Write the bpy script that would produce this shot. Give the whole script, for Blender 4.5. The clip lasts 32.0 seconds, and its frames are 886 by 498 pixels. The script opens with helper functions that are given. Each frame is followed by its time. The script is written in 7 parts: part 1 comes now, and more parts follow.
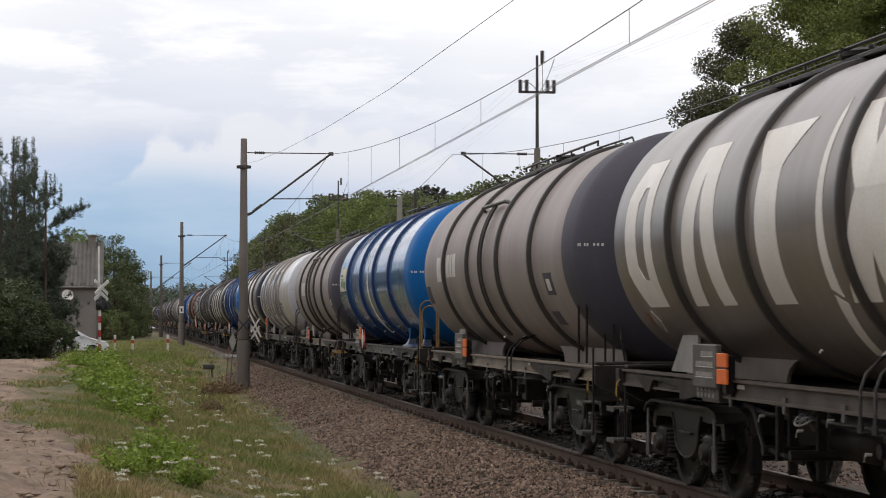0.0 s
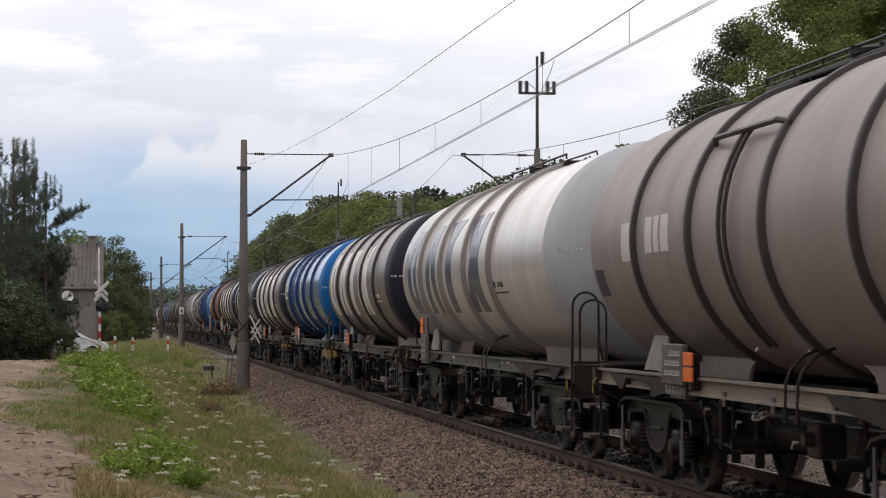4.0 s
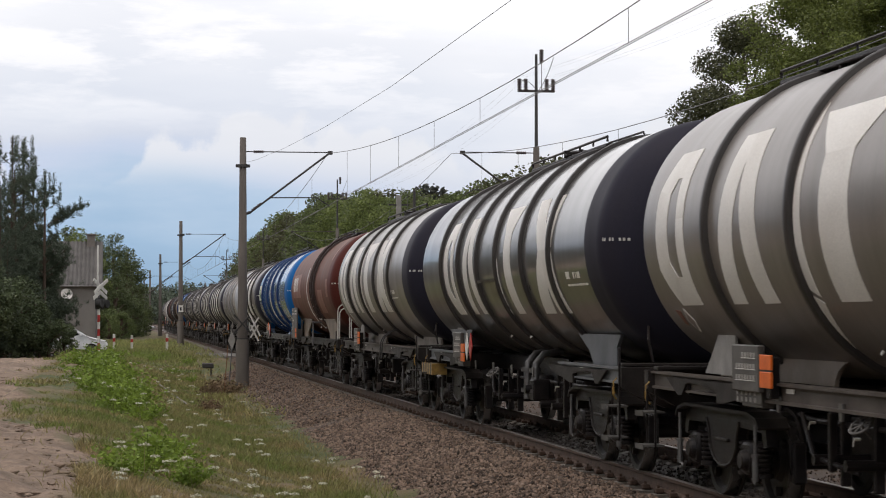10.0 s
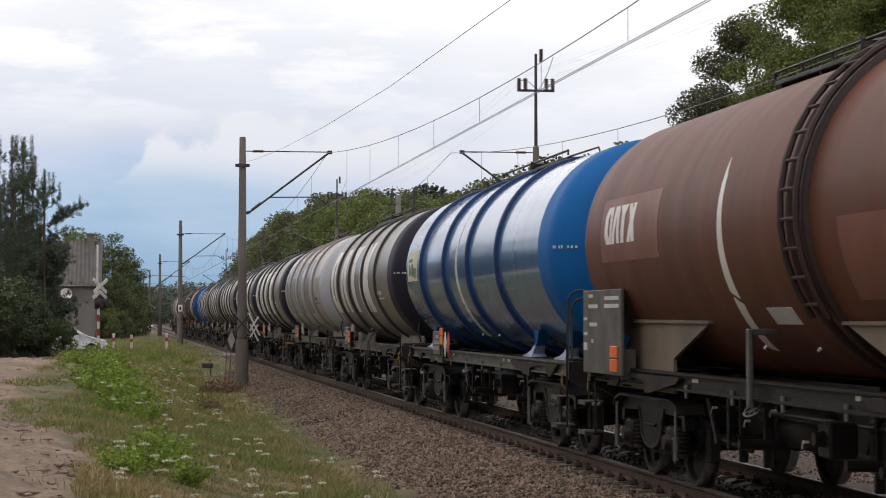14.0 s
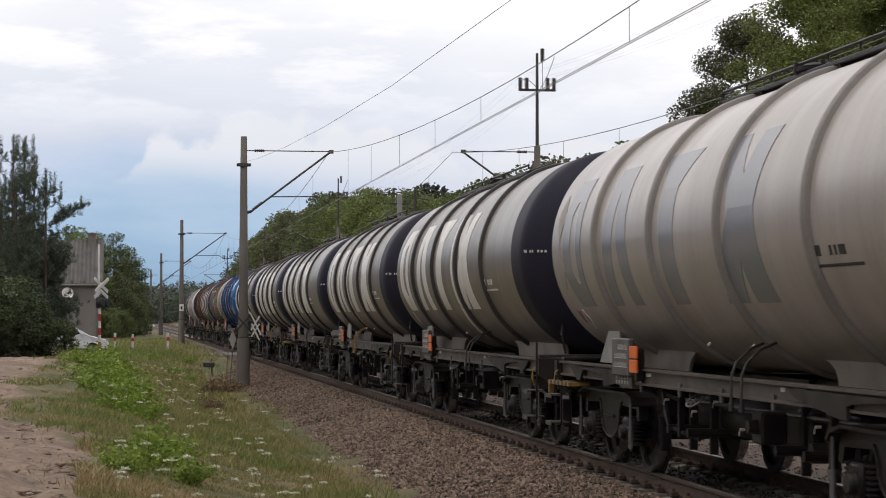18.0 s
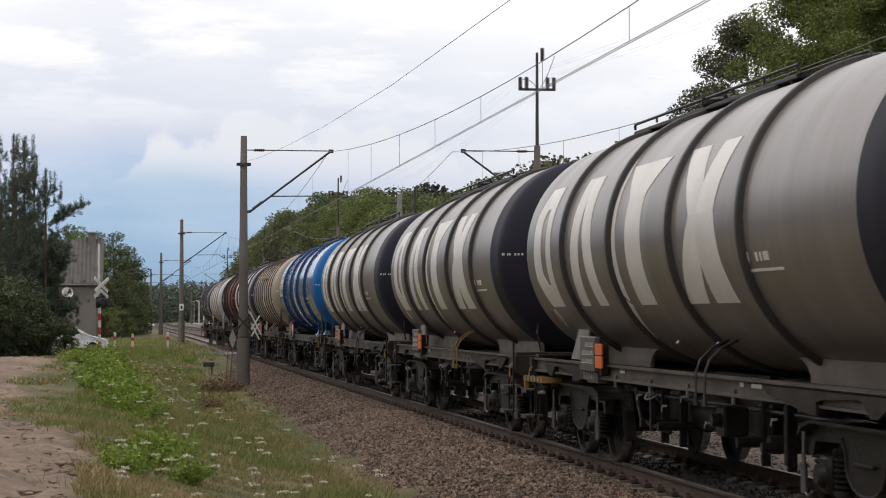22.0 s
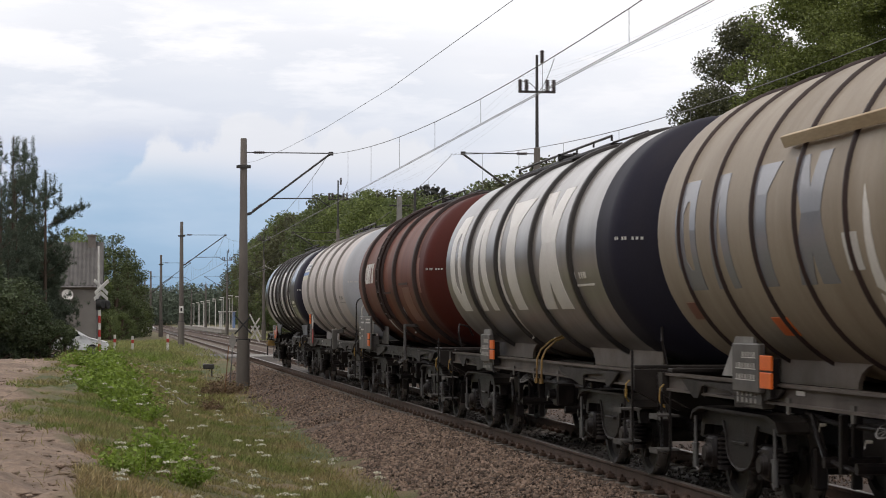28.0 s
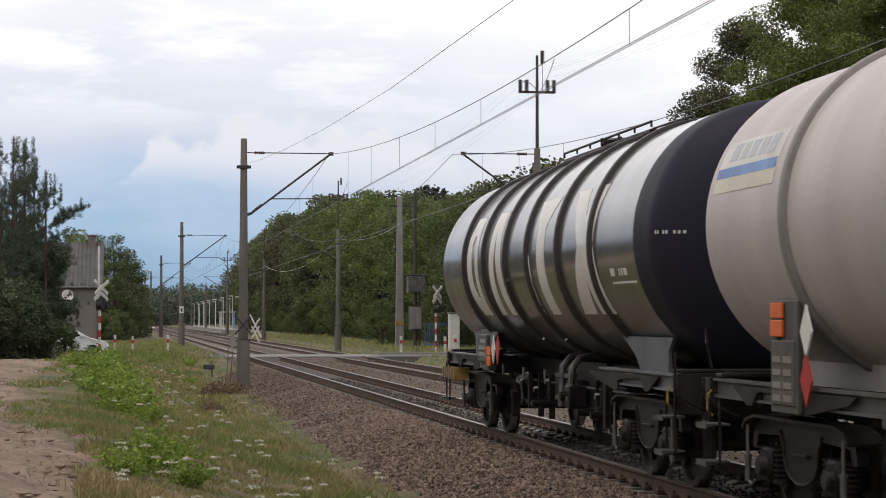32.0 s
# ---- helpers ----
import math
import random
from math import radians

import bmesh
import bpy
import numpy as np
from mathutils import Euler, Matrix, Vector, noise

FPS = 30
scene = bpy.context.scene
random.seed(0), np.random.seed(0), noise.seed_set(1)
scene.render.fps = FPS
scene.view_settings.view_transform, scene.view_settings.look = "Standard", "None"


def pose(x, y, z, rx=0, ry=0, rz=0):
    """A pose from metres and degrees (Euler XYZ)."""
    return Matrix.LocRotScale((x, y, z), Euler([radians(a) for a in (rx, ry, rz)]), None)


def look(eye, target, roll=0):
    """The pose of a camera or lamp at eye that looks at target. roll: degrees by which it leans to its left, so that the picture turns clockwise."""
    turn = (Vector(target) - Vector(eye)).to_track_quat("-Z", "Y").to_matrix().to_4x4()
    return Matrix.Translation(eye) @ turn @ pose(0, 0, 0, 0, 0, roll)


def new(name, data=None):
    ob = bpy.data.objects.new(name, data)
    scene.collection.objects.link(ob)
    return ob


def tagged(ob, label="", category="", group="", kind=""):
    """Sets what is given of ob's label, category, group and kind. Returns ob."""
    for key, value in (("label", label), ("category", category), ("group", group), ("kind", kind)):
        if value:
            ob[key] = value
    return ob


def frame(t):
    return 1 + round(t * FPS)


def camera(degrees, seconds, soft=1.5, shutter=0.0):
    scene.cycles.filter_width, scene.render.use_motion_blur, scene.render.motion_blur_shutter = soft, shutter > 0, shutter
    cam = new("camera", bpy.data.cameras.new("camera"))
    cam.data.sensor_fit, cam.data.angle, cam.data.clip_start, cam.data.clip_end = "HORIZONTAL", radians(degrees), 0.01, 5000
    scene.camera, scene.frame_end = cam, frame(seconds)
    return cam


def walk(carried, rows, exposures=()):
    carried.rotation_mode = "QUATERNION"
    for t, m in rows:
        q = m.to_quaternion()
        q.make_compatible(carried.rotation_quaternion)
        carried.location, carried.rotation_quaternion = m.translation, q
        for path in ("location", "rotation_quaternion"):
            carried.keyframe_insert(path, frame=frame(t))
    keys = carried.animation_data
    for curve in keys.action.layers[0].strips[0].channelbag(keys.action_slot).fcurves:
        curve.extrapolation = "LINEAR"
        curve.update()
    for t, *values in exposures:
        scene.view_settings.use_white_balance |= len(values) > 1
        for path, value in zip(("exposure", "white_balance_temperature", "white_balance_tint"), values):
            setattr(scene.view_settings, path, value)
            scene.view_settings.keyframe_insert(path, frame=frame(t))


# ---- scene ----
# World: x to the right across the tracks, y along the line away from the camera, z = 0 at rail top.
FOCAL = 3700 / 1568                    # focal length in picture widths
EYE = 1.80                             # eye above rail top
TRACK_1, TRACK_2 = 6.90, 11.00         # centre lines of the two tracks
SPEED, GAIN = 10.47, 0.001             # metres a second at the start, and its slow growth

cam = camera(2 * math.degrees(math.atan(0.5 / FOCAL)), 32.0, soft=1.0, shutter=0.12)


def view(dx, dy):
    """A hand-held pose: the far end of the line drifts by dx, dy from its place at the start."""
    turn = math.degrees(math.atan((571 - dx) / 3700))
    tilt = math.degrees(math.atan((124 + dy) / 3700))
    return pose(0, 0, EYE, 90 + tilt, 0, -turn)


walk(cam, [
    (0, view(0.0, 0.0)),
    (0.5, view(0.0, 0.0)),
    (1, view(0.0, 0.0)),
    (1.5, view(0.0, 0.4)),
    (2, view(-0.4, 1.1)),
    (2.5, view(-0.8, 1.5)),
    (3, view(-0.4, 1.5)),
    (3.5, view(0.0, 1.5)),
    (5.5, view(0.0, 4.6)),
    (6, view(1.4, 3.7)),
    (6.5, view(1.9, 2.9)),
    (7, view(1.7, 2.1)),
    (7.5, view(1.2, 1.7)),
    (8, view(0.1, 1.2)),
    (8.5, view(-1.0, -0.1)),
    (9, view(-1.1, -1.2)),
    (9.5, view(-0.9, -1.6)),
    (10, view(-1.6, -1.9)),
    (10.5, view(-2.3, -2.6)),
    (11, view(-2.3, -3.1)),
    (11.5, view(-2.3, -3.2)),
    (12, view(-2.3, -2.8)),
    (12.5, view(-3.1, -2.4)),
    (13, view(-3.8, -2.7)),
    (13.5, view(-3.4, -3.1)),
    (14, view(-2.3, -2.7)),
    (14.5, view(0.0, -1.5)),
    (16.5, view(0.0, -1.7)),
    (17, view(0.0, -2.3)),
    (17.5, view(0.0, -3.0)),
    (18, view(0.0, -3.7)),
    (18.5, view(-0.4, -4.0)),
    (19, view(-0.8, -3.4)),
    (19.5, view(-0.3, -2.7)),
    (20, view(0.1, -2.3)),
    (20.5, view(0.0, -3.0)),
    (21, view(0.2, -4.2)),
    (21.5, view(0.5, -4.6)),
    (22, view(-0.1, -4.6)),
    (22.5, view(-0.8, -4.3)),
    (23, view(-0.7, -4.0)),
    (23.5, view(-0.6, -4.4)),
    (24, view(-1.1, -4.9)),
    (24.5, view(-1.0, -5.5)),
    (25, view(-0.3, -5.8)),
    (25.5, view(0.0, -5.5)),
    (27.5, view(0.0, -1.5)),
    (28, view(-0.3, -0.5)),
    (28.5, view(-0.5, -0.1)),
    (29, view(-0.7, -0.1)),
    (29.5, view(-0.4, -0.0)),
    (30, view(-0.0, 0.0)),
    (30.5, view(0.0, 0.0)),
    (31, view(0.0, 0.3)),
    (31.5, view(0.0, 0.6)),
    (32, view(0.0, 0.0)),
], exposures=[(0, 0.04, 6500, 13), (32, 0.04, 6500, 13)])

# ---------------------------------------------------------------- light
SUN_HIGH, SUN_WAY = 72, 245            # degrees: height, and bearing of the sun from +y, clockwise
world = bpy.data.worlds.new("sky")
scene.world = world
world.use_nodes = True


def sky_nodes():
    nt = world.node_tree
    n, ln = nt.nodes, nt.links
    n.clear()
    out = n.new("ShaderNodeOutputWorld")
    co = n.new("ShaderNodeTexCoord")
    sep = n.new("ShaderNodeSeparateXYZ")
    ln.new(co.outputs["Generated"], sep.inputs[0])
    # soft wavy height: layers of cloud that drift up and down along the horizon
    st = n.new("ShaderNodeMapping")
    st.inputs["Scale"].default_value = (6, 6, 26)
    ln.new(co.outputs["Generated"], st.inputs[0])
    big = n.new("ShaderNodeTexNoise")
    big.inputs["Scale"].default_value, big.inputs["Detail"].default_value, big.inputs["Roughness"].default_value = 1.1, 6, 0.55
    ln.new(st.outputs[0], big.inputs["Vector"])
    m = n.new("ShaderNodeMath"); m.operation = "MULTIPLY_ADD"
    ln.new(big.outputs["Fac"], m.inputs[0]); m.inputs[1].default_value = 0.07; m.inputs[2].default_value = -0.035
    lift = n.new("ShaderNodeMath"); lift.operation = "ADD"
    ln.new(sep.outputs["Z"], lift.inputs[0]); ln.new(m.outputs[0], lift.inputs[1])
    # brighter and paler to the right of the line
    side = n.new("ShaderNodeMath"); side.operation = "MULTIPLY_ADD"
    far = n.new("ShaderNodeMath"); far.operation = "ABSOLUTE"
    ln.new(sep.outputs["X"], far.inputs[0]); ln.new(far.outputs[0], side.inputs[0]); side.inputs[1].default_value = 0.16; ln.new(lift.outputs[0], side.inputs[2])
    ramp = n.new("ShaderNodeValToRGB")
    ln.new(side.outputs[0], ramp.inputs[0])
    el = ramp.color_ramp.elements
    stops = [(0.0, (.19, .30, .44)), (.018, (.235, .385, .55)), (.045, (.32, .48, .66)), (.060, (.42, .56, .72)), (.075, (.55, .63, .77)), (.092, (.63, .68, .77)),
             (.118, (.74, .78, .84)), (.155, (.86, .88, .91)), (.22, (1.25, 1.25, 1.25)), (.34, (1.45, 1.43, 1.40)), (.5, (.82, .82, .83)), (.7, (.50, .51, .53)), (1.0, (.36, .37, .40))]
    el[0].position, el[0].color = stops[0][0], (*stops[0][1], 1)
    el[1].position, el[1].color = stops[-1][0], (*stops[-1][1], 1)
    for p, c in stops[1:-1]:
        e = el.new(p); e.color = (*c, 1)
    # a bank of heaped cloud: crisp billowing tops, fading out below
    flat = n.new("ShaderNodeCombineXYZ")
    ln.new(sep.outputs["X"], flat.inputs[0]); ln.new(sep.outputs["Y"], flat.inputs[1])
    heap = n.new("ShaderNodeTexNoise")
    heap.inputs["Scale"].default_value, heap.inputs["Detail"].default_value, heap.inputs["Roughness"].default_value = 8.5, 5, 0.5
    ln.new(flat.outputs[0], heap.inputs["Vector"])
    crumb = n.new("ShaderNodeTexVoronoi"); crumb.inputs["Scale"].default_value = 62.0
    crumb.feature = "SMOOTH_F1"
    ln.new(co.outputs["Generated"], crumb.inputs["Vector"])
    t1 = n.new("ShaderNodeMath"); t1.operation = "MULTIPLY_ADD"
    ln.new(heap.outputs["Fac"], t1.inputs[0]); t1.inputs[1].default_value = 0.13; t1.inputs[2].default_value = 0.012
    t2 = n.new("ShaderNodeMath"); t2.operation = "MULTIPLY_ADD"
    ln.new(crumb.outputs["Distance"], t2.inputs[0]); t2.inputs[1].default_value = -0.02; ln.new(t1.outputs[0], t2.inputs[2])
    curl = n.new("ShaderNodeTexNoise")
    curl.inputs["Scale"].default_value, curl.inputs["Detail"].default_value, curl.inputs["Roughness"].default_value = 34, 6, 0.6
    ln.new(co.outputs["Generated"], curl.inputs["Vector"])
    t3 = n.new("ShaderNodeMath"); t3.operation = "MULTIPLY_ADD"
    ln.new(curl.outputs["Fac"], t3.inputs[0]); t3.inputs[1].default_value = 0.04; ln.new(t2.outputs[0], t3.inputs[2])
    above = n.new("ShaderNodeMath"); above.operation = "SUBTRACT"
    ln.new(t3.outputs[0], above.inputs[0]); ln.new(sep.outputs["Z"], above.inputs[1])
    crisp = n.new("ShaderNodeMapRange"); crisp.interpolation_type = "SMOOTHSTEP"
    crisp.inputs["From Max"].default_value = 0.007; crisp.inputs["To Max"].default_value = 0.85
    ln.new(above.outputs[0], crisp.inputs["Value"])
    base = n.new("ShaderNodeMapRange"); base.interpolation_type = "SMOOTHSTEP"
    base.inputs["From Min"].default_value, base.inputs["From Max"].default_value = 0.058, 0.082
    ln.new(sep.outputs["Z"], base.inputs["Value"])
    bank = n.new("ShaderNodeMath"); bank.operation = "MULTIPLY"
    ln.new(crisp.outputs[0], bank.inputs[0]); ln.new(base.outputs[0], bank.inputs[1])
    banked = n.new("ShaderNodeMix"); banked.data_type = "RGBA"
    ln.new(bank.outputs[0], banked.inputs["Factor"]); ln.new(ramp.outputs[0], banked.inputs["A"])
    banked.inputs["B"].default_value = (0.78, 0.80, 0.83, 1)
    # brighter wisps higher up
    st2 = n.new("ShaderNodeMapping")
    st2.inputs["Scale"].default_value = (7, 7, 30)
    st2.inputs["Location"].default_value = (3.1, 0.4, 1.7)
    ln.new(co.outputs["Generated"], st2.inputs[0])
    puff = n.new("ShaderNodeTexNoise")
    puff.inputs["Scale"].default_value, puff.inputs["Detail"].default_value, puff.inputs["Roughness"].default_value = 1.6, 8, 0.6
    ln.new(st2.outputs[0], puff.inputs["Vector"])
    cut = n.new("ShaderNodeMapRange")
    cut.inputs["From Min"].default_value, cut.inputs["From Max"].default_value = 0.50, 0.60
    cut.inputs["To Max"].default_value = 0.9
    ln.new(puff.outputs["Fac"], cut.inputs["Value"])
    low = n.new("ShaderNodeMapRange")
    low.inputs["From Min"].default_value, low.inputs["From Max"].default_value = 0.085, 0.13
    ln.new(sep.outputs["Z"], low.inputs["Value"])
    both = n.new("ShaderNodeMath"); both.operation = "MULTIPLY"
    ln.new(cut.outputs[0], both.inputs[0]); ln.new(low.outputs[0], both.inputs[1])
    mix = n.new("ShaderNodeMix"); mix.data_type = "RGBA"
    ln.new(both.outputs[0], mix.inputs["Factor"]); ln.new(banked.outputs["Result"], mix.inputs["A"])
    mix.inputs["B"].default_value = (1.0, 1.0, 1.0, 1)
    clear = n.new("ShaderNodeTexSky")
    clear.sky_type, clear.sun_disc = "NISHITA", False
    clear.sun_elevation, clear.sun_rotation = radians(SUN_HIGH), radians(SUN_WAY)
    b1, b2, add = n.new("ShaderNodeBackground"), n.new("ShaderNodeBackground"), n.new("ShaderNodeAddShader")
    ln.new(clear.outputs[0], b1.inputs[0]); b1.inputs[1].default_value = 0.008
    ln.new(mix.outputs["Result"], b2.inputs[0]); b2.inputs[1].default_value = 0.98
    ln.new(b1.outputs[0], add.inputs[0]); ln.new(b2.outputs[0], add.inputs[1])
    ln.new(add.outputs[0], out.inputs[0])


sky_nodes()
sun = new("sun", bpy.data.lights.new("sun", "SUN"))
sun.data.energy, sun.data.angle, sun.data.color = 1.3, radians(45), (1.0, 0.91, 0.79)
_h, _w = radians(SUN_HIGH), radians(SUN_WAY)
sun.matrix_world = look((0, 0, 60), (-math.cos(_h) * math.sin(_w), -math.cos(_h) * math.cos(_w), 60 - math.sin(_h)))

# ---------------------------------------------------------------- materials


def col(c):
    return (*c, 1) if len(c) == 3 else c


def mat(name, a, b=None, rough=0.7, metal=0.0, scale=3.0, fine=40.0, bump=0.2, spread=0.35, per=0.0, stretch=(1, 1, 1),
        coat=0.0, island=False, dirt=None, through_light=0.0, spec=0.5, cr=0.17, ci=1.5):
    """Two colours mixed by noise at two scales, with grain relief; per: how far single pieces differ; dirt: (colour, amount)."""
    m = bpy.data.materials.new(name)
    m.use_nodes = True
    nt = m.node_tree
    n, ln = nt.nodes, nt.links
    p = n["Principled BSDF"]
    b = b or tuple(v * 0.7 for v in a)
    co = n.new("ShaderNodeTexCoord")
    mp = n.new("ShaderNodeMapping")
    mp.inputs["Scale"].default_value = stretch
    ln.new(co.outputs["Object"], mp.inputs[0])
    info = n.new("ShaderNodeObjectInfo")
    off = n.new("ShaderNodeVectorMath"); off.operation = "SCALE"
    cx = n.new("ShaderNodeCombineXYZ")
    for i in range(3):
        ln.new(info.outputs["Random"], cx.inputs[i])
    ln.new(cx.outputs[0], off.inputs[0]); off.inputs["Scale"].default_value = 37.0
    ad = n.new("ShaderNodeVectorMath")
    ln.new(mp.outputs[0], ad.inputs[0]); ln.new(off.outputs[0], ad.inputs[1])
    big = n.new("ShaderNodeTexNoise")
    big.inputs["Scale"].default_value, big.inputs["Detail"].default_value = scale, 5
    ln.new(ad.outputs[0], big.inputs["Vector"])
    small = n.new("ShaderNodeTexNoise")
    small.inputs["Scale"].default_value, small.inputs["Detail"].default_value = fine, 3
    ln.new(ad.outputs[0], small.inputs["Vector"])
    mr = n.new("ShaderNodeMapRange")
    mr.inputs["From Min"].default_value, mr.inputs["From Max"].default_value = 0.5 - spread / 2, 0.5 + spread / 2
    ln.new(big.outputs["Fac"], mr.inputs["Value"])
    mix = n.new("ShaderNodeMix"); mix.data_type = "RGBA"
    ln.new(mr.outputs[0], mix.inputs["Factor"])
    mix.inputs["A"].default_value, mix.inputs["B"].default_value = col(a), col(b)
    grain = n.new("ShaderNodeMapRange")
    grain.inputs["To Min"].default_value, grain.inputs["To Max"].default_value = 0.8, 1.2
    ln.new(small.outputs["Fac"], grain.inputs["Value"])
    hsv = n.new("ShaderNodeHueSaturation")
    ln.new(mix.outputs["Result"], hsv.inputs["Color"])
    val = grain.outputs[0]
    if per:
        rnd = n.new("ShaderNodeNewGeometry").outputs["Random Per Island"] if island else info.outputs["Random"]
        r2 = n.new("ShaderNodeMapRange")
        r2.inputs["To Min"].default_value, r2.inputs["To Max"].default_value = 1 - per, 1 + per
        ln.new(rnd, r2.inputs["Value"])
        mu = n.new("ShaderNodeMath"); mu.operation = "MULTIPLY"
        ln.new(val, mu.inputs[0]); ln.new(r2.outputs[0], mu.inputs[1])
        val = mu.outputs[0]
    ln.new(val, hsv.inputs["Value"])
    final = hsv.outputs[0]
    if dirt:
        st = n.new("ShaderNodeTexNoise")
        st.inputs["Scale"].default_value, st.inputs["Detail"].default_value, st.inputs["Roughness"].default_value = 0.9, 7, 0.65
        ln.new(ad.outputs[0], st.inputs["Vector"])
        r3 = n.new("ShaderNodeMapRange")
        r3.inputs["From Min"].default_value, r3.inputs["From Max"].default_value = 0.42, 0.75
        r3.inputs["To Max"].default_value = dirt[1]
        ln.new(st.outputs["Fac"], r3.inputs["Value"])
        m2 = n.new("ShaderNodeMix"); m2.data_type = "RGBA"
        ln.new(r3.outputs[0], m2.inputs["Factor"]); ln.new(final, m2.inputs["A"]); m2.inputs["B"].default_value = col(dirt[0])
        final = m2.outputs["Result"]
    ln.new(final, p.inputs["Base Color"])
    rr = n.new("ShaderNodeMapRange")
    rr.inputs["To Min"].default_value, rr.inputs["To Max"].default_value = max(0.03, rough - 0.12), min(1, rough + 0.12)
    ln.new(big.outputs["Fac"], rr.inputs["Value"]); ln.new(rr.outputs[0], p.inputs["Roughness"])
    p.inputs["Metallic"].default_value = metal
    p.inputs["Specular IOR Level"].default_value = spec
    p.inputs["Coat Weight"].default_value, p.inputs["Coat Roughness"].default_value, p.inputs["Coat IOR"].default_value = coat, cr, ci
    if bump:
        bp = n.new("ShaderNodeBump")
        bp.inputs["Strength"].default_value, bp.inputs["Distance"].default_value = bump, 0.02
        ln.new(small.outputs["Fac"], bp.inputs["Height"]); ln.new(bp.outputs[0], p.inputs["Normal"])
    if through_light:
        tr = n.new("ShaderNodeBsdfTranslucent")
        ln.new(final, tr.inputs[0])
        sh = n.new("ShaderNodeMixShader"); sh.inputs[0].default_value = through_light
        ln.new(p.outputs[0], sh.inputs[1]); ln.new(tr.outputs[0], sh.inputs[2])
        ln.new(sh.outputs[0], n["Material Output"].inputs[0])
    return m


def paint(name, c, rough=0.4, dirt=(.10, .09, .075), amount=0.55, coat=0.25, metal=0.0, cr=0.17, ci=1.5, spec=0.5):
    """Weathered tank paint: vertical run marks and road grime."""
    return mat(name, c, tuple(v * 0.82 for v in c), rough, metal, 0.8, 60, 0.012, 0.5, 0.06, (1.0, 2.2, 0.35), coat, False, (dirt, amount), cr=cr, ci=ci, spec=spec)


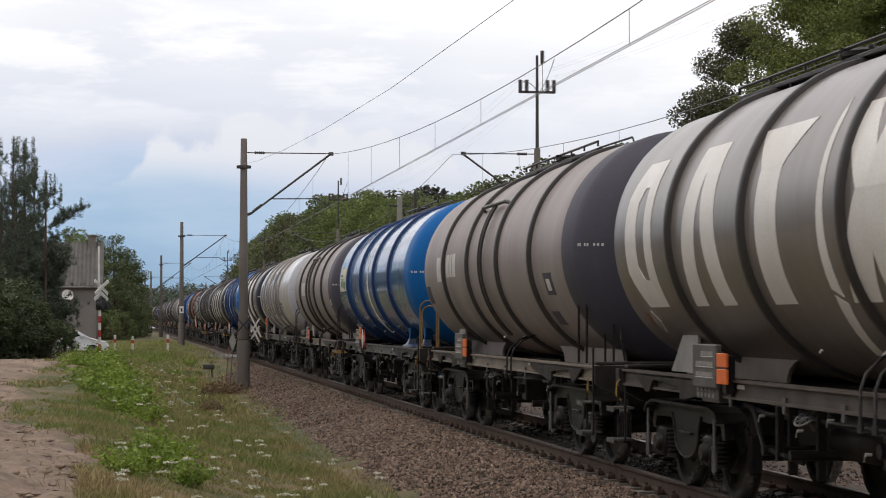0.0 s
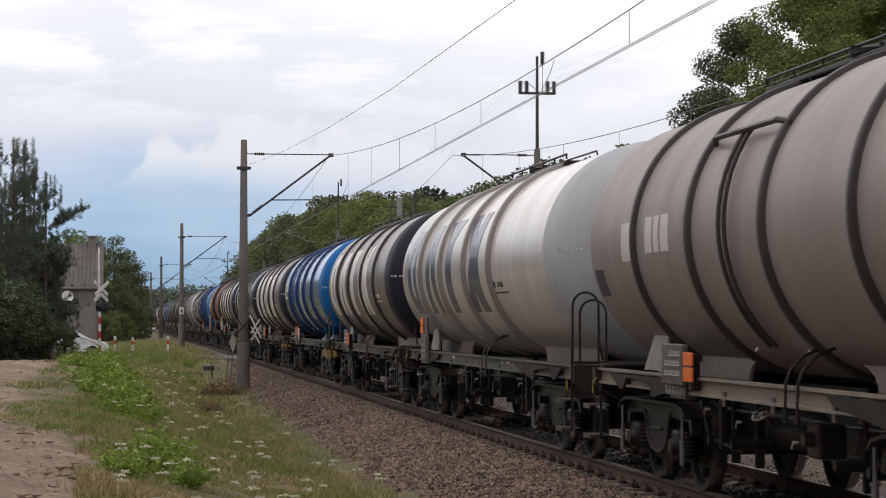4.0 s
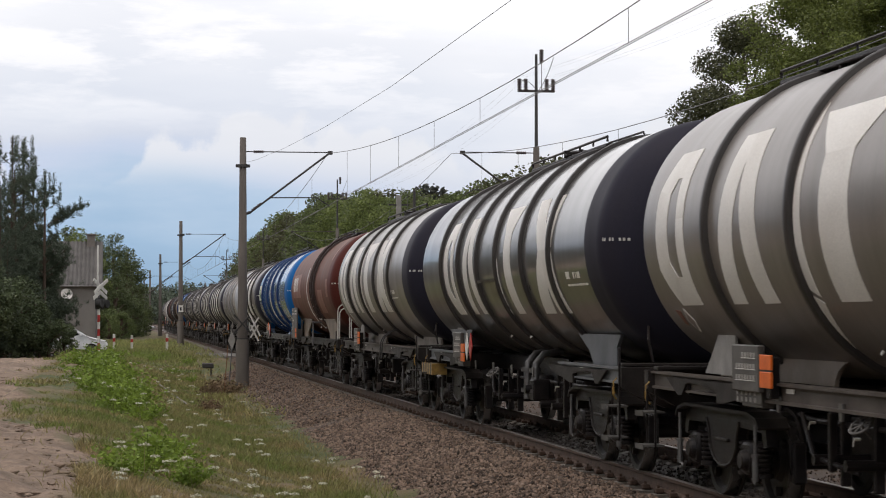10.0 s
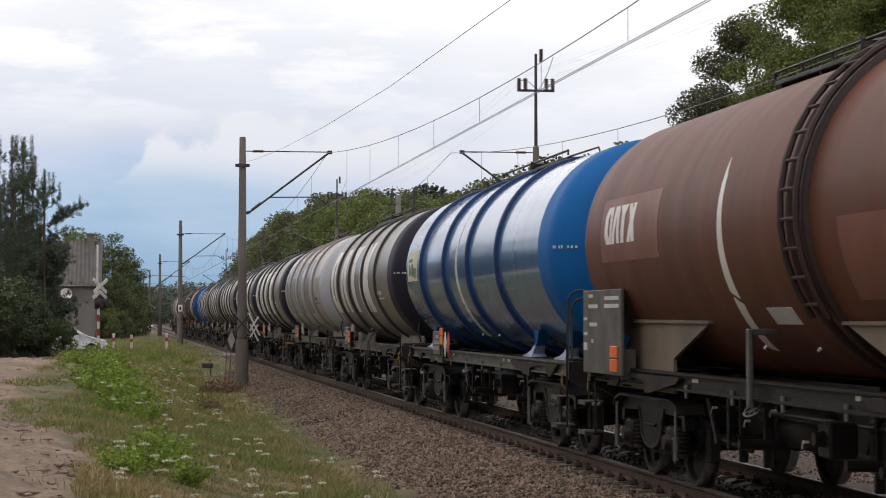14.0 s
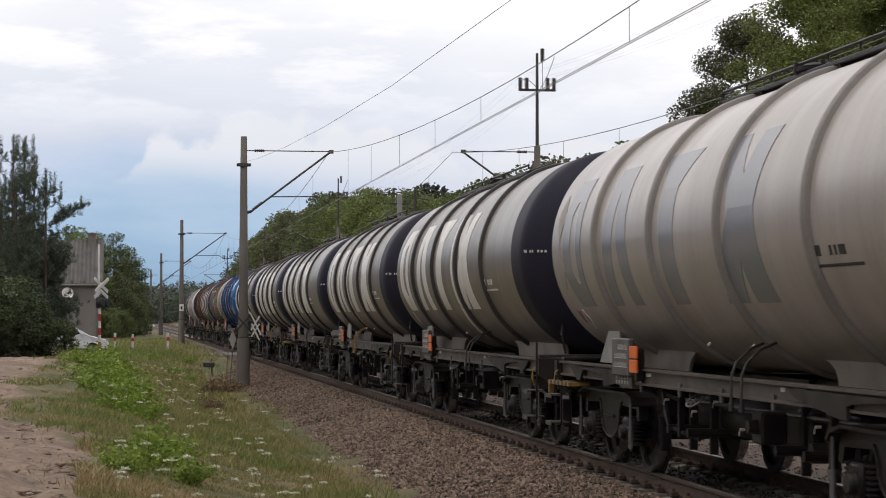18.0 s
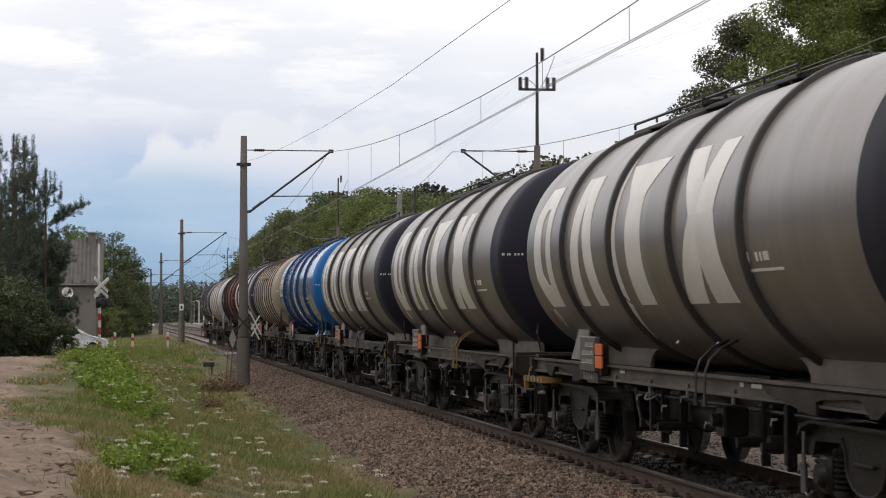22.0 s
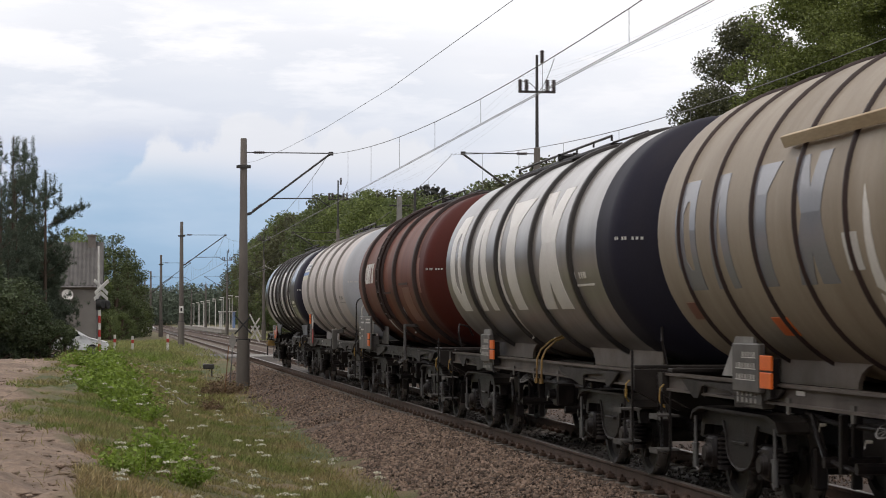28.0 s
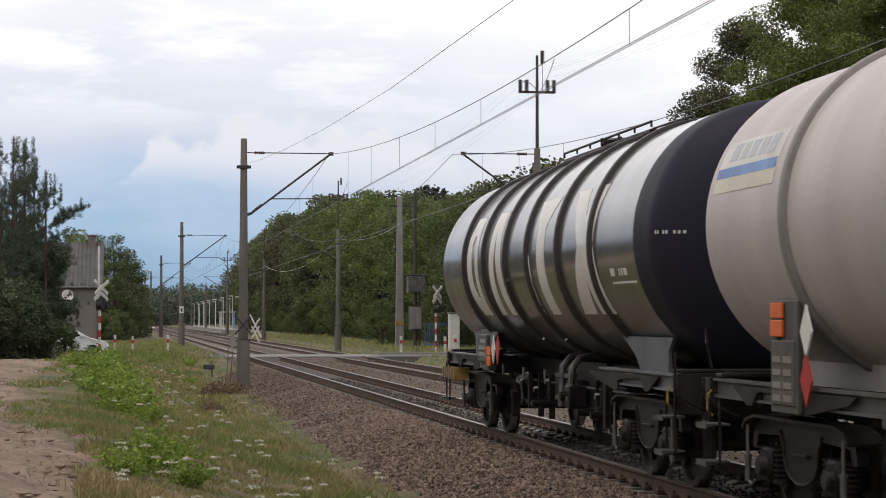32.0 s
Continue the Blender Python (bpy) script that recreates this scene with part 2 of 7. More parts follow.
M = {
    "grey": paint("warm grey tank paint", (.206, .180, .162), .42, coat=.42, cr=.2, spec=.4),
    "lightgrey": paint("light grey tank paint", (.262, .240, .219), .36, amount=.4, coat=.5, cr=.2),
    "white": paint("dirty white tank paint", (.72, .70, .67), .40, (.45, .39, .31), .5, .7, cr=.14),
    "faded": paint("faded pale tank paint", (.40, .362, .335), .42, (.25, .205, .16), .55, .4, cr=.18),
    "beige": paint("tan weathered tank paint", (.37, .31, .235), .55, (.17, .13, .09), .5, .05, spec=.25),
    "taupe": paint("taupe grey tank paint", (.34, .295, .275), .5, (.17, .145, .13), .45, .08, spec=.3),
    "steel": paint("dark glossy tank paint", (.105, .102, .098), .33, (.04, .038, .036), .35, .75, .1, .11, 1.5),
    "blue": paint("bright blue tank paint", (.030, .165, .40), .30, (.05, .08, .13), .35, .95, 0, .09, 1.55, .4),
    "deepblue": paint("deep blue tank paint", (.008, .135, .42), .55, (.010, .085, .24), .4, 0, spec=.12),
    "brown": paint("rusty red-brown tank paint", (.165, .060, .036), .55, (.065, .034, .027), .6, .06, spec=.22),
    "russet": paint("rust-red tank paint", (.175, .055, .030), .55, (.07, .035, .026), .6, .05, spec=.22),
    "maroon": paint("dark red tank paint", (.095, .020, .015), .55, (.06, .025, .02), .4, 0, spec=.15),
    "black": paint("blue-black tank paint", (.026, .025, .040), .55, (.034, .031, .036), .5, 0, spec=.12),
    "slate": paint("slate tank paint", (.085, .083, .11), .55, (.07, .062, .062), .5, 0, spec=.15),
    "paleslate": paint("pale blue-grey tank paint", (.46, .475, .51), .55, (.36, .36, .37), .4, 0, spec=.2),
    "letter": mat("white lettering film", (.84, .82, .78), (.68, .65, .60), .5, 0, 1.2, 50, .02, .5, coat=.3),
    "navy": mat("navy lettering film", (.045, .06, .13), (.07, .08, .14), .5, 0, 1.2, 50, .01, .5, coat=.8, cr=.14),
    "greyletter": mat("faded grey lettering film", (.165, .172, .205), (.22, .22, .235), .5, 0, 1.2, 50, .01, .5, coat=.6, cr=.16),
    "under": mat("oily black underframe", (.010, .0088, .010), (.026, .0205, .019), .42, .1, 4, 50, .3, .35, spec=.22),
    "frame": mat("grimy brown-grey frame paint", (.040, .034, .031), (.020, .017, .016), .5, 0, 3, 50, .15, .35, spec=.18),
    "saddle": mat("dusty grey-brown saddle paint", (.26, .218, .182), (.17, .14, .115), .5, 0, 2, 50, .1, .4),
    "wheel": mat("oily wheel steel", (.018, .016, .015), (.030, .024, .020), .5, .1, 5, 50, .15, .4, spec=.2),
    "tread": mat("polished wheel tread", (.42, .41, .40), (.34, .33, .32), .28, 1, 5, 50, .02, .4),
    "orange": mat("orange hazard plate", (.84, .17, .022), (.68, .14, .022), .45, 0, 3, 40, .02, .4),
    "yellow": mat("chipped yellow paint", (.42, .26, .055), (.20, .12, .035), .5, 0, 6, 40, .05, .4),
    "ochre": mat("dull ochre pipe paint", (.27, .165, .045), (.17, .10, .035), .6, 0, 6, 40, .05, .4),
    "rust": mat("rust", (.16, .075, .035), (.26, .13, .06), .8, 0, 6, 60, .3, .4),
    "plate": mat("dirty grey notice panel", (.115, .108, .10), (.07, .065, .06), .5, 0, 3, 40, .05, .4),
    "ink": mat("dark ink", (.03, .03, .03), None, .6),
    "red": mat("red enamel", (.50, .035, .03), (.40, .04, .03), .45, 0, 3, 40, .02),
    "whitepaint": mat("white enamel", (.74, .73, .70), (.60, .58, .53), .5, 0, 3, 40, .03),
    "skyblue": mat("blue stripe film", (.09, .22, .52), None, .45),
    "plank": mat("bare pine plank", (.52, .42, .28), (.42, .32, .20), .7, 0, 3, 50, .1, .4, 0, (1, .2, 1)),
    "rail": mat("rusty rail side", (.10, .058, .038), (.065, .042, .032), .8, 0, 5, 60, .3, .4),
    "railhead": mat("worn rail head", (.30, .27, .24), (.20, .17, .15), .42, .8, 5, 40, .02, .4),
    "sleeper": mat("weathered concrete sleeper", (.24, .215, .185), (.15, .13, .11), .9, 0, 4, 60, .4, .4, .15),
    "stone": mat("broken ballast stone", (.108, .068, .047), (.222, .166, .129), .85, 0, 6, 40, .4, .5, .88, (1, 1, 1), 0, True, ((.085, .052, .038), .35)),
    # bed under the loose stones, coloured dark as the shade in their gaps
    "gap_shade": mat("ballast bed with painted gap shade", (.070, .047, .034), (.115, .082, .062), .9, 0, 6, 40, .5, .5, .6, (1, 1, 1), 0, True, ((.045, .03, .022), .4)),
    # ballast between the rails: the train's shade is put into this dark colour
    "train_shade": mat("ballast in painted train shade", (.034, .026, .021), (.062, .048, .039), .8, 0, 6, 40, .4, .5, .6, (1, 1, 1), 0, True, ((.02, .015, .012), .4)),
    "staypaint": mat("pale worn stay paint", (.40, .385, .36), (.26, .245, .225), .55, 0, 3, 50, .1, .4),
    "steelframe": mat("blue-grey frame paint", (.165, .175, .19), (.11, .116, .126), .5, 0, 2, 50, .1, .4),
    "concrete": mat("old grey concrete", (.165, .145, .128), (.105, .092, .082), .9, 0, 2, 50, .35, .5, 0, (1, 1, .35), 0, False, ((.09, .08, .07), .5)),
    "galv": mat("galvanised steel", (.20, .20, .20), (.13, .12, .12), .5, .7, 3, 50, .08),
    "darksteel": mat("dark painted steel", (.035, .034, .034), (.06, .055, .05), .55, .3, 3, 50, .1),
    "porcelain": mat("brown insulator porcelain", (.035, .018, .016), None, .3, 0, 3, 40, 0),
    "wire": mat("dull copper wire", (.20, .195, .19), None, .55, .5, 3, 40, 0),
    "asphalt": mat("worn asphalt", (.16, .155, .15), (.11, .105, .10), .9, 0, 1.5, 60, .3, .5),
    "panel": mat("grey crossing slab", (.27, .26, .245), (.20, .19, .175), .85, 0, 2, 60, .3, .5, .1),
    "render": mat("grey-beige wall render", (.205, .195, .18), (.165, .155, .142), .9, 0, 1.2, 50, .2, .5),
    "roof": mat("weathered corrugated roof sheet", (.135, .128, .122), (.088, .083, .08), .8, 0, 1.5, 50, .2, .5, .1),
    "brick": mat("chimney brick", (.19, .17, .155), (.14, .125, .11), .9, 0, 6, 50, .3, .5),
    "bark": mat("pine bark", (.11, .075, .052), (.065, .045, .034), .95, 0, 6, 40, .6, .5, 0, (1, 1, .3)),
    "leaf": mat("broad leaves", (.155, .192, .070), (.10, .13, .05), .55, 0, .6, 30, 0, .5, .45, (1, 1, 1), 0, True, None, .4, .3),
    "leaf_dark": mat("dark broad leaves", (.118, .145, .060), (.078, .10, .043), .55, 0, .6, 30, 0, .5, .45, (1, 1, 1), 0, True, None, .25, .3),
    "leaf_light": mat("light yellow-green leaves", (.185, .225, .070), (.12, .155, .05), .55, 0, .6, 30, 0, .5, .45, (1, 1, 1), 0, True, None, .42, .3),
    "leaf_brown": mat("dull brownish leaves", (.115, .120, .058), (.075, .080, .04), .55, 0, .6, 30, 0, .5, .45, (1, 1, 1), 0, True, None, .25, .3),
    "leaf_deep": mat("deep brown-green leaves", (.10, .105, .05), (.065, .07, .034), .55, 0, .6, 30, 0, .5, .45, (1, 1, 1), 0, True, None, .2, .3),
    "leaf_fresh": mat("fresh green leaves", (.165, .195, .05), (.105, .13, .036), .55, 0, .6, 30, 0, .5, .45, (1, 1, 1), 0, True, None, .3, .3),
    "leaf_moss": mat("dull dark green leaves", (.10, .128, .062), (.062, .082, .042), .55, 0, .6, 30, 0, .5, .45, (1, 1, 1), 0, True, None, .25, .3),
    # near-black on purpose: shade is put into the leaf colour
    "leaf_shade": mat("leaves with shade in their colour", (.032, .036, .026), (.022, .025, .018), .6, 0, .6, 30, 0, .5, .4, (1, 1, 1), 0, True),
    "needle": mat("pine needles", (.098, .122, .082), (.058, .078, .054), .6, 0, .8, 30, 0, .5, .4, (1, 1, 1), 0, True, None, .3, .3),
    "weed": mat("fresh weed leaves", (.25, .34, .055), (.155, .235, .04), .55, 0, 1.5, 30, 0, .5, .4, (1, 1, 1), 0, True, None, .35, .3),
    "grass": mat("meadow grass blades", (.165, .215, .055), (.36, .28, .145), .6, 0, .55, 30, 0, .3, .4, (1, 1, 1), 0, True, None, .3, .3),
    "dry": mat("dry brown stalks", (.13, .085, .05), (.22, .15, .085), .8, 0, 2, 30, 0, .5, .4, (1, 1, 1), 0, True),
    "verge": mat("green verge grass", (.20, .26, .07), (.32, .29, .13), .6, 0, .4, 30, 0, .35, .4, (1, 1, 1), 0, True, None, .3, .3),
    "umbel": mat("cream flower heads", (.66, .65, .52), (.54, .53, .42), .8, 0, 5, 40, 0, .5, .2, (1, 1, 1), 0, True),
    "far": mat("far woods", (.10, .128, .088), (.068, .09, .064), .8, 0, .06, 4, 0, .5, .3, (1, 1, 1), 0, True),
    "carpaint": mat("white car paint", (.72, .73, .74), (.66, .67, .68), .3, 0, 1, 30, 0, .4, 0, (1, 1, 1), .6),
    "rubber": mat("tyre rubber", (.02, .02, .02), None, .85),
    "glass": mat("dark car glass", (.015, .018, .02), None, .08, 0, 1, 10, 0),
    "tan": mat("sandy platform paving", (.34, .32, .29), (.27, .25, .22), .9, 0, .5, 30, .2),
}


def ground_material():
    """Dirt track, dry meadow and greener patches, told apart by uneven borders along the line."""
    m = mat("earth", (.315, .232, .172), (.185, .135, .10), .95, 0, 1.1, 18, .7, .45, 0, (1, .55, 1), 0, False, ((.13, .095, .07), .6))
    nt = m.node_tree
    n, ln = nt.nodes, nt.links
    p = n["Principled BSDF"]
    dirt = p.inputs["Base Color"].links[0].from_socket
    co = n.new("ShaderNodeTexCoord")
    sep = n.new("ShaderNodeSeparateXYZ")
    ln.new(co.outputs["Object"], sep.inputs[0])
    # crumbly earth: dark and pale patches at hand size, with relief
    cr = n.new("ShaderNodeTexNoise")
    cr.inputs["Scale"].default_value, cr.inputs["Detail"].default_value, cr.inputs["Roughness"].default_value = 3.2, 9, 0.68
    ln.new(co.outputs["Object"], cr.inputs["Vector"])
    cm = n.new("ShaderNodeMapRange")
    cm.inputs["From Min"].default_value, cm.inputs["From Max"].default_value = 0.33, 0.67
    cm.inputs["To Min"].default_value, cm.inputs["To Max"].default_value = 0.72, 1.55
    ln.new(cr.outputs["Fac"], cm.inputs["Value"])
    ch = n.new("ShaderNodeHueSaturation")
    ln.new(dirt, ch.inputs["Color"]); ln.new(cm.outputs[0], ch.inputs["Value"])
    dirt = ch.outputs[0]
    bp = n.new("ShaderNodeBump")
    bp.inputs["Strength"].default_value, bp.inputs["Distance"].default_value = 0.8, 0.12
    ln.new(cr.outputs["Fac"], bp.inputs["Height"]); ln.new(bp.outputs[0], p.inputs["Normal"])
    nz = n.new("ShaderNodeTexNoise")
    nz.inputs["Scale"].default_value, nz.inputs["Detail"].default_value = 0.55, 6
    ln.new(co.outputs["Object"], nz.inputs["Vector"])
    w = n.new("ShaderNodeMath"); w.operation = "MULTIPLY_ADD"
    ln.new(nz.outputs["Fac"], w.inputs[0]); w.inputs[1].default_value = 2.4; ln.new(sep.outputs["X"], w.inputs[2])
    total = w.outputs[0]
    for y0, y1, gain in ((28.5, 34.5, 1.5), (40, 60, .6)):
        bend = n.new("ShaderNodeMapRange"); bend.interpolation_type = "SMOOTHSTEP"
        bend.inputs["From Min"].default_value, bend.inputs["From Max"].default_value, bend.inputs["To Max"].default_value = y0, y1, gain
        ln.new(sep.outputs["Y"], bend.inputs["Value"])
        more = n.new("ShaderNodeMath"); more.operation = "ADD"
        ln.new(total, more.inputs[0]); ln.new(bend.outputs[0], more.inputs[1])
        total = more.outputs[0]
    edge = n.new("ShaderNodeMapRange")
    edge.inputs["From Min"].default_value, edge.inputs["From Max"].default_value = .65, 1.2
    ln.new(total, edge.inputs["Value"])
    n2 = n.new("ShaderNodeTexNoise")
    n2.inputs["Scale"].default_value, n2.inputs["Detail"].default_value = 0.35, 5
    ln.new(co.outputs["Object"], n2.inputs["Vector"])
    gr = n.new("ShaderNodeValToRGB")
    gr.color_ramp.elements[0].position, gr.color_ramp.elements[0].color = 0.40, (.085, .102, .038, 1)
    gr.color_ramp.elements[1].position, gr.color_ramp.elements[1].color = 0.62, (.19, .142, .080, 1)
    ln.new(n2.outputs["Fac"], gr.inputs[0])
    mix = n.new("ShaderNodeMix"); mix.data_type = "RGBA"
    ln.new(edge.outputs[0], mix.inputs["Factor"]); ln.new(dirt, mix.inputs["A"]); ln.new(gr.outputs[0], mix.inputs["B"])
    ln.new(mix.outputs["Result"], p.inputs["Base Color"])
    return m


M["ground"] = ground_material()

# ---------------------------------------------------------------- mesh tools


class Build:
    """Collects vertices and faces; slot numbers name the materials of a part."""

    def __init__(self):
        self.v, self.f, self.s = [], [], []

    def put(self, verts, faces, slot=0):
        k = len(self.v)
        self.v += [tuple(p) for p in verts]
        self.f += [tuple(k + i for i in f) for f in faces]
        self.s += [slot] * len(faces)
        return self

    def box(self, x0, x1, y0, y1, z0, z1, bev=0.012, slot=0, m=None):
        """A block with chamfered edges."""
        c = ((x0 + x1) / 2, (y0 + y1) / 2, (z0 + z1) / 2)
        h = (abs(x1 - x0) / 2, abs(y1 - y0) / 2, abs(z1 - z0) / 2)
        b = min(bev, min(h) * 0.45)
        verts, ids = [], {}
        for sx in (-1, 1):
            for sy in (-1, 1):
                for sz in (-1, 1):
                    for ax in range(3):
                        s = (sx, sy, sz)
                        ids[(s, ax)] = len(verts)
                        verts.append(tuple(c[i] + s[i] * (h[i] - (0 if i == ax else b)) for i in range(3)))
        faces = []
        for ax in range(3):
            o = [i for i in range(3) if i != ax]
            for sg in (-1, 1):
                loop = []
                for p, q in ((-1, -1), (1, -1), (1, 1), (-1, 1)):
                    s = [0, 0, 0]; s[ax] = sg; s[o[0]] = p; s[o[1]] = q
                    loop.append(ids[(tuple(s), ax)])
                flip = (sg < 0) != (ax == 1)
                faces.append(tuple(reversed(loop)) if flip else tuple(loop))
            for p in (-1, 1):
                for q in (-1, 1):
                    a = [0, 0, 0]; a[ax] = -1; a[o[0]] = p; a[o[1]] = q
                    z = list(a); z[ax] = 1
                    a, z = tuple(a), tuple(z)
                    loop = (ids[(a, o[0])], ids[(z, o[0])], ids[(z, o[1])], ids[(a, o[1])])
                    flip = (p * q > 0) != (ax == 1)
                    faces.append(tuple(reversed(loop)) if not flip else loop)
        for sx in (-1, 1):
            for sy in (-1, 1):
                for sz in (-1, 1):
                    s = (sx, sy, sz)
                    t = (ids[(s, 0)], ids[(s, 1)], ids[(s, 2)])
                    faces.append(t if sx * sy * sz > 0 else tuple(reversed(t)))
        if m:
            verts = [m @ Vector(p) for p in verts]
        return self.put(verts, faces, slot)

    def ring(self, p0, p1, r0, r1, seg=12, slot=0, caps=True):
        """A round bar or cone from p0 to p1."""
        p0, p1 = Vector(p0), Vector(p1)
        d = (p1 - p0).normalized()
        u = d.orthogonal().normalized()
        w = d.cross(u)
        verts = []
        for p, r in ((p0, r0), (p1, r1)):
            verts += [p + r * (math.cos(a) * u + math.sin(a) * w) for a in (2 * math.pi * i / seg for i in range(seg))]
        faces = [(i, (i + 1) % seg, seg + (i + 1) % seg, seg + i) for i in range(seg)]
        if caps:
            faces += [tuple(reversed(range(seg))), tuple(range(seg, 2 * seg))]
        return self.put(verts, faces, slot)

    def tube(self, pts, r, seg=8, slot=0):
        """A bent pipe through the points."""
        pts = [Vector(p) for p in pts]
        verts, n = [], len(pts)
        u = None
        for i, p in enumerate(pts):
            d = (pts[min(i + 1, n - 1)] - pts[max(i - 1, 0)]).normalized()
            u = (u - d * u.dot(d)).normalized() if u else d.orthogonal().normalized()
            w = d.cross(u)
            verts += [p + r * (math.cos(a) * u + math.sin(a) * w) for a in (2 * math.pi * k / seg for k in range(seg))]
        faces = [(i * seg + k, i * seg + (k + 1) % seg, (i + 1) * seg + (k + 1) % seg, (i + 1) * seg + k)
                 for i in range(n - 1) for k in range(seg)]
        faces += [tuple(reversed(range(seg))), tuple(range((n - 1) * seg, n * seg))]
        return self.put(verts, faces, slot)

    def lathe(self, prof, seg=48, axis="y", centre=(0, 0, 0), slot=0, caps=True):
        """Turns (along, radius) pairs round an axis through centre."""
        cx, cy, cz = centre
        verts = []
        for s, r in prof:
            for i in range(seg):
                a = 2 * math.pi * i / seg
                p, q = r * math.cos(a), r * math.sin(a)
                verts.append({"y": (cx + p, cy + s, cz + q), "x": (cx + s, cy + p, cz + q), "z": (cx + p, cy + q, cz + s)}[axis])
        flip = axis != "y"
        faces = []
        for j in range(len(prof) - 1):
            for i in range(seg):
                k = (i + 1) % seg
                f = (j * seg + i, (j + 1) * seg + i, (j + 1) * seg + k, j * seg + k)
                faces.append(tuple(reversed(f)) if flip else f)
        if not caps:
            return self.put(verts, faces, slot)
        e = tuple(range(seg))
        faces.append(e if not flip else tuple(reversed(e)))
        e = tuple(range((len(prof) - 1) * seg, len(prof) * seg))
        faces.append(tuple(reversed(e)) if not flip else e)
        return self.put(verts, faces, slot)

    def prism(self, poly, t0, t1, plane="yz", slot=0):
        """A plate: a flat outline with thickness from t0 to t1 across its plane."""
        def at(p, t):
            return {"yz": (t, p[0], p[1]), "xz": (p[0], t, p[1]), "xy": (p[0], p[1], t)}[plane]
        n = len(poly)
        verts = [at(p, t0) for p in poly] + [at(p, t1) for p in poly]
        faces = [tuple(reversed(range(n))), tuple(range(n, 2 * n))] + [(i, (i + 1) % n, n + (i + 1) % n, n + i) for i in range(n)]
        return self.put(verts, faces, slot)

    def mesh(self, name, smooth=False):
        me = bpy.data.meshes.new(name)
        me.from_pydata(self.v, [], self.f)
        me.polygons.foreach_set("material_index", self.s)
        if smooth:
            me.polygons.foreach_set("use_smooth", [True] * len(self.f))
        me.update()
        bm = bmesh.new()
        bm.from_mesh(me)
        bmesh.ops.recalc_face_normals(bm, faces=bm.faces)
        bm.to_mesh(me)
        bm.free()
        if smooth:
            me.set_sharp_from_angle(angle=radians(38))
        return me


STORE = {}


def stored(key, make, mats, smooth=False):
    """One mesh for all alike parts."""
    if key not in STORE:
        b = Build()
        make(b)
        me = b.mesh(key, smooth)
        for k in mats:
            me.materials.append(M[k])
        STORE[key] = me
    return STORE[key]


def part(name, mesh, parent=None, m=None, label=""):
    ob = new(name, mesh)
    if parent:
        ob.parent = parent
    if m is not None:
        ob.matrix_basis = m
    if label:
        ob["label"] = label
    return ob


def made(name, make, mats, parent=None, m=None, label="", smooth=False):
    """A part with a mesh of its own."""
    b = Build()
    make(b)
    me = b.mesh(name, smooth)
    for k in mats:
        me.materials.append(M[k])
    return part(name, me, parent, m, label)


def root(name, m, label, category, group="", kind=""):
    ob = new(name)
    ob.empty_display_size = 0.3
    ob.matrix_basis = m
    return tagged(ob, label, category, group, kind)


def sheet(name, verts, faces, mat_key, smooth=False):
    """A big mesh from arrays of points and quads."""
    me = bpy.data.meshes.new(name)
    verts, faces = np.asarray(verts, np.float32), np.asarray(faces, np.int32)
    n, k = faces.shape
    me.vertices.add(len(verts)); me.vertices.foreach_set("co", verts.ravel())
    me.loops.add(n * k); me.loops.foreach_set("vertex_index", faces.ravel())
    me.polygons.add(n); me.polygons.foreach_set("loop_start", np.arange(0, n * k, k, dtype=np.int32))
    me.polygons.foreach_set("loop_total", np.full(n, k, np.int32))
    if smooth:
        me.polygons.foreach_set("use_smooth", np.ones(n, bool))
    me.update(calc_edges=True)
    me.materials.append(M[mat_key])
    return me


def leaves(rng, centres, size, flat=0.5, long=1.6):
    """Small rhombic leaves, randomly turned, at the centres: points and quads."""
    n = len(centres)
    d = rng.normal(size=(n, 3)); d[:, 2] *= flat
    d /= np.linalg.norm(d, axis=1)[:, None]
    e = np.cross(d, rng.normal(size=(n, 3)))
    e /= np.linalg.norm(e, axis=1)[:, None] + 1e-9
    s = (size * rng.uniform(0.6, 1.3, n))[:, None]
    d, e = d * s * long / 2, e * s / 2
    v = np.stack([centres - d, centres + e, centres + d, centres - e], 1).reshape(-1, 3)
    return v, np.arange(4 * n).reshape(-1, 4)


def sag(a, b, drop, n=14):
    """Points of a hanging wire."""
    a, b = Vector(a), Vector(b)
    return [a.lerp(b, i / n) - Vector((0, 0, drop * 4 * (i / n) * (1 - i / n))) for i in range(n + 1)]


# ---------------------------------------------------------------- ground and line
ROAD_0, ROAD_1 = 101.0, 107.5          # the level crossing


def step(v, a, b):
    t = np.clip((v - a) / (b - a), 0, 1)
    return t * t * (3 - 2 * t)


def land(x, y):
    """Height of the ground: dirt track, ditch beside the line, low bed under the tracks, flat meadow beyond."""
    bank = 0.16 - 0.78 * step(x, -0.6 - 0.012 * y, 2.9)
    bank = bank + 0.22 * step(x, 3.2, 6.0)
    right = -0.40 + 0.34 * step(x, 13.6, 19.0)
    z = np.where(x < 9, bank, right)
    flat = np.where(x < 4.9, -0.02, np.where(x < 14.2, -0.30, -0.03))
    near_road = step(y, 82, 98) * 1.0
    z = z * (1 - near_road) + flat * near_road
    off = step(np.abs(x - 9), 60, 300)
    return z * (1 - off)


def border(y):
    """Where the bare track gives way to grass."""
    return -.3 - 1.5 * step(y, 28.5, 34.5) - .6 * step(y, 40, 60)


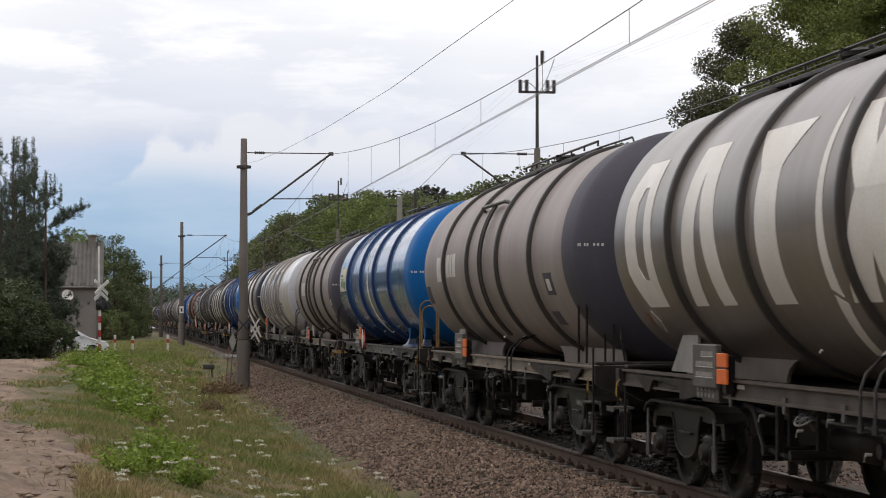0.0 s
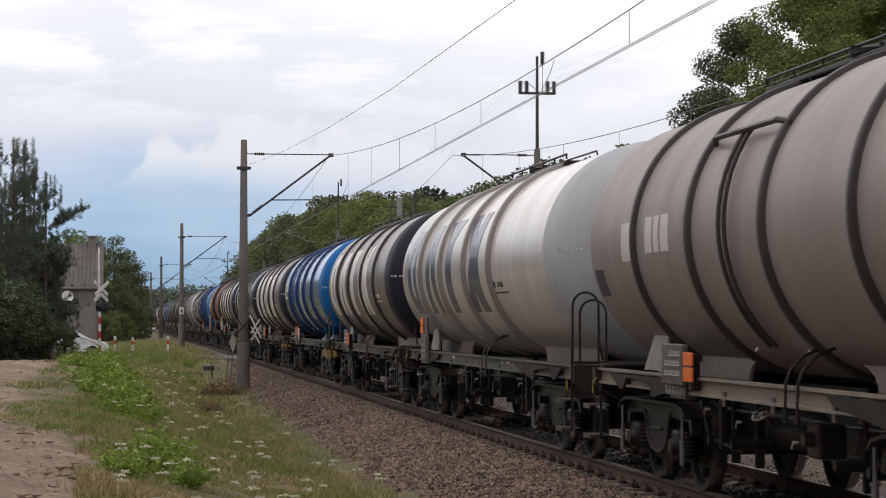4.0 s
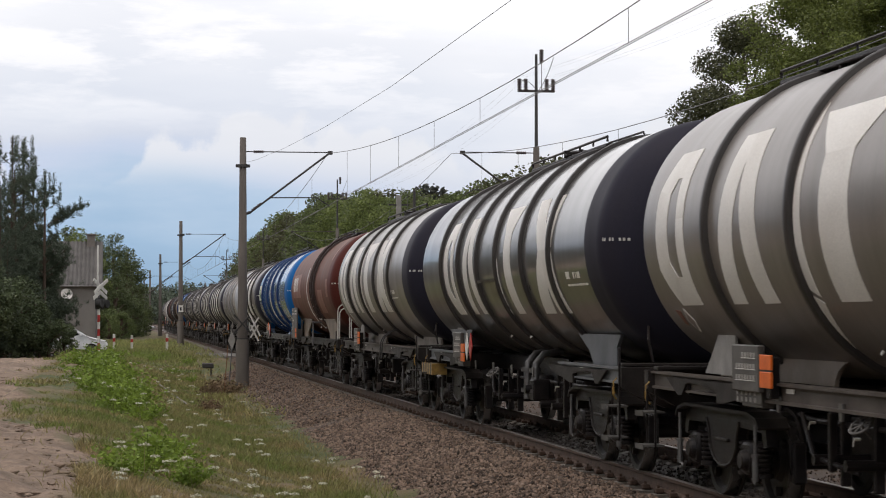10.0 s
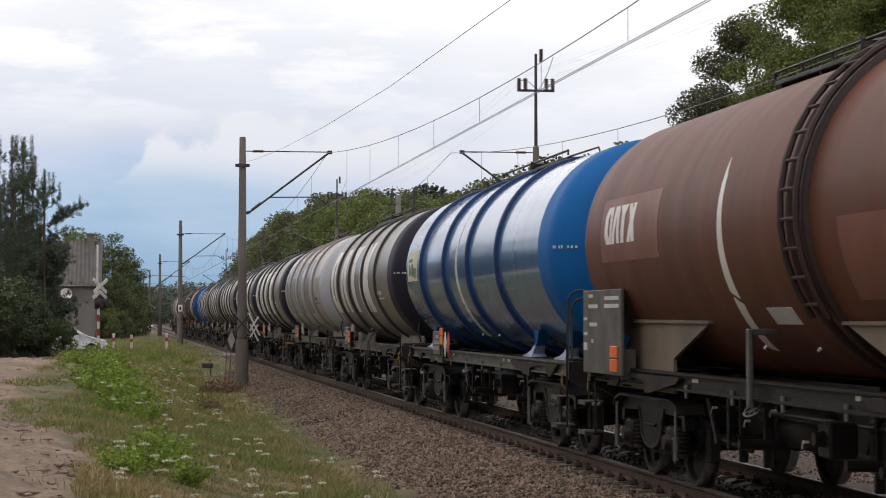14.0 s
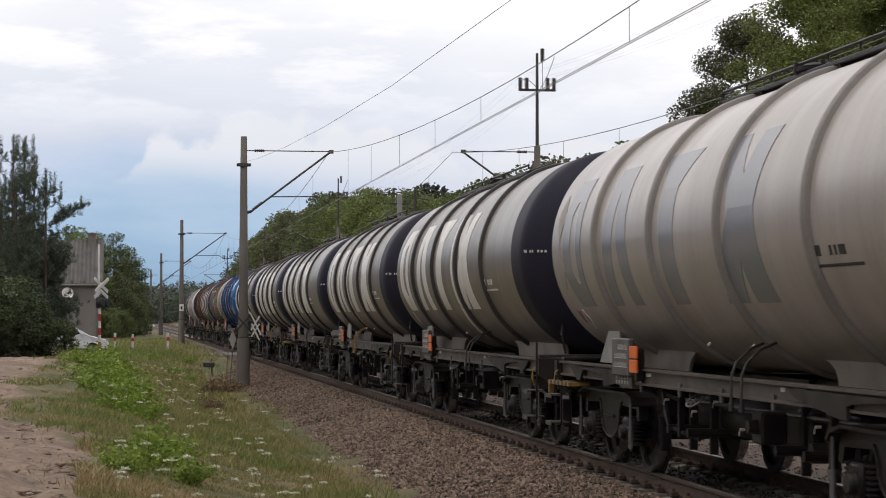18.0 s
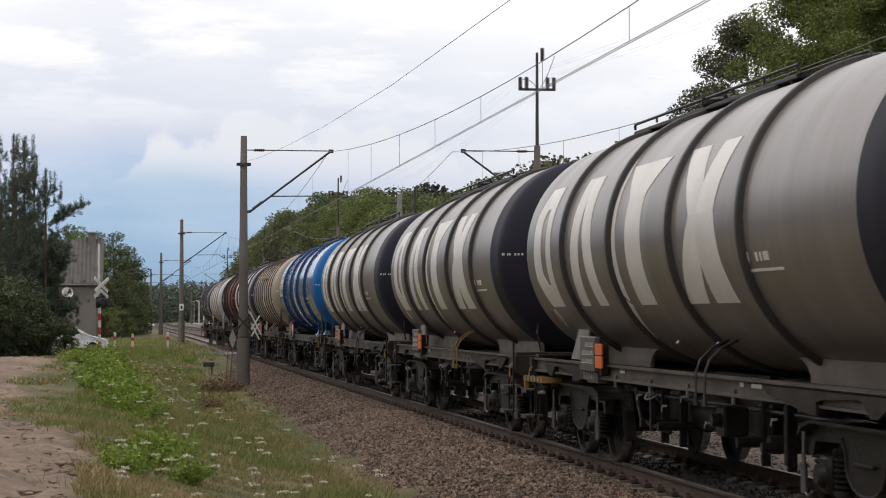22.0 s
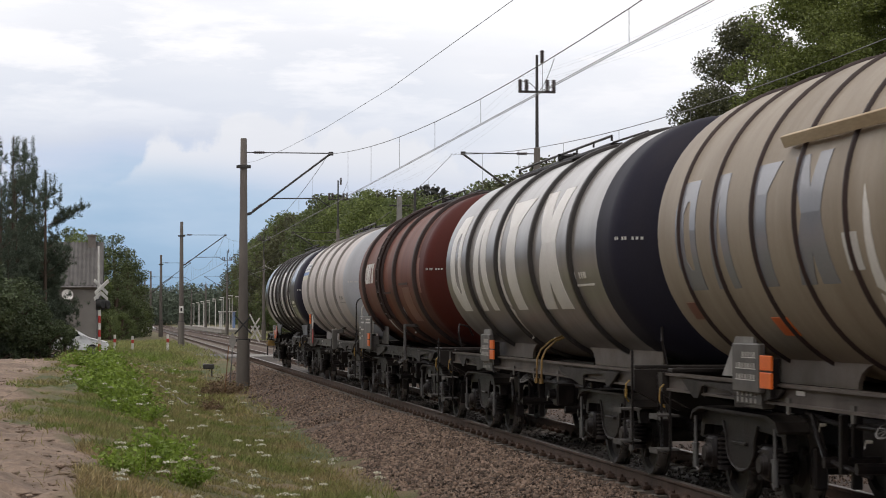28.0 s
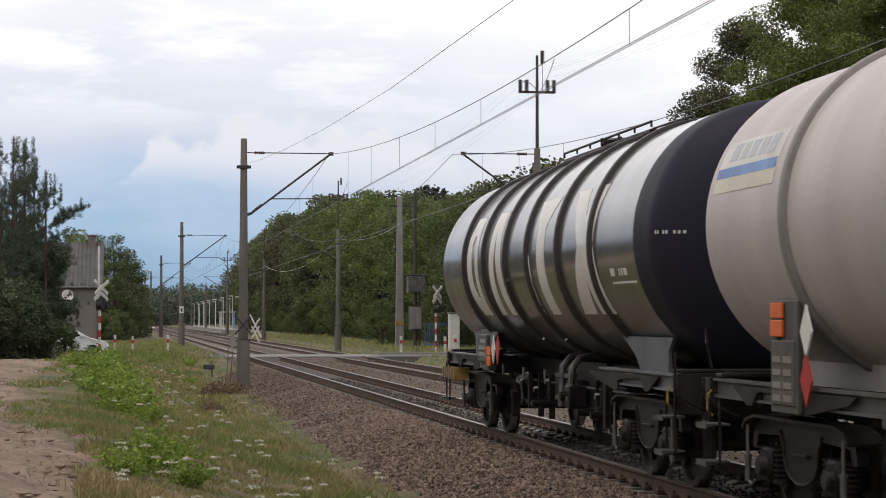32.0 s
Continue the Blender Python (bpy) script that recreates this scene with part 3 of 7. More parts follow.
def ground():
    xs = np.concatenate([[-2500, -900, -300, -120, -60, -30, -16], np.arange(-10, -4, 0.35), np.arange(-4, 3.6, 0.13), np.arange(3.7, 20.01, 0.35), [22, 26, 32, 40, 60, 120, 300, 900, 2500]])
    ys = np.concatenate([[-600, -150, -40, -10, 0, 8], np.arange(14, 45, 0.22), np.arange(45, 60, .45), np.arange(60, 130, 1.2), [140, 160, 190, 240, 320, 450, 700, 1200, 2600, 4500]])
    gx, gy = np.meshgrid(xs, ys)
    z = land(gx, gy)
    bumps = np.array([[noise.noise((a * 0.8, b * 0.8, 0)) * 0.07 + noise.noise((a * 2.7, b * 2.7, 5)) * 0.05 for a in xs] for b in ys])
    # the dirt track is rutted and heaped
    rut = np.array([[abs(noise.noise((a * 1.3, b * 0.5, 9))) * 0.26 for a in xs] for b in ys])
    lumps = np.array([[noise.noise((a * 5.5, b * 3.5, 2)) * .035 + noise.noise((a * 12, b * 8, 6)) * .016 for a in xs] for b in ys])
    bumps += lumps * step(-gx, -1.0, .6)
    bumps += rut * step(-gx, 0.2, 1.6) * step(-np.abs(gy), -100, -60)
    calm = (1 - step(np.abs(gx - 9), 40, 60)) * (1 - step(gy, 95, 100))
    z = z + bumps * calm
    v = np.stack([gx, gy, z], -1).reshape(-1, 3)
    nx, ny = len(xs), len(ys)
    i = (np.arange(ny - 1)[:, None] * nx + np.arange(nx - 1)[None]).ravel()
    f = np.stack([i, i + 1, i + nx + 1, i + nx], 1)
    ob = new("ground", sheet("ground", v, f, "ground", True))
    tagged(ob, "dry grassy ground with a bare sandy track", "ground", kind="structure")


ground()


def ballast_bed(name, x0, x1, slope_l, slope_r, y0, y1):
    """A bed of stones with sloping shoulders."""
    ys = np.arange(y0, y1, 1.0)
    px = [x0 - slope_l, x0, x0 + 0.35, TRACK_1 - .68, TRACK_1 + .68, (x0 + x1) / 2, x1 - 0.35, x1, x1 + slope_r]
    pz = [-0.72, -0.26, -0.205, -0.205, -0.205, -0.200, -0.205, -0.26, -0.62]
    v, f = [], []
    for b in ys:
        for a, c in zip(px, pz):
            lift = 0.13 if ROAD_0 - 1.5 < b < ROAD_1 + 1.5 else 0
            v.append((a + 0.1 * noise.noise((a, b * 0.6, 1)), b, c + 0.03 * noise.noise((a * 2, b * 1.1, 4)) + (lift if c > -0.3 else 0)))
    k = len(px)
    for j in range(len(ys) - 1):
        f += [(j * k + i, j * k + i + 1, (j + 1) * k + i + 1, (j + 1) * k + i) for i in range(k - 1)]
    me = sheet(name, v, f, "gap_shade", True)
    me.materials.append(M["train_shade"])
    # bed between the rails takes the colour darkened for the train's shade
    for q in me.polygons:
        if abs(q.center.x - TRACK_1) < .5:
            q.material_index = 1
    return tagged(new(name, me), "reddish brown crushed stone ballast bed", "ballast", kind="structure")


ballast_bed("ballast", TRACK_1 - 1.75, TRACK_2 + 1.8, 1.75, 1.1, -30, 900)


def loose_stones(seed, fields, key, label):
    """Broken stones over one part of the bed, joined: nobody could count them."""
    rng = np.random.default_rng(seed)
    base = np.array([(1, 0, 0), (-1, 0, 0), (0, 1, 0), (0, -1, 0), (0, 0, 1), (0, 0, -1)], float)
    tri = np.array([(0, 2, 4), (2, 1, 4), (1, 3, 4), (3, 0, 4), (2, 0, 5), (1, 2, 5), (3, 1, 5), (0, 3, 5)])
    pos = []
    for n, x0, x1, y0, y1, p in fields:
        pos.append(np.c_[rng.uniform(x0, x1, n), y0 + (y1 - y0) * rng.uniform(0, 1, n) ** p])
    pos = np.concatenate(pos)
    x, y = pos[:, 0], pos[:, 1]
    z = np.where(x < 5.15, -0.72 + 0.46 * np.clip((x - 3.4) / 1.75, 0, 1), np.where(x < 5.5, -0.262 + (x - 5.15) * 0.14, -0.207))
    n = len(pos)
    r = (0.013 + 0.026 * rng.uniform(0, 1, n) ** 1.8)[:, None, None]
    shape = base[None] * rng.uniform(0.65, 1.25, (n, 6, 1)) + rng.normal(0, 0.22, (n, 6, 3))
    q = rng.normal(size=(n, 4)); q /= np.linalg.norm(q, axis=1)[:, None]
    w, a, b, c = q.T
    rot = np.stack([1 - 2 * (b * b + c * c), 2 * (a * b - c * w), 2 * (a * c + b * w), 2 * (a * b + c * w), 1 - 2 * (a * a + c * c), 2 * (b * c - a * w),
                    2 * (a * c - b * w), 2 * (b * c + a * w), 1 - 2 * (a * a + b * b)], -1).reshape(n, 3, 3)
    v = np.einsum("nij,nkj->nki", rot, shape * r) + np.c_[pos, z + 0.012][:, None, :]
    f = (tri[None] + 6 * np.arange(n)[:, None, None]).reshape(-1, 3)
    ob = new("loose_ballast_stones", sheet("loose_ballast_stones", v.reshape(-1, 3), f, key))
    tagged(ob, label, "gravel", kind="stuff")


loose_stones(4, ((40000, 3.3, 5.9, 17, 42, 1.0), (18000, 3.3, 5.9, 42, 98, 1.6), (5000, 7.9, 10.3, 24, 98, 1.4)), "stone", "loose angular brown and grey track stones")
loose_stones(5, ((5000, 6.2, 7.6, 20, 70, 1.2),), "train_shade", "stones darkened as train shade between the rails")


def clods():
    """Lumps of earth on the sandy track, joined."""
    rng = np.random.default_rng(9)
    n = 2600
    y = 16 + 55 * rng.uniform(0, 1, n) ** 1.4
    x = border(y) - rng.uniform(-.1, 3.2, n)
    base = np.array([(1, 0, 0), (-1, 0, 0), (0, 1, 0), (0, -1, 0), (0, 0, 1), (0, 0, -1)], float)
    tri = np.array([(0, 2, 4), (2, 1, 4), (1, 3, 4), (3, 0, 4), (2, 0, 5), (1, 2, 5), (3, 1, 5), (0, 3, 5)])
    r = (.010 + .05 * rng.uniform(0, 1, n) ** 5)[:, None, None]
    shape = (base[None] * rng.uniform(.6, 1.4, (n, 6, 1)) + rng.normal(0, .25, (n, 6, 3))) * [1.5, 1.2, .5]
    v = shape * r + np.stack([x, y, land(x, y) + .035], 1)[:, None, :]
    f = (tri[None] + 6 * np.arange(n)[:, None, None]).reshape(-1, 3)
    tagged(new("earth_clods", sheet("earth_clods", v.reshape(-1, 3), f, "ground")), "brown lumps of earth on the sandy track", "earth", kind="stuff")


clods()

RAIL = [(-.075, -.172), (.075, -.172), (.075, -.155), (.018, -.135), (.010, -.050), (.036, -.036), (.036, -.006), (.028, 0),
        (-.028, 0), (-.036, -.006), (-.036, -.036), (-.010, -.050), (-.018, -.135), (-.075, -.155)]


def rail(x):
    ob = made("rail", lambda b: b.prism(RAIL, -30, 900, "xz"), ["rail", "railhead"], m=pose(x, 0, 0))
    for p in ob.data.polygons:
        if p.center.z > -0.004 and abs(p.normal.z) > 0.5:
            p.material_index = 1
    return tagged(ob, "steel rail, brown with rust, bright on top", "rail", "rails of the two tracks", "structure")


for track in (TRACK_1, TRACK_2):
    for side in (-0.75, 0.75):
        rail(track + side)


def sleeper_shape(b):
    b.prism([(-1.3, -.36), (1.3, -.36), (1.28, -.205), (.95, -.185), (.55, -.172), (.4, -.21), (-.4, -.21), (-.55, -.172), (-.95, -.185), (-1.28, -.205)], -.13, .13, "xz")
    for s in (-1, 1):
        for o in (-.13, .13):
            b.box(s * .75 + o - .045, s * .75 + o + .045, -.06, .06, -.175, -.115, .012, 1)
            b.ring((s * .75 + o, 0, -.12), (s * .75 + o, 0, -.085), .018, .018, 6, 1)


CONTACT = 5.57                         # height of the contact wires


# ---------------------------------------------------------------- the train
R, AXIS = 1.45, 2.68                   # tank radius, height of its axis
TURN_OUT = 0.46                        # wheel radius
SEAM = 0.60                            # the front end's paint begins here on the cylinder

M["ringdark"] = mat("grimy dark ring paint", (.034, .031, .030), (.052, .046, .042), .4, 0, 2, 50, .02, .4, spec=.3)
M["ringblue"] = mat("blue ring paint", (.010, .038, .14), (.010, .034, .11), .4, 0, 2, 50, .02, .4, spec=.3)
M["ringgrey"] = mat("grey ring paint", (.20, .185, .17), (.27, .25, .23), .5, 0, 2, 50, .05, .4)
M["ringrust"] = mat("dark rusty ring paint", (.040, .019, .015), (.026, .014, .012), .6, 0, 2, 50, .05, .4)
M["tansaddle"] = mat("dusty tan plate paint", (.215, .165, .115), (.13, .10, .075), .55, 0, 2, 50, .1, .5)
M["solebar"] = mat("dusty sole bar paint", (.125, .106, .094), (.07, .058, .052), .5, 0, 2, 50, .1, .4, spec=.25)
M["wornfoot"] = mat("worn pale foot paint", (.48, .52, .60), (.20, .30, .50), .55, 0, 7, 50, .05, .35)
M["treadplate"] = mat("worn step plate", (.10, .093, .086), (.04, .036, .033), .6, 0, 5, 50, .1, .4)
M["sticker"] = mat("cream film", (.62, .59, .44), (.54, .53, .42), .5, 0, 2, 40, .02)
M["green"] = mat("green film", (.06, .16, .07), None, .5)
M["palefilm"] = mat("pale film", (.66, .65, .62), (.56, .54, .50), .5, 0, 2, 40, .02)
M["brickfilm"] = mat("lighter red patch", (.225, .085, .055), (.18, .07, .045), .5, 0, 2, 40, .02)


def wrap(b, quads, slot=0, lift=0.0045, centre=0.0):
    """Lays flat outlines on the tank's near side. Corners are (along from rear to front, height on the skin)."""
    for (u0, h0), (u1, h1), (u2, h2), (u3, h3) in quads:
        n = max(2, math.ceil(max(abs(h3 - h0), abs(h2 - h1)) / .13))
        m = max(1, math.ceil(max(abs(h1 - h0), abs(h2 - h3)) / .13))
        row = m + 1
        verts, faces = [], []
        for e in (lift, lift - 0.006):
            for i in range(n + 1):
                t = i / n
                ua, ha, ub, hb = u0 + (u3 - u0) * t, h0 + (h3 - h0) * t, u1 + (u2 - u1) * t, h1 + (h2 - h1) * t
                for j in range(row):
                    u, a = ua + (ub - ua) * j / m, (ha + (hb - ha) * j / m) / R
                    verts.append((-(R + e) * math.cos(a), centre - u, AXIS + (R + e) * math.sin(a)))
        low = (n + 1) * row
        for i in range(n):
            for j in range(m):
                k = i * row + j
                faces += [(k, k + 1, k + row + 1, k + row), (low + k, low + k + row, low + k + row + 1, low + k + 1)]
            for j in (0, m):
                k = i * row + j
                faces.append((k, k + row, low + k + row, low + k))
        for j in range(m):
            for i in (0, n):
                k = i * row + j
                faces.append((k, k + 1, low + k + 1, low + k))
        b.put(verts, faces, slot)


def bar(u, w, h0, h1, lean=0.0, w2=None):
    w2 = w if w2 is None else w2
    return ((u, h0), (u + w, h0), (u + w + lean + (w2 - w) / 2, h1), (u + lean - (w2 - w) / 2, h1))


# a hollow block, a leaning pair, a flared bar and a crossed pair, as large as the owner's mark: corners on a unit patch
RING_PAIRS = [((0, -.5), (.42, -.42)), ((0, .5), (.42, .42)), ((.28, 1), (.56, .62)), ((1, 1), (.70, .62)), ((1, .1), (.74, .1)), ((1, -1), (.74, -.62)), ((.3, -1), (.58, -.62))]
BLOCKS = [
    [(a, b, d, c) for (a, b), (c, d) in zip(RING_PAIRS, RING_PAIRS[1:] + RING_PAIRS[:1])],
    [((0, -1), (.31, -1), (.60, 1), (.27, 1)), ((.69, -1), (1, -1), (.86, 1), (.52, 1))],
    [((.20, -1), (.62, -1), (.66, .5), (.24, .5)), ((.24, .5), (.66, .5), (1, 1), (0, 1))],
    [((0, -1), (.40, -1), (.70, .1), (.38, .1)), ((.56, -1), (.97, -1), (.86, .1), (.52, .1)), ((.38, .1), (.70, .1), (.43, 1), (.06, 1)), ((.52, .1), (.86, .1), (1, 1), (.69, 1))],
]
MARKS_A = ((.45, 1.55), (2.6, 3.98), (4.85, 6.25), (7.1, 8.65))       # where the four shapes lie along the tank
MARKS_B = ((.45, 1.5), (2.55, 3.92), (5.15, 6.75), (7.43, 9.2))


TAG = [((.66, -1.13), (.68, -1.13), (.80, -.98), (.54, -.98)), ((.54, -.98), (.80, -.98), (.68, -.83), (.66, -.83)),
       ((.66, -1.10), (.68, -1.10), (.775, -.98), (.565, -.98)), ((.565, -.98), (.775, -.98), (.68, -.86), (.66, -.86))]


def bogie(parent, y):
    """Two-axle bogie: a cross beam with side frames, springs and wheel sets."""
    def beam(b):
        b.box(-.95, .95, -.28, .28, .55, .88, .03)
        b.ring((0, 0, .85), (0, 0, 1.0), .25, .25, 16)
        for s in (-1, 1):
            b.box(s * .28, s * .42, -1.25, 1.25, .5, .62, .02)
            for e in (-.36, .36, -1.42, 1.42):
                b.box(s * .69, s * .82, e - .05, e + .05, .28, .66, .02)
    ob = part("bogie", stored("bogie_beam", beam, ["under"]), parent, pose(0, y, 0))

    def side(b):
        # arched web with a rounded hanging belly, a flared top flange and a raised rim round the belly
        belly = [(.47 * math.cos(q * math.pi / 10), .68 - .32 * math.sin(q * math.pi / 10) ** .8) for q in range(11)]
        b.prism([(-1.40, .62), (-1.34, .84), (-1.1, .89), (1.1, .89), (1.34, .84), (1.40, .62), (1.30, .60), (1.24, .74), (.54, .76)] + belly + [(-.54, .76), (-1.24, .74), (-1.30, .60)], -.05, .05)
        b.prism([(-1.44, .80), (-1.36, .88), (-1.1, .93), (1.1, .93), (1.36, .88), (1.44, .80), (1.42, .775), (1.34, .85), (1.1, .90), (-1.1, .90), (-1.34, .85), (-1.42, .775)], -.15, .15, "yz", 1)
        for s_ in (-1, 1):
            b.tube([(s_ * .055, y_, z_) for y_, z_ in [(.56, .80)] + belly + [(-.56, .80)]], .017, 6, 1)
        b.box(-.085, .085, -.22, .22, .60, .63, .006, 1)
    for s in (-1, 1):
        part("side_frame", stored("bogie_side", side, ["under", "frame"]), ob, pose(s * 1.0, 0, 0))
    def box_(b):
        b.box(-.10, .10, -.15, .15, -.14, .17, .03)
        b.ring((-.10, 0, 0), (-.14, 0, 0), .11, .09, 14)
        b.ring((.10, 0, 0), (.14, 0, 0), .11, .09, 14)
    def coil(b):
        pr = [(-.15, .09), (-.11, .09)]
        for k in range(6):
            pr += [(k * .045 - .1, .062), (k * .045 - .08, .085), (k * .045 - .065, .085)]
        b.lathe(pr + [(.17, .05)], 12, "z")
    for s in (-1, 1):
        for e in (-.9, .9):
            part("axle_box", stored("axle_box", box_, ["under"], True), ob, pose(s * 1.0, e, .47))
            part("axle_cap", stored("axle_cap", lambda b: b.lathe([(-.012, .03), (-.012, .075), (.012, .085), (.012, .03)], 14, "x"), ["frame"], True), ob, pose(s * 1.15, e, .47))
            out = 1 if e > 0 else -1
            part("damper", stored("damper_%d" % out, lambda b: (b.ring((0, 0, -.22), (0, 0, .0), .030, .030, 10), b.ring((0, 0, .0), (0, 0, .03), .040, .040, 10), b.ring((0, 0, .03), (0, 0, .30), .018, .018, 10),
                                                                b.tube([(0, 0, -.2), (.02, -out * .06, -.25), (.02, -out * .14, -.2)], .014, 6)), ["galv"], True), ob, pose(s * 1.13, e + out * .40, .52))
            for k in (-.25, .25):
                part("spring", stored("coil", coil, ["under"], True), ob, pose(s * 1.0, e + k, .47))
    sets = []
    def wset(b):
        b.ring((-1.05, 0, 0), (1.05, 0, 0), .085, .085, 14)
        for s in (-1, 1):
            pr = [(-.055, .10), (-.07, .16), (-.02, .20), (-.015, .37), (-.06, .40), (-.068, .455), (.05, .462), (.062, .49), (.075, .49), (.08, .40), (.03, .37), (.02, .20), (.07, .16), (.06, .10)]
            b.lathe([(-s * p, r) for p, r in pr], 40, "x", (s * .75, 0, 0))
            b.lathe([(-s * p, r) for p, r in ((-.064, .452), (-.066, .4575), (.045, .4645))], 40, "x", (s * .75, 0, 0), 2, False)
            for k in range(3):
                a = 2.1 * k
                b.box(s * .75 - .03, s * .75 + .03, -.03, .03, .24, .33, .01, 1, pose(s * .05, 0, 0) @ Matrix.Rotation(a, 4, "X"))
    for e in (-.9, .9):
        sets.append(part("wheelset", stored("wheelset", wset, ["wheel", "frame", "tread"], True), ob, pose(0, e, TURN_OUT)))
    return sets


def wagon(spec):
    """One bogie tank wagon, its front towards -y."""
    L, look_, head, ring_mat = spec["L"], spec["shell"], spec["head"], spec["ringmat"]
    c = L / 2 - 1.15
    cf = c - spec.get("front", 0)          # the tank may stop short of the front deck
    piv = L / 2 - 2.65
    w = root("tank_wagon", pose(TRACK_1, 0, 0), spec["label"], "tank wagon", "tank wagons of the goods train")
    d = 0.62
    dome = [(d * math.sin(t), R * (1 - math.sin(t) ** 2.3) ** (1 / 2.3)) for t in [i * math.pi / 2 / 9 for i in range(1, 9)]] + [(d, 0.05)]
    made("tank_shell", lambda b: b.lathe([(-cf + SEAM, R * .5), (-cf + SEAM, R), (0, R + spec.get("belly", 0)), (c, R)] + [(c + s, r) for s, r in dome], 72, "y", (0, 0, AXIS)),
         [look_], w, smooth=True)
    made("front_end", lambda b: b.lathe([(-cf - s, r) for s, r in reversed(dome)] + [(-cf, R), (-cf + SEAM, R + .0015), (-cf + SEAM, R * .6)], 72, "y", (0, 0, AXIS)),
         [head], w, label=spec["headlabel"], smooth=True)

    rw, rh = spec.get("ringsize", (.058, .055))
    def hoop(b):
        b.lathe([(-rw - .015, R - .01), (-rw, R + rh * .8), (-rw * .6, R + rh), (rw * .6, R + rh), (rw, R + rh * .8), (rw + .015, R - .01)], 72, "y", (0, 0, AXIS))
    for u in spec["rings"]:
        u = u * spec.get("ringscale", 0) * (L - 2.3) if spec.get("ringscale") else u
        part("stiffening_ring", stored("hoop_%s_%g" % (ring_mat, rw), hoop, [ring_mat], True), w, pose(0, c - u, 0))

    # owner's mark as plain shapes
    if spec.get("blocks"):
        h0, h1 = spec.get("markhigh", (-.79, .83))
        for (u0, u1), shapes in zip(spec.get("marks", MARKS_B), BLOCKS):
            for j, q in enumerate(shapes):
                made("side_mark", lambda b: wrap(b, [tuple((u * (u1 - u0), h0 + (h + 1) / 2 * (h1 - h0)) for u, h in q)], 0, .0045 + .0004 * j), [spec["blocks"]], w, pose(0, c - u0, 0), smooth=True)
    if spec.get("smallmark"):
        u0, u1, h0, h1 = spec["smallmark"]
        for i, shapes in enumerate(BLOCKS):
            for j, q in enumerate(shapes):
                made("side_mark", lambda b: wrap(b, [tuple((u * (u1 - u0) * .25, h0 + (h + 1) / 2 * (h1 - h0)) for u, h in q)], 0, .006 + .0004 * j), ["letter"], w, pose(0, c - u0 - i * (u1 - u0) * .255, 0), smooth=True)
    if spec.get("chevron"):
        u0 = spec["chevron"]
        made("level_stripe", lambda b: wrap(b, [((-.11, -.66), (.09, -.74), (.11, spec.get("chevhigh", .95) - .2), (.02, spec.get("chevhigh", .95))), ((-.30, -1.36), (-.12, -1.40), (.10, -.80), (-.10, -.72))]), ["letter"], w, pose(0, c - u0, 0), smooth=True)
    # notices: rows of small bars where writing is too small to read
    if spec.get("notice"):
        for q in (bar(0, .18, -.40, -.31), bar(.40, .05, -.40, -.32), bar(.52, .04, -.40, -.32), bar(.62, .14, -.40, -.32), bar(-.02, 1.1, -.495, -.470)):
            made("notice_bar", lambda b: wrap(b, [q], 0), [spec["notice"]], w, pose(0, c - spec.get("noticeat", 9.75), 0))
    # running number as a row of bars on the curve of the front end
    for i in range(9):
        def digit(b):
            v = []
            for s_ in (.19 + i * .028, .19 + i * .028 + .013):
                r_ = R * (1 - (s_ / d) ** 2.3) ** (1 / 2.3)
                v += [(-(r_ + lift) * math.cos(a_), -cf - s_ - lift * .6, AXIS + (r_ + lift) * math.sin(a_)) for lift in (.002, .008) for a_ in (.002, .030)]
            b.put(v, [(0, 1, 5, 4), (2, 6, 7, 3), (0, 2, 3, 1), (4, 5, 7, 6), (0, 4, 6, 2), (1, 3, 7, 5)])
        if i not in (2, 5):
            made("number_bar", digit, ["palefilm"], w)
    for q in spec.get("films", ()):
        key, u0, wd, h0, h1 = q
        made("side_film", lambda b: wrap(b, [bar(0, wd, h0, h1)], 0, .0045 if key not in ("green", "skyblue", "letter", "greyletter") else .006), [key], w, pose(0, c - u0, 0), smooth=True)
    for h in spec.get("rhombs", ()):
        made("film_diamond", lambda b: wrap(b, [((.4, h - .3), (.42, h - .3), (.64, h), (.18, h)), ((.18, h), (.64, h), (.42, h + .3), (.4, h + .3))], 0, .0045), ["taupe"], w, pose(0, c, 0), smooth=True)

    if spec.get("tag"):
        made("film_diamond", lambda b: (wrap(b, [TAG[0], TAG[1]], 0, .0045), wrap(b, [TAG[2], TAG[3]], 1, .006)), ["letter", "taupe"], w, pose(0, c, 0), "small white-edged diamond film", True)
        made("side_film", lambda b: wrap(b, [((.36, -1.02), (.44, -1.04), (.50, -.86), (.34, -.84))], 0), ["brickfilm"], w, pose(0, c, 0), "small red film", True)

    # walkway on top
    top = AXIS + R
    y0, y1 = spec.get("walk", (-2.8, 2.4))
    made("walkway", lambda b: b.box(-.34, .34, y0, y1, top + .01, top + .06, .01), ["under"], w)
    def stay(b):
        b.prism([(-.34, .01), (.34, .01), (.3, -.1), (-.3, -.1)], -.03, .03, "xz")
    n = 5
    for i in range(n):
        part("walkway_bracket", stored("walk_stay", stay, ["under"]), w, pose(0, y0 + .2 + (y1 - y0 - .4) * i / (n - 1), top))
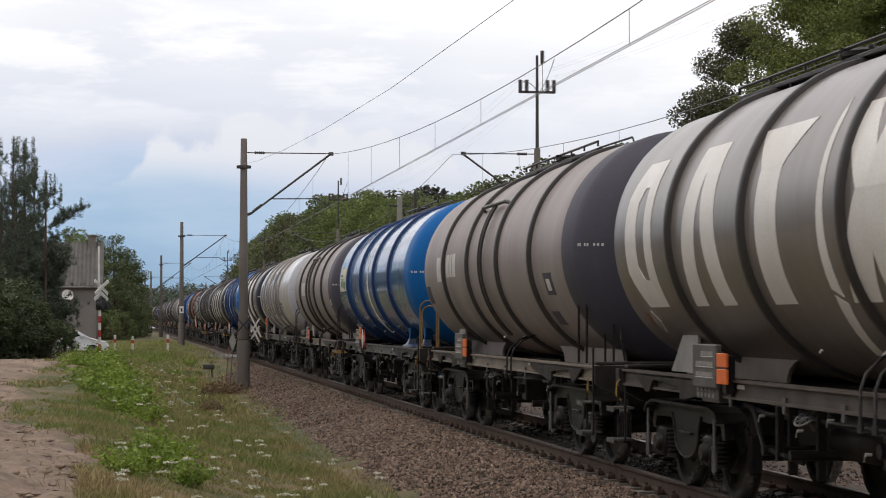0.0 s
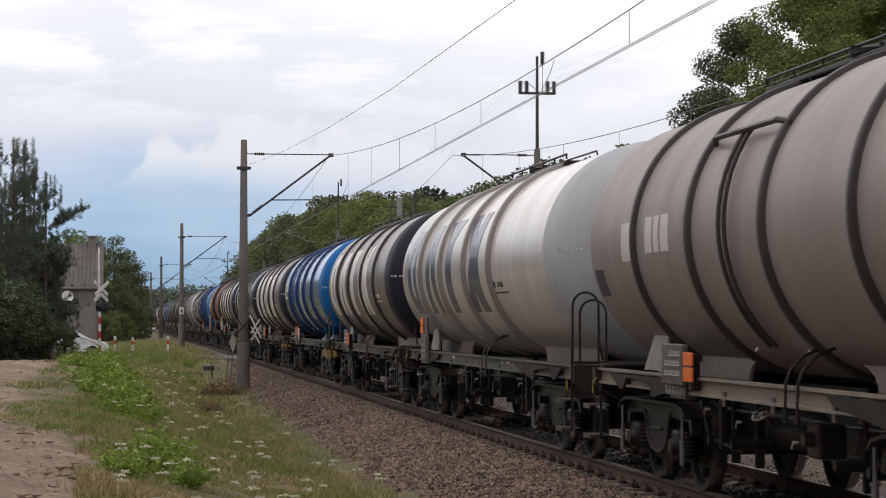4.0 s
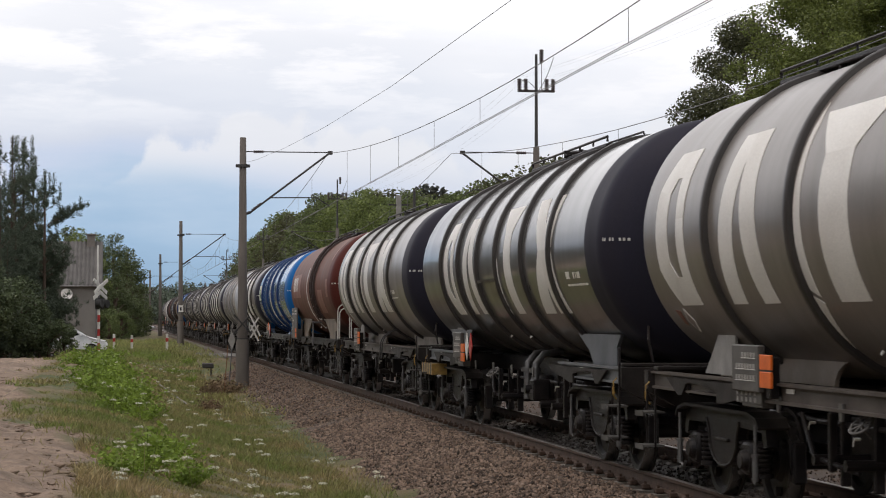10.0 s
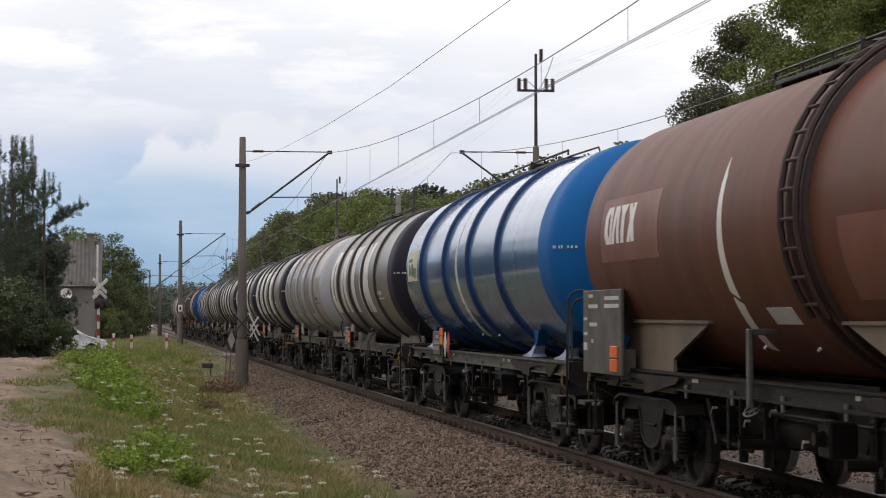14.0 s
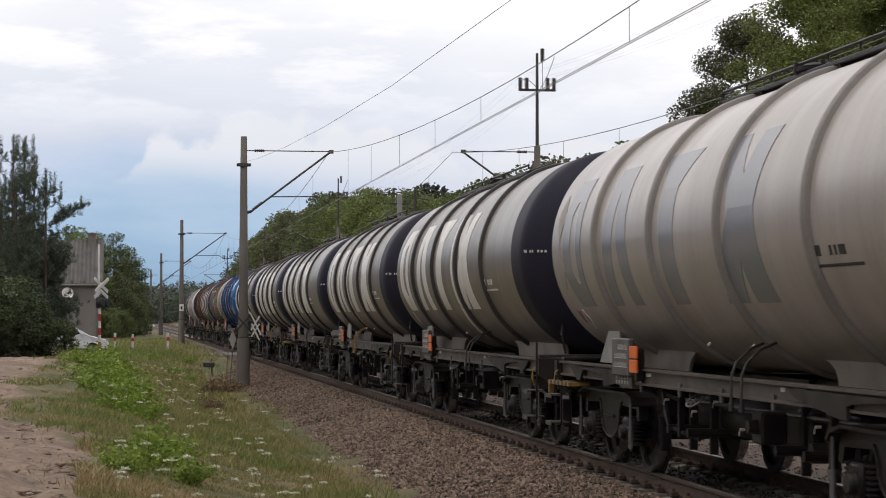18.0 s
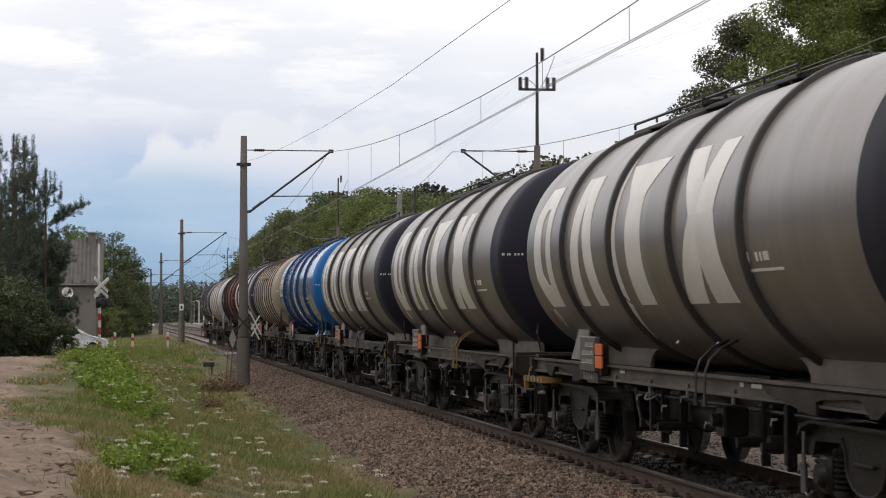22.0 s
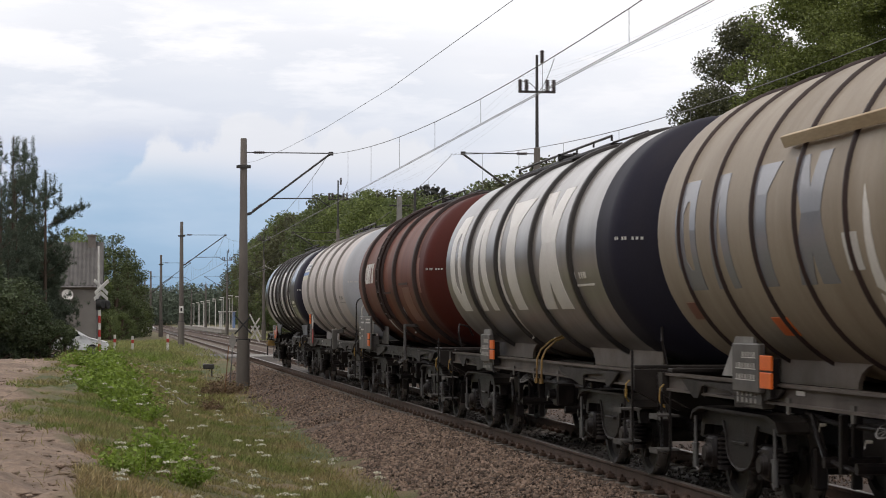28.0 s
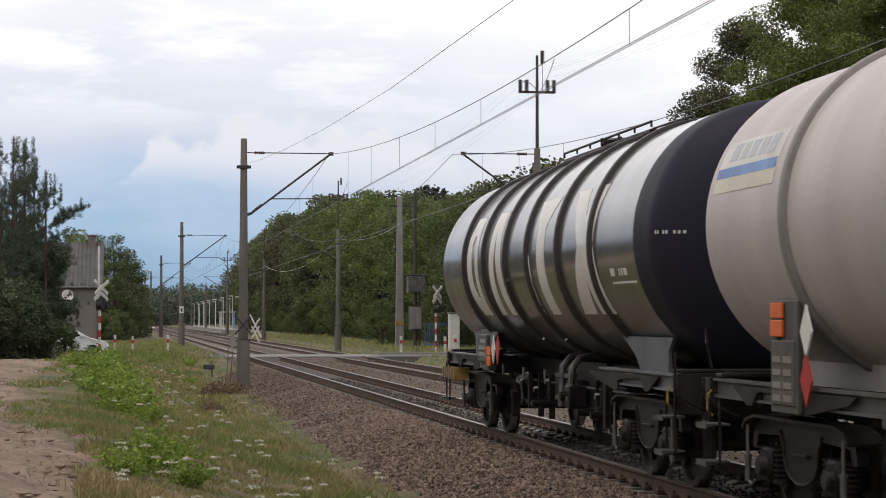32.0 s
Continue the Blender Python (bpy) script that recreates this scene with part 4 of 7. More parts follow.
    made("top_rail", lambda b: (b.tube([(-.32, y0, top + .08), (-.32, y0, top + .15), (-.32, y1, top + .15), (-.32, y1, top + .08)], .018, 6),
                                [b.ring((-.32, y0 + (y1 - y0) * i / 6, top + .08), (-.32, y0 + (y1 - y0) * i / 6, top + .15), .014, .014, 6) for i in range(1, 6)],
                                b.tube([(-.3, y0, top + .06), (-.3, y0 - 1.9, top + .045), (-.3, y0 - 2.0, top - .03)], .014, 6), b.tube([(.1, y0, top + .06), (.1, y0 - 1.9, top + .045), (.1, y0 - 2.0, top - .03)], .014, 6)), ["under"], w)
    def manhole(b):
        b.lathe([(-.1, .33), (.06, .33), (.08, .36), (.12, .36), (.15, .30), (.16, .05)], 24, "z")
        for i in range(6):
            a = i * math.pi / 3
            b.ring((.34 * math.cos(a), .34 * math.sin(a), .05), (.34 * math.cos(a), .34 * math.sin(a), .16), .03, .03, 6)
    part("manhole", stored("manhole", manhole, ["under"], True), w, pose(0, (y0 + y1) / 2, top))

    # underframe
    e = L / 2 - .62
    runs = [(-e, e)] if not spec.get("frameless") else [(-e, -piv + 1.5), (piv - 1.5, e)]
    for s, (f0, f1) in [(s, r) for s in (-1, 1) for r in runs]:
        made("sole_bar", lambda b: (b.prism([(1.14 * s, 1.05), (1.255 * s, 1.05), (1.255 * s, 1.075), (1.225 * s, 1.08), (1.225 * s, 1.205), (1.27 * s, 1.21), (1.27 * s, 1.235), (1.14 * s, 1.235)], f0, f1, "xz")), [spec.get("bar", "solebar")], w)
    made("centre_sill", lambda b: b.box(-.35, .35, -e, e, .92, 1.2, .02), ["under"], w)
    for s in (-1, 1):
        hs = made("headstock", lambda b: b.prism([(-1.30, 1.02), (-1.0, .86), (1.0, .86), (1.30, 1.02), (1.30, 1.24), (-1.30, 1.24)], -.08, .08, "xz"), ["frame"], w, pose(0, s * (e + .02), 0))
        def buffer(b):
            b.box(-.17, .17, -.02, .03, -.17, .17, .01)
            b.lathe([(0, .125), (.30, .115), (.31, .09), (.56, .085)], 20, "y")
            b.lathe([(.56, .20), (.575, .235), (.60, .24), (.62, .20), (.625, .04)], 24, "y")
        for x in (-.875, .875):
            part("buffer", stored("buffer", buffer, ["under"], True), hs, pose(x, s * .08, 1.04, 0, 0, 0 if s > 0 else 180))
        def hook(b):
            b.tube([(0, 0, 0), (0, .25, 0), (0, .38, -.06), (0, .36, -.2), (0, .28, -.38), (0, .2, -.5)], .045, 8)
            b.tube([(.3, 0, -.1), (.3, .2, -.2), (.28, .3, -.45), (.2, .35, -.6)], .03, 8)
        part("coupling", stored("hook", hook, ["under"], True), hs, pose(0, s * .06, 1.03, 0, 0, 0 if s > 0 else 180))
        # end deck and its hooped rail
        made("end_deck", lambda b: b.box(-1.25, 1.25, s * ((cf if s < 0 else c) + .25), s * (e - .08), 1.245, 1.285, .01), ["frame"], w)
    # saddles that carry the tank
    def saddle(b):
        b.prism([(-1.55, 1.2), (1.95, 1.2), (1.97, 1.26), (2.05, 1.34), (2.2, 1.40), (2.42, 1.44), (-1.5, 1.44)], -.02, .02)
    def high_saddle(b):
        # a wide plate from the tank's flank to the frame end, cut away towards the middle
        if spec.get("frameless"):
            b.prism([(-.75, 1.2), (.45, 1.2), (.75, 1.40), (1.35, 1.60), (-.95, 1.60), (-.75, 1.45)], -.02, .02)
            return
        b.prism([(-1.76, 1.0), (1.3, 1.0), (1.3, 1.37), (2.65, 1.74), (-.19, 1.76)], -.02, .02)
        b.prism([(-.3, 1.74), (2.7, 1.74), (2.7, 1.77), (-.3, 1.78)], -.05, .05)
    if spec.get("high"):
        for sy in (-1, 1):
            for sx in (-1, 1):
                made("saddle", high_saddle, [spec["high"]], w, pose(sx * (1.0 if spec.get("frameless") else 1.13), sy * piv, 0, 0, 0, 180 if sy > 0 else 0))
    def foot(b):
        # a waisted pedestal: square sections from the frame up to the tank
        rows_ = ((1.235, .60, .15, .20), (1.255, .58, .15, .20), (1.285, .34, .12, .10), (1.34, .20, .10, -.02), (1.40, .15, .09, -.14), (1.46, .15, .09, -.25), (1.53, .22, .12, -.36), (1.62, .34, .15, -.46))
        v = [(sx * dx * .75, lean + sy * dy * .55, z) for z, dy, dx, lean in rows_ for sx, sy in ((-1, -1), (1, -1), (1, 1), (-1, 1))]
        for k in range(len(rows_) - 1):
            f = [(4 * k + i, 4 * k + (i + 1) % 4, 4 * k + 4 + (i + 1) % 4, 4 * k + 4 + i) for i in range(4)]
            b.put(v if k == 0 else [], f if k == 0 else [tuple(j - len(b.v) for j in q) for q in f], 1 if k < 4 else 0)
        b.put([], [tuple(j - len(b.v) for j in (3, 2, 1, 0))], 1)
    for k in spec.get("feet", ()):
        for sx in (-1, 1):
            part("tank_foot", stored("tank_foot", foot, ["deepblue", "wornfoot"], True), w, pose(sx * .98, c - k * (c + cf) / 12.7, 0), "flared blue foot with a worn pale base")
    for sy in (-1, 1):
        for sx in (-1, 1) if not (spec.get("high") or spec.get("feet")) and spec.get("saddles", True) else ():
            part("saddle", stored("saddle", saddle, [spec.get("saddle", "saddle")]) if not spec.get("saddle") else stored("saddle_" + spec["saddle"], saddle, [spec["saddle"]]),
                 w, pose(sx * .70, sy * (piv - .35), 0, 0, 0, 180 if sy > 0 else 0))
    def bolster(b):
        for k in (-.55, .55):
            b.prism([(-1.27, 1.19), (1.27, 1.19), (1.25, 1.03), (.6, .90), (-.6, .90), (-1.25, 1.03)], k - .015, k + .015, "xz")
        b.box(-1.26, 1.26, -.55, .55, 1.14, 1.17, .005)
    def gusset(b):
        b.prism([(2.0, 1.19), (1.85, 1.12), (.72, .99), (.55, .99), (.55, 1.10), (.42, 1.12), (-.42, 1.16), (-.55, 1.14), (-.7, 1.02), (-.85, 1.02), (-1.3, 1.19)], -.012, .012)
    for sy in (-1, 1):
        part("bolster", stored("bolster", bolster, ["under"]), w, pose(0, sy * piv, 0))
        for sx in (-1, 1):
            part("gusset", stored("gusset", gusset, ["frame"]), w, pose(sx * 1.268, sy * piv, 0, 0, 0, 0 if sy < 0 else 180))
    for k, wd in ((-2.9, .3), (-2.45, .12), (2.2, .22)):
        part("data_plate", stored("data_plate_%g" % wd, lambda b: b.box(-.004, .004, -wd / 2, wd / 2, -.02, .02, .001), ["palefilm"]), w, pose(-1.232 if not spec.get("frameless") else -1.275, k if not spec.get("frameless") else (piv + .3 + k * .1) * (1 if k > 0 else -1), 1.172))
    def hanger(b):
        b.prism([(-.05, 1.12), (.05, 1.12), (.03, .98), (-.03, .98)], -.01, .01)
    for k in (-2.2, -.6, .9, 2.5):
        part("hanger", stored("hanger", hanger, ["plate"]), w, pose(-1.24, k, 0))
    # notice box with the orange plate
    ub = spec.get("box", 2.78)
    bz = spec.get("boxup", 0)
    big = spec.get("bigbox", 0)
    so = spec.get("stack_shift", 0)
    if spec.get("stack"):
        bx = made("notice_box", lambda b: (b.box(-1.345, -1.30, c - 2.2 - so, c - 1.58 - so, 1.02 + bz * .1, 1.16 + bz, .012), b.box(-1.33, -1.28, c - 2.25 - so, c - 1.53 - so, 1.0, 1.50 + bz, .01)), ["plate"], w)
        ub = .72 + so
    elif spec.get("board"):
        u0_, u1_, z0_, z1_ = spec["board"]
        bx = made("notice_board", lambda b: (b.box(-1.40, -1.36, c - u1_, c - u0_, z0_, z1_, .01), b.box(-1.36, -1.2, c - u1_ + .1, c - u1_ + .2, 1.1, z0_ + .3, .01), b.box(-1.36, -1.2, c - u0_ - .2, c - u0_ - .1, 1.1, z0_ + .3, .01)), ["plate"], w)
        ub = u1_ - 1.32
    else:
        bx = made("notice_box", lambda b: (b.box(-1.345, -1.28, c - ub - .8 - big * .3, c - ub, 1.14, 1.56 + big, .012), b.box(-1.28, -1.16, c - ub - .7, c - ub - .1, 1.0, 1.3, .01)), ["plate"], w)
    for du, z, wd, tall in ((.35, 1.0, .22, .045), (.35, .86, .5, .05), (.4, .62, .42, .05), (.5, .4, .12, .05), (1.25, .96, .75, .05), (1.25, .86, .75, .05), (.06, .7, .2, .04), (.06, .5, .2, .04), (.06, .3, .2, .1)) if spec.get("board") else ():
        k_ = (z1_ - z0_) / 1.1
        made("notice_bar", lambda b: b.box(-1.407, -1.401, c - u0_ - (du + wd) * (u1_ - u0_) / 2.1, c - u0_ - du * (u1_ - u0_) / 2.1, z0_ + z * k_, z0_ + (z + tall) * k_, .002), ["palefilm"], bx)
    if not (spec.get("board") or spec.get("stack")):
        # rows of small upright bars between thin rules, on the box and on a panel of the sole bar below it
        rows_ = [(-1.352, ub + .30, 1.45, 5), (-1.352, ub + .12, 1.35, 7), (-1.352, ub + .12, 1.25, 7)]
        for x_, u_, z, n_ in rows_:
            made("notice_bar", lambda b: b.box(x_, x_ + .006, c - u_ - n_ * .085, c - u_, z + big * .6 - .012, z + big * .6 - .004, .001), ["palefilm"], bx)
            for i in range(n_):
                part("notice_bar", stored("notice_tick", lambda b: b.box(0, .006, -.052, 0, 0, .042, .001), ["staypaint"]), bx, pose(x_, c - u_ - .02 - i * .085, z + big * .6))
        panel = made("data_panel", lambda b: b.box(-1.292, -1.272, c - ub - .72, c - ub + .05, 1.03, 1.17, .006), ["plate"], w)
        for i in range(10):
            part("notice_bar", STORE["notice_tick"], panel, pose(-1.298, c - ub + .0 - (i % 5) * .13, 1.045 + (i // 5) * .06))
    for i in range(8) if spec.get("stack") else ():
        made("notice_bar", lambda b: b.box(-1.352, -1.346, c - 1.86 - so - (i % 2) * .28, c - 1.64 - so - (i % 2) * .28, 1.10 + (i // 2) * .11, 1.155 + (i // 2) * .11, .002), ["ringgrey"], bx)
    px = -.065 if spec.get("board") else 0
    made("hazard_plate", lambda b: (b.box(-1.36 + px, -1.335 + px, c - ub - 1.20, c - ub - .88, 1.19 + bz, 1.332 + bz, .008), b.box(-1.36 + px, -1.335 + px, c - ub - 1.20, c - ub - .88, 1.348 + bz, 1.48 + bz, .008), b.box(-1.33, -1.24, c - ub - 1.1, c - ub - .98, 1.1, 1.46 + bz, .01, 2),
                                  b.box(-1.352 + px, -1.337 + px, c - ub - 1.195, c - ub - .885, 1.33 + bz, 1.35 + bz, .001, 1)), ["orange", "ink", "under"], w, label="orange hazard plate with a dividing line")
    if spec.get("diamonds"):
        for i, k in enumerate(("letter", "red")):
            yy = c - ub - 1.42 - i * .36
            up = 0
            if spec.get("stack"):
                yy, up = c - 2.52, .36 - i * .40
            made("hazard_diamond", lambda b: b.prism([(yy - .15, 1.34 + up), (yy, 1.12 + up), (yy + .15, 1.34 + up), (yy, 1.56 + up)], -1.35, -1.335), [k], w, label="diamond hazard plate")
    # brake gear, pipes and hand wheel under the belly
    made("air_reservoir", lambda b: b.lathe([(-.62, .05), (-.60, .14), (-.52, .2), (.52, .2), (.60, .14), (.62, .05)], 20, "y", (-.45, .9, .74)), ["under"], w, smooth=True)
    made("brake_rigging", lambda b: (b.ring((-.4, -piv + 1.2, .55), (-.4, piv - 1.2, .6), .03, .03, 8), b.box(-.7, -.25, -1.6, -1.2, .5, .95, .03), b.ring((-.9, -2.2, .6), (-.3, -2.2, .6), .09, .09, 12),
                                     b.box(-.95, -.88, -2.9, -2.8, .45, 1.0, .01), b.box(-.95, -.88, 2.0, 2.08, .5, 1.0, .01), b.tube([(-.9, 2.9, .95), (-.95, 2.4, .6), (-.9, 1.9, .55), (-.8, 1.7, .5)], .025, 8),
                                     b.box(-.3, .3, -3.2, -2.6, .55, .92, .02)), ["under"], w)
    made("discharge_chest", lambda b: b.prism([(-.95, 1.2), (.95, 1.2), (.55, .5), (-.55, .5)], -.42, .42, "yz"), ["under"], w, pose(0, .2, 0))
    for yy in (-2.3, -1.5, 1.5, 2.3):
        if abs(yy) < piv - 1.7:
            made("brake_beam", lambda b: (b.ring((-1.0, 0, .58), (1.0, 0, .58), .05, .05, 10), b.box(-.75, -.66, -.03, .03, .35, 1.0, .01), b.box(.66, .75, -.03, .03, .35, 1.0, .01)), ["under"], w, pose(0, yy, 0))
    made("equipment_box", lambda b: (b.box(-.62, .1, -2.6, -1.75, .52, .95, .03), b.box(-.5, .3, 1.9, 2.9, .55, .93, .03), b.box(-.2, .2, -1.7, 1.8, .6, .92, .02)), ["under"], w)
    made("relay_valve", lambda b: (b.box(-1.05, -.8, -.16, .16, .62, .92, .02), b.ring((-1.05, 0, .78), (-1.14, 0, .78), .07, .06, 12)), ["under"], w, pose(0, -1.1, 0))
    # white bits added as highlights, bright specks in the dark underframe
    def cock(b):
        b.ring((-.02, 0, 0), (.1, 0, 0), .035, .03, 10)
        b.tube([(-.02, 0, 0), (-.03, .03, -.08), (-.02, .07, -.14)], .014, 6)
    for k, z in ((-2.7, .86), (.4, .95), (1.2, .82), (2.3, .9), (-.5, .72)):
        part("cock", stored("cock", cock, ["whitepaint"], True), w, pose(-1.02, k, z) @ Matrix.Scale(.42, 4), "small white bit added as a bright speck")
    made("train_pipe", lambda b: b.tube([(-.55, -e, 1.0), (-.55, -piv, .95), (-.7, -piv + 1.7, .88), (-.7, piv - 1.7, .88), (-.55, piv, .95), (-.55, e, 1.0)], .025, 8), ["under"], w)
    def wheel_(b):
        b.lathe([(-.015, .17), (-.005, .19), (.01, .19), (.015, .17), (.01, .155), (-.01, .155), (-.015, .17)], 24, "x", caps=False)
        for k in range(4):
            a = k * math.pi / 4
            b.ring((0, -.17 * math.cos(a), -.17 * math.sin(a)), (0, .17 * math.cos(a), .17 * math.sin(a)), .012, .012, 6)
        b.ring((0, 0, 0), (.25, 0, 0), .018, .018, 8)
    part("brake_wheel", stored("brake_wheel", wheel_, ["plate"], True), w, pose(-1.20, c - 5.77, .97, 0, 50, 20) @ Matrix.Scale(.6, 4))
    def pipes(b):
        b.tube([(-.92, .16, 1.57), (-1.10, .12, 1.50), (-1.25, .05, 1.38), (-1.31, .01, 1.26), (-1.32, 0, .98)], .014, 8)
        b.ring((-1.32, 0, 1.0), (-1.32, 0, .93), .028, .028, 8)
    pp = spec.get("pipeat", -1.5)
    for k in (pp, pp + .32) if spec.get("pipe", "darksteel") else ():
        part("drain_pipe", stored("pipe_" + spec.get("pipe", "darksteel"), pipes, [spec.get("pipe", "darksteel")], True), w, pose(0, k, 0))
    def lug(b):
        b.ring((-.72, 0, 1.38), (-.745, 0, 1.35), .015, .012, 10)
    for k in (-.9, .6):
        part("drain_lug", stored("lug", lug, ["letter"]), w, pose(-.28, k, .16))
    # front steps and the striped grab bar
    def stiles(b, post):
        b.tube([(0, -.17, post), (0, -.17, .46), (0, -.15, .43), (0, .15, .43), (0, .17, .46), (0, .17, 1.05)], .014, 6)
    def tread(b):
        b.prism([(-.135, -.03), (-.125, -.03), (-.125, .0), (.10, .0), (.10, .02), (-.125, .02), (-.135, .028)], -.17, .17, "xz")
    for s in (-1, 1):
        st = part("step", stored("step_%d" % s, lambda b: stiles(b, 1.46 if s < 0 else 1.05), ["under"], True), w, pose(-1.34, s * (e - .35) if s > 0 else -e, 0))
        for z in (.45, .80):
            part("tread", stored("tread", tread, ["treadplate"]), st, pose(0, 0, z))
    def grab(b, tall):
        n = 11
        ring_ = [(-.03, 1.045 - tall), (.24, 1.045 - tall), (.24, 1.045), (-.03, 1.045)]
        verts = [(x, -.75 + 1.25 * j / n, z) for j in range(n + 1) for x, z in ring_]
        for j in range(n):
            k0 = len(b.v)
            if j == 0:
                b.put(verts, [], 0)
                base_ = k0
            b.f += [tuple(base_ + 4 * (j + q) + (i + p) % 4 for q, p in ((0, 0), (0, 1), (1, 1), (1, 0))) for i in range(4)]
            b.s += [j % 2] * 4
        b.f += [tuple(base_ + i for i in (3, 2, 1, 0)), tuple(base_ + 4 * n + i for i in range(4))]
        b.s += [0, 0]
        b.prism([(.42, 1.03), (.52, 1.03), (.49, .86), (.45, .86)], -.03, .03)
    for s, tall in spec.get("stripe", ()):
        if tall:
            part("striped_grab_bar", stored("grab_%g" % tall, lambda b: grab(b, tall), ["yellow", "ink"]), w, pose(-1.34, s * (e - .35), -.06), "yellow and black striped bar")
    for x0_, h_ in spec.get("hoops", ((-c - .5, 2.15), (-c - .5 - spec.get("hooptie", .42), 2.05))):
        made("hooped_handrail", lambda b: b.tube([(-1.12 - .14 * k, x0_ + .12 * k, z) for k, z in [(1, 1.26), (1, h_ - .17)] + [(math.cos(q * math.pi / 10), h_ - .17 + .17 * math.sin(q * math.pi / 10)) for q in range(1, 10)] + [(-1, h_ - .17), (-1, 1.26)]], .015, 8),
             [spec.get("hoopmat", "under")], w)
    for sy in (-1, 1):
        yy = sy * (c if sy > 0 else cf)
        if sy > 0 and not spec.get("feet") and spec.get("stay", True):
            made("tank_stay", lambda b: b.prism([(yy - sy * 1.75, 1.24), (yy - sy * .70, 1.24), (yy - sy * .92, 1.42), (yy - sy * 1.2, 1.66), (yy - sy * 1.75, 1.66)], -1.0, -.97), ["staypaint"], w, label="pale triangular stay plate")
        made("release_handle", lambda b: (b.tube([(-1.3, sy * (e - .12), 1.12), (-1.34, sy * (e - .12), 1.08), (-1.34, sy * (e - .12), .93), (-1.3, sy * (e - .16), .88)], .010, 6), b.ring((-1.34, sy * (e - .12), 1.02), (-1.34, sy * (e - .12), .94), .015, .015, 8)), ["yellow"], w, label="yellow release handle")
    made("brake_hose", lambda b: b.tube([(-.9, -c - .5, 1.3), (-.95, -c - .5, 1.55), (-.9, -c - .3, 1.7), (-.7, -c - .1, 1.66), (-.6, -c + .05, 1.5)], .016, 8), ["under"], w)
    if spec.get("ladder") is not None:
        u = c - spec["ladder"]
        def stile(b):
            b.tube([(-(R + .10) * math.cos(a), 0, AXIS + (R + .10) * math.sin(a)) for a in [radians(v) for v in range(-35, 76, 10)]], .028, 6)
        lad = part("ladder_stile", stored("stile_" + ring_mat, stile, [ring_mat], True), w, pose(0, u - .2, 0))
        part("ladder_stile", STORE["stile_" + ring_mat], w, pose(0, u + .2, 0))
        for v in range(-30, 71, 9):
            a = radians(v)
            part("ladder_rung", stored("rung_" + ring_mat, lambda b: b.ring((0, 0, 0), (0, .4, 0), .016, .016, 6), [ring_mat], True), lad, pose(-(R + .10) * math.cos(a), 0, AXIS + (R + .10) * math.sin(a)))
    if spec.get("strap"):
        u = c - spec["strap"] * spec["ringscale"] * (L - 2.3)
        def arc(k, a0, a1, r):
            return [(-(R + r) * math.cos(radians(v)), k, AXIS + (R + r) * math.sin(radians(v))) for v in range(a0, a1, 6)]
        made("strap_bar", lambda b: b.tube([arc(1.15, 34, 42, .02)[0], arc(.95, 34, 42, .09)[0], arc(-.95, 34, 42, .09)[0], arc(-1.15, 34, 42, .02)[0]], .03, 8), [ring_mat], w, pose(0, u, 0))
        for k in (-.09, .09):
            made("strap_rod", lambda b: b.tube(arc(k, -48, 37, .06), .022, 8), [ring_mat], w, pose(0, u, 0))
    for u0, u1, h in spec.get("ledges", ()):
        made("ledge", lambda b: wrap(b, [((0, h - .02), (u1 - u0, h - .02), (u1 - u0, h + .02), (0, h + .02))], 0, .05), [ring_mat], w, pose(0, c - u0, 0))
    for u in spec.get("stands", ()):
        made("frame_stand", lambda b: (b.box(-1.40, -1.27, -.09, .09, 1.0, 1.52, .02), b.box(-1.27, -1.10, -.06, .06, 1.42, 1.52, .01)), ["plate"], w, pose(0, c - u, 0))
    for u in spec.get("valves", ()):
        made("discharge_pipe", lambda b: (b.tube([(-.55, .25, 1.32), (-.85, .12, 1.28), (-.98, 0, 1.15), (-1.0, 0, .62)], .05, 10), b.ring((-1.0, 0, .72), (-1.0, 0, .78), .085, .085, 12), b.ring((-1.0, 0, 1.02), (-1.0, 0, 1.08), .085, .085, 12)), ["galv"], w, pose(0, c - u, 0), "grey discharge pipe with flanges", True)
    for u in spec.get("props", ()):
        made("prop", lambda b: (b.box(-1.32, -1.27, -.04, .04, .98, 1.70, .01), b.box(-1.30, -1.0, -.03, .03, 1.64, 1.70, .01)), ["galv"], w, pose(0, c - u, 0), "pale upright prop")
    for y_, z_, half in spec.get("rear_hoops", ()):
        made("hooped_handrail", lambda b: b.tube([(-1.33 + half + half * k, c + y_, z) for k, z in [(-1, 1.2), (-1, z_ - .12)] + [(-math.cos(q * math.pi / 8), z_ - .12 + .12 * math.sin(q * math.pi / 8)) for q in range(1, 8)] + [(1, z_ - .12), (1, 1.2)]], .018, 8), ["palefilm"], w)
    if spec.get("plank"):
        made("plank", lambda b: b.box(-.05, .02, -1.65, 1.65, -.05, .05, .005), ["plank"], w, pose(-(R + .06) * math.cos(radians(24)), c - 5.6, AXIS + (R + .06) * math.sin(radians(24)), 0, -24, 0), "bare wooden plank")
    sets = bogie(w, -piv) + bogie(w, piv)
    return w, sets


def spec(shell, head, ringmat, rings, label, headlabel, **more):
    return dict(shell=shell, head=head, ringmat=ringmat, rings=rings, label=label, headlabel=headlabel, **more)


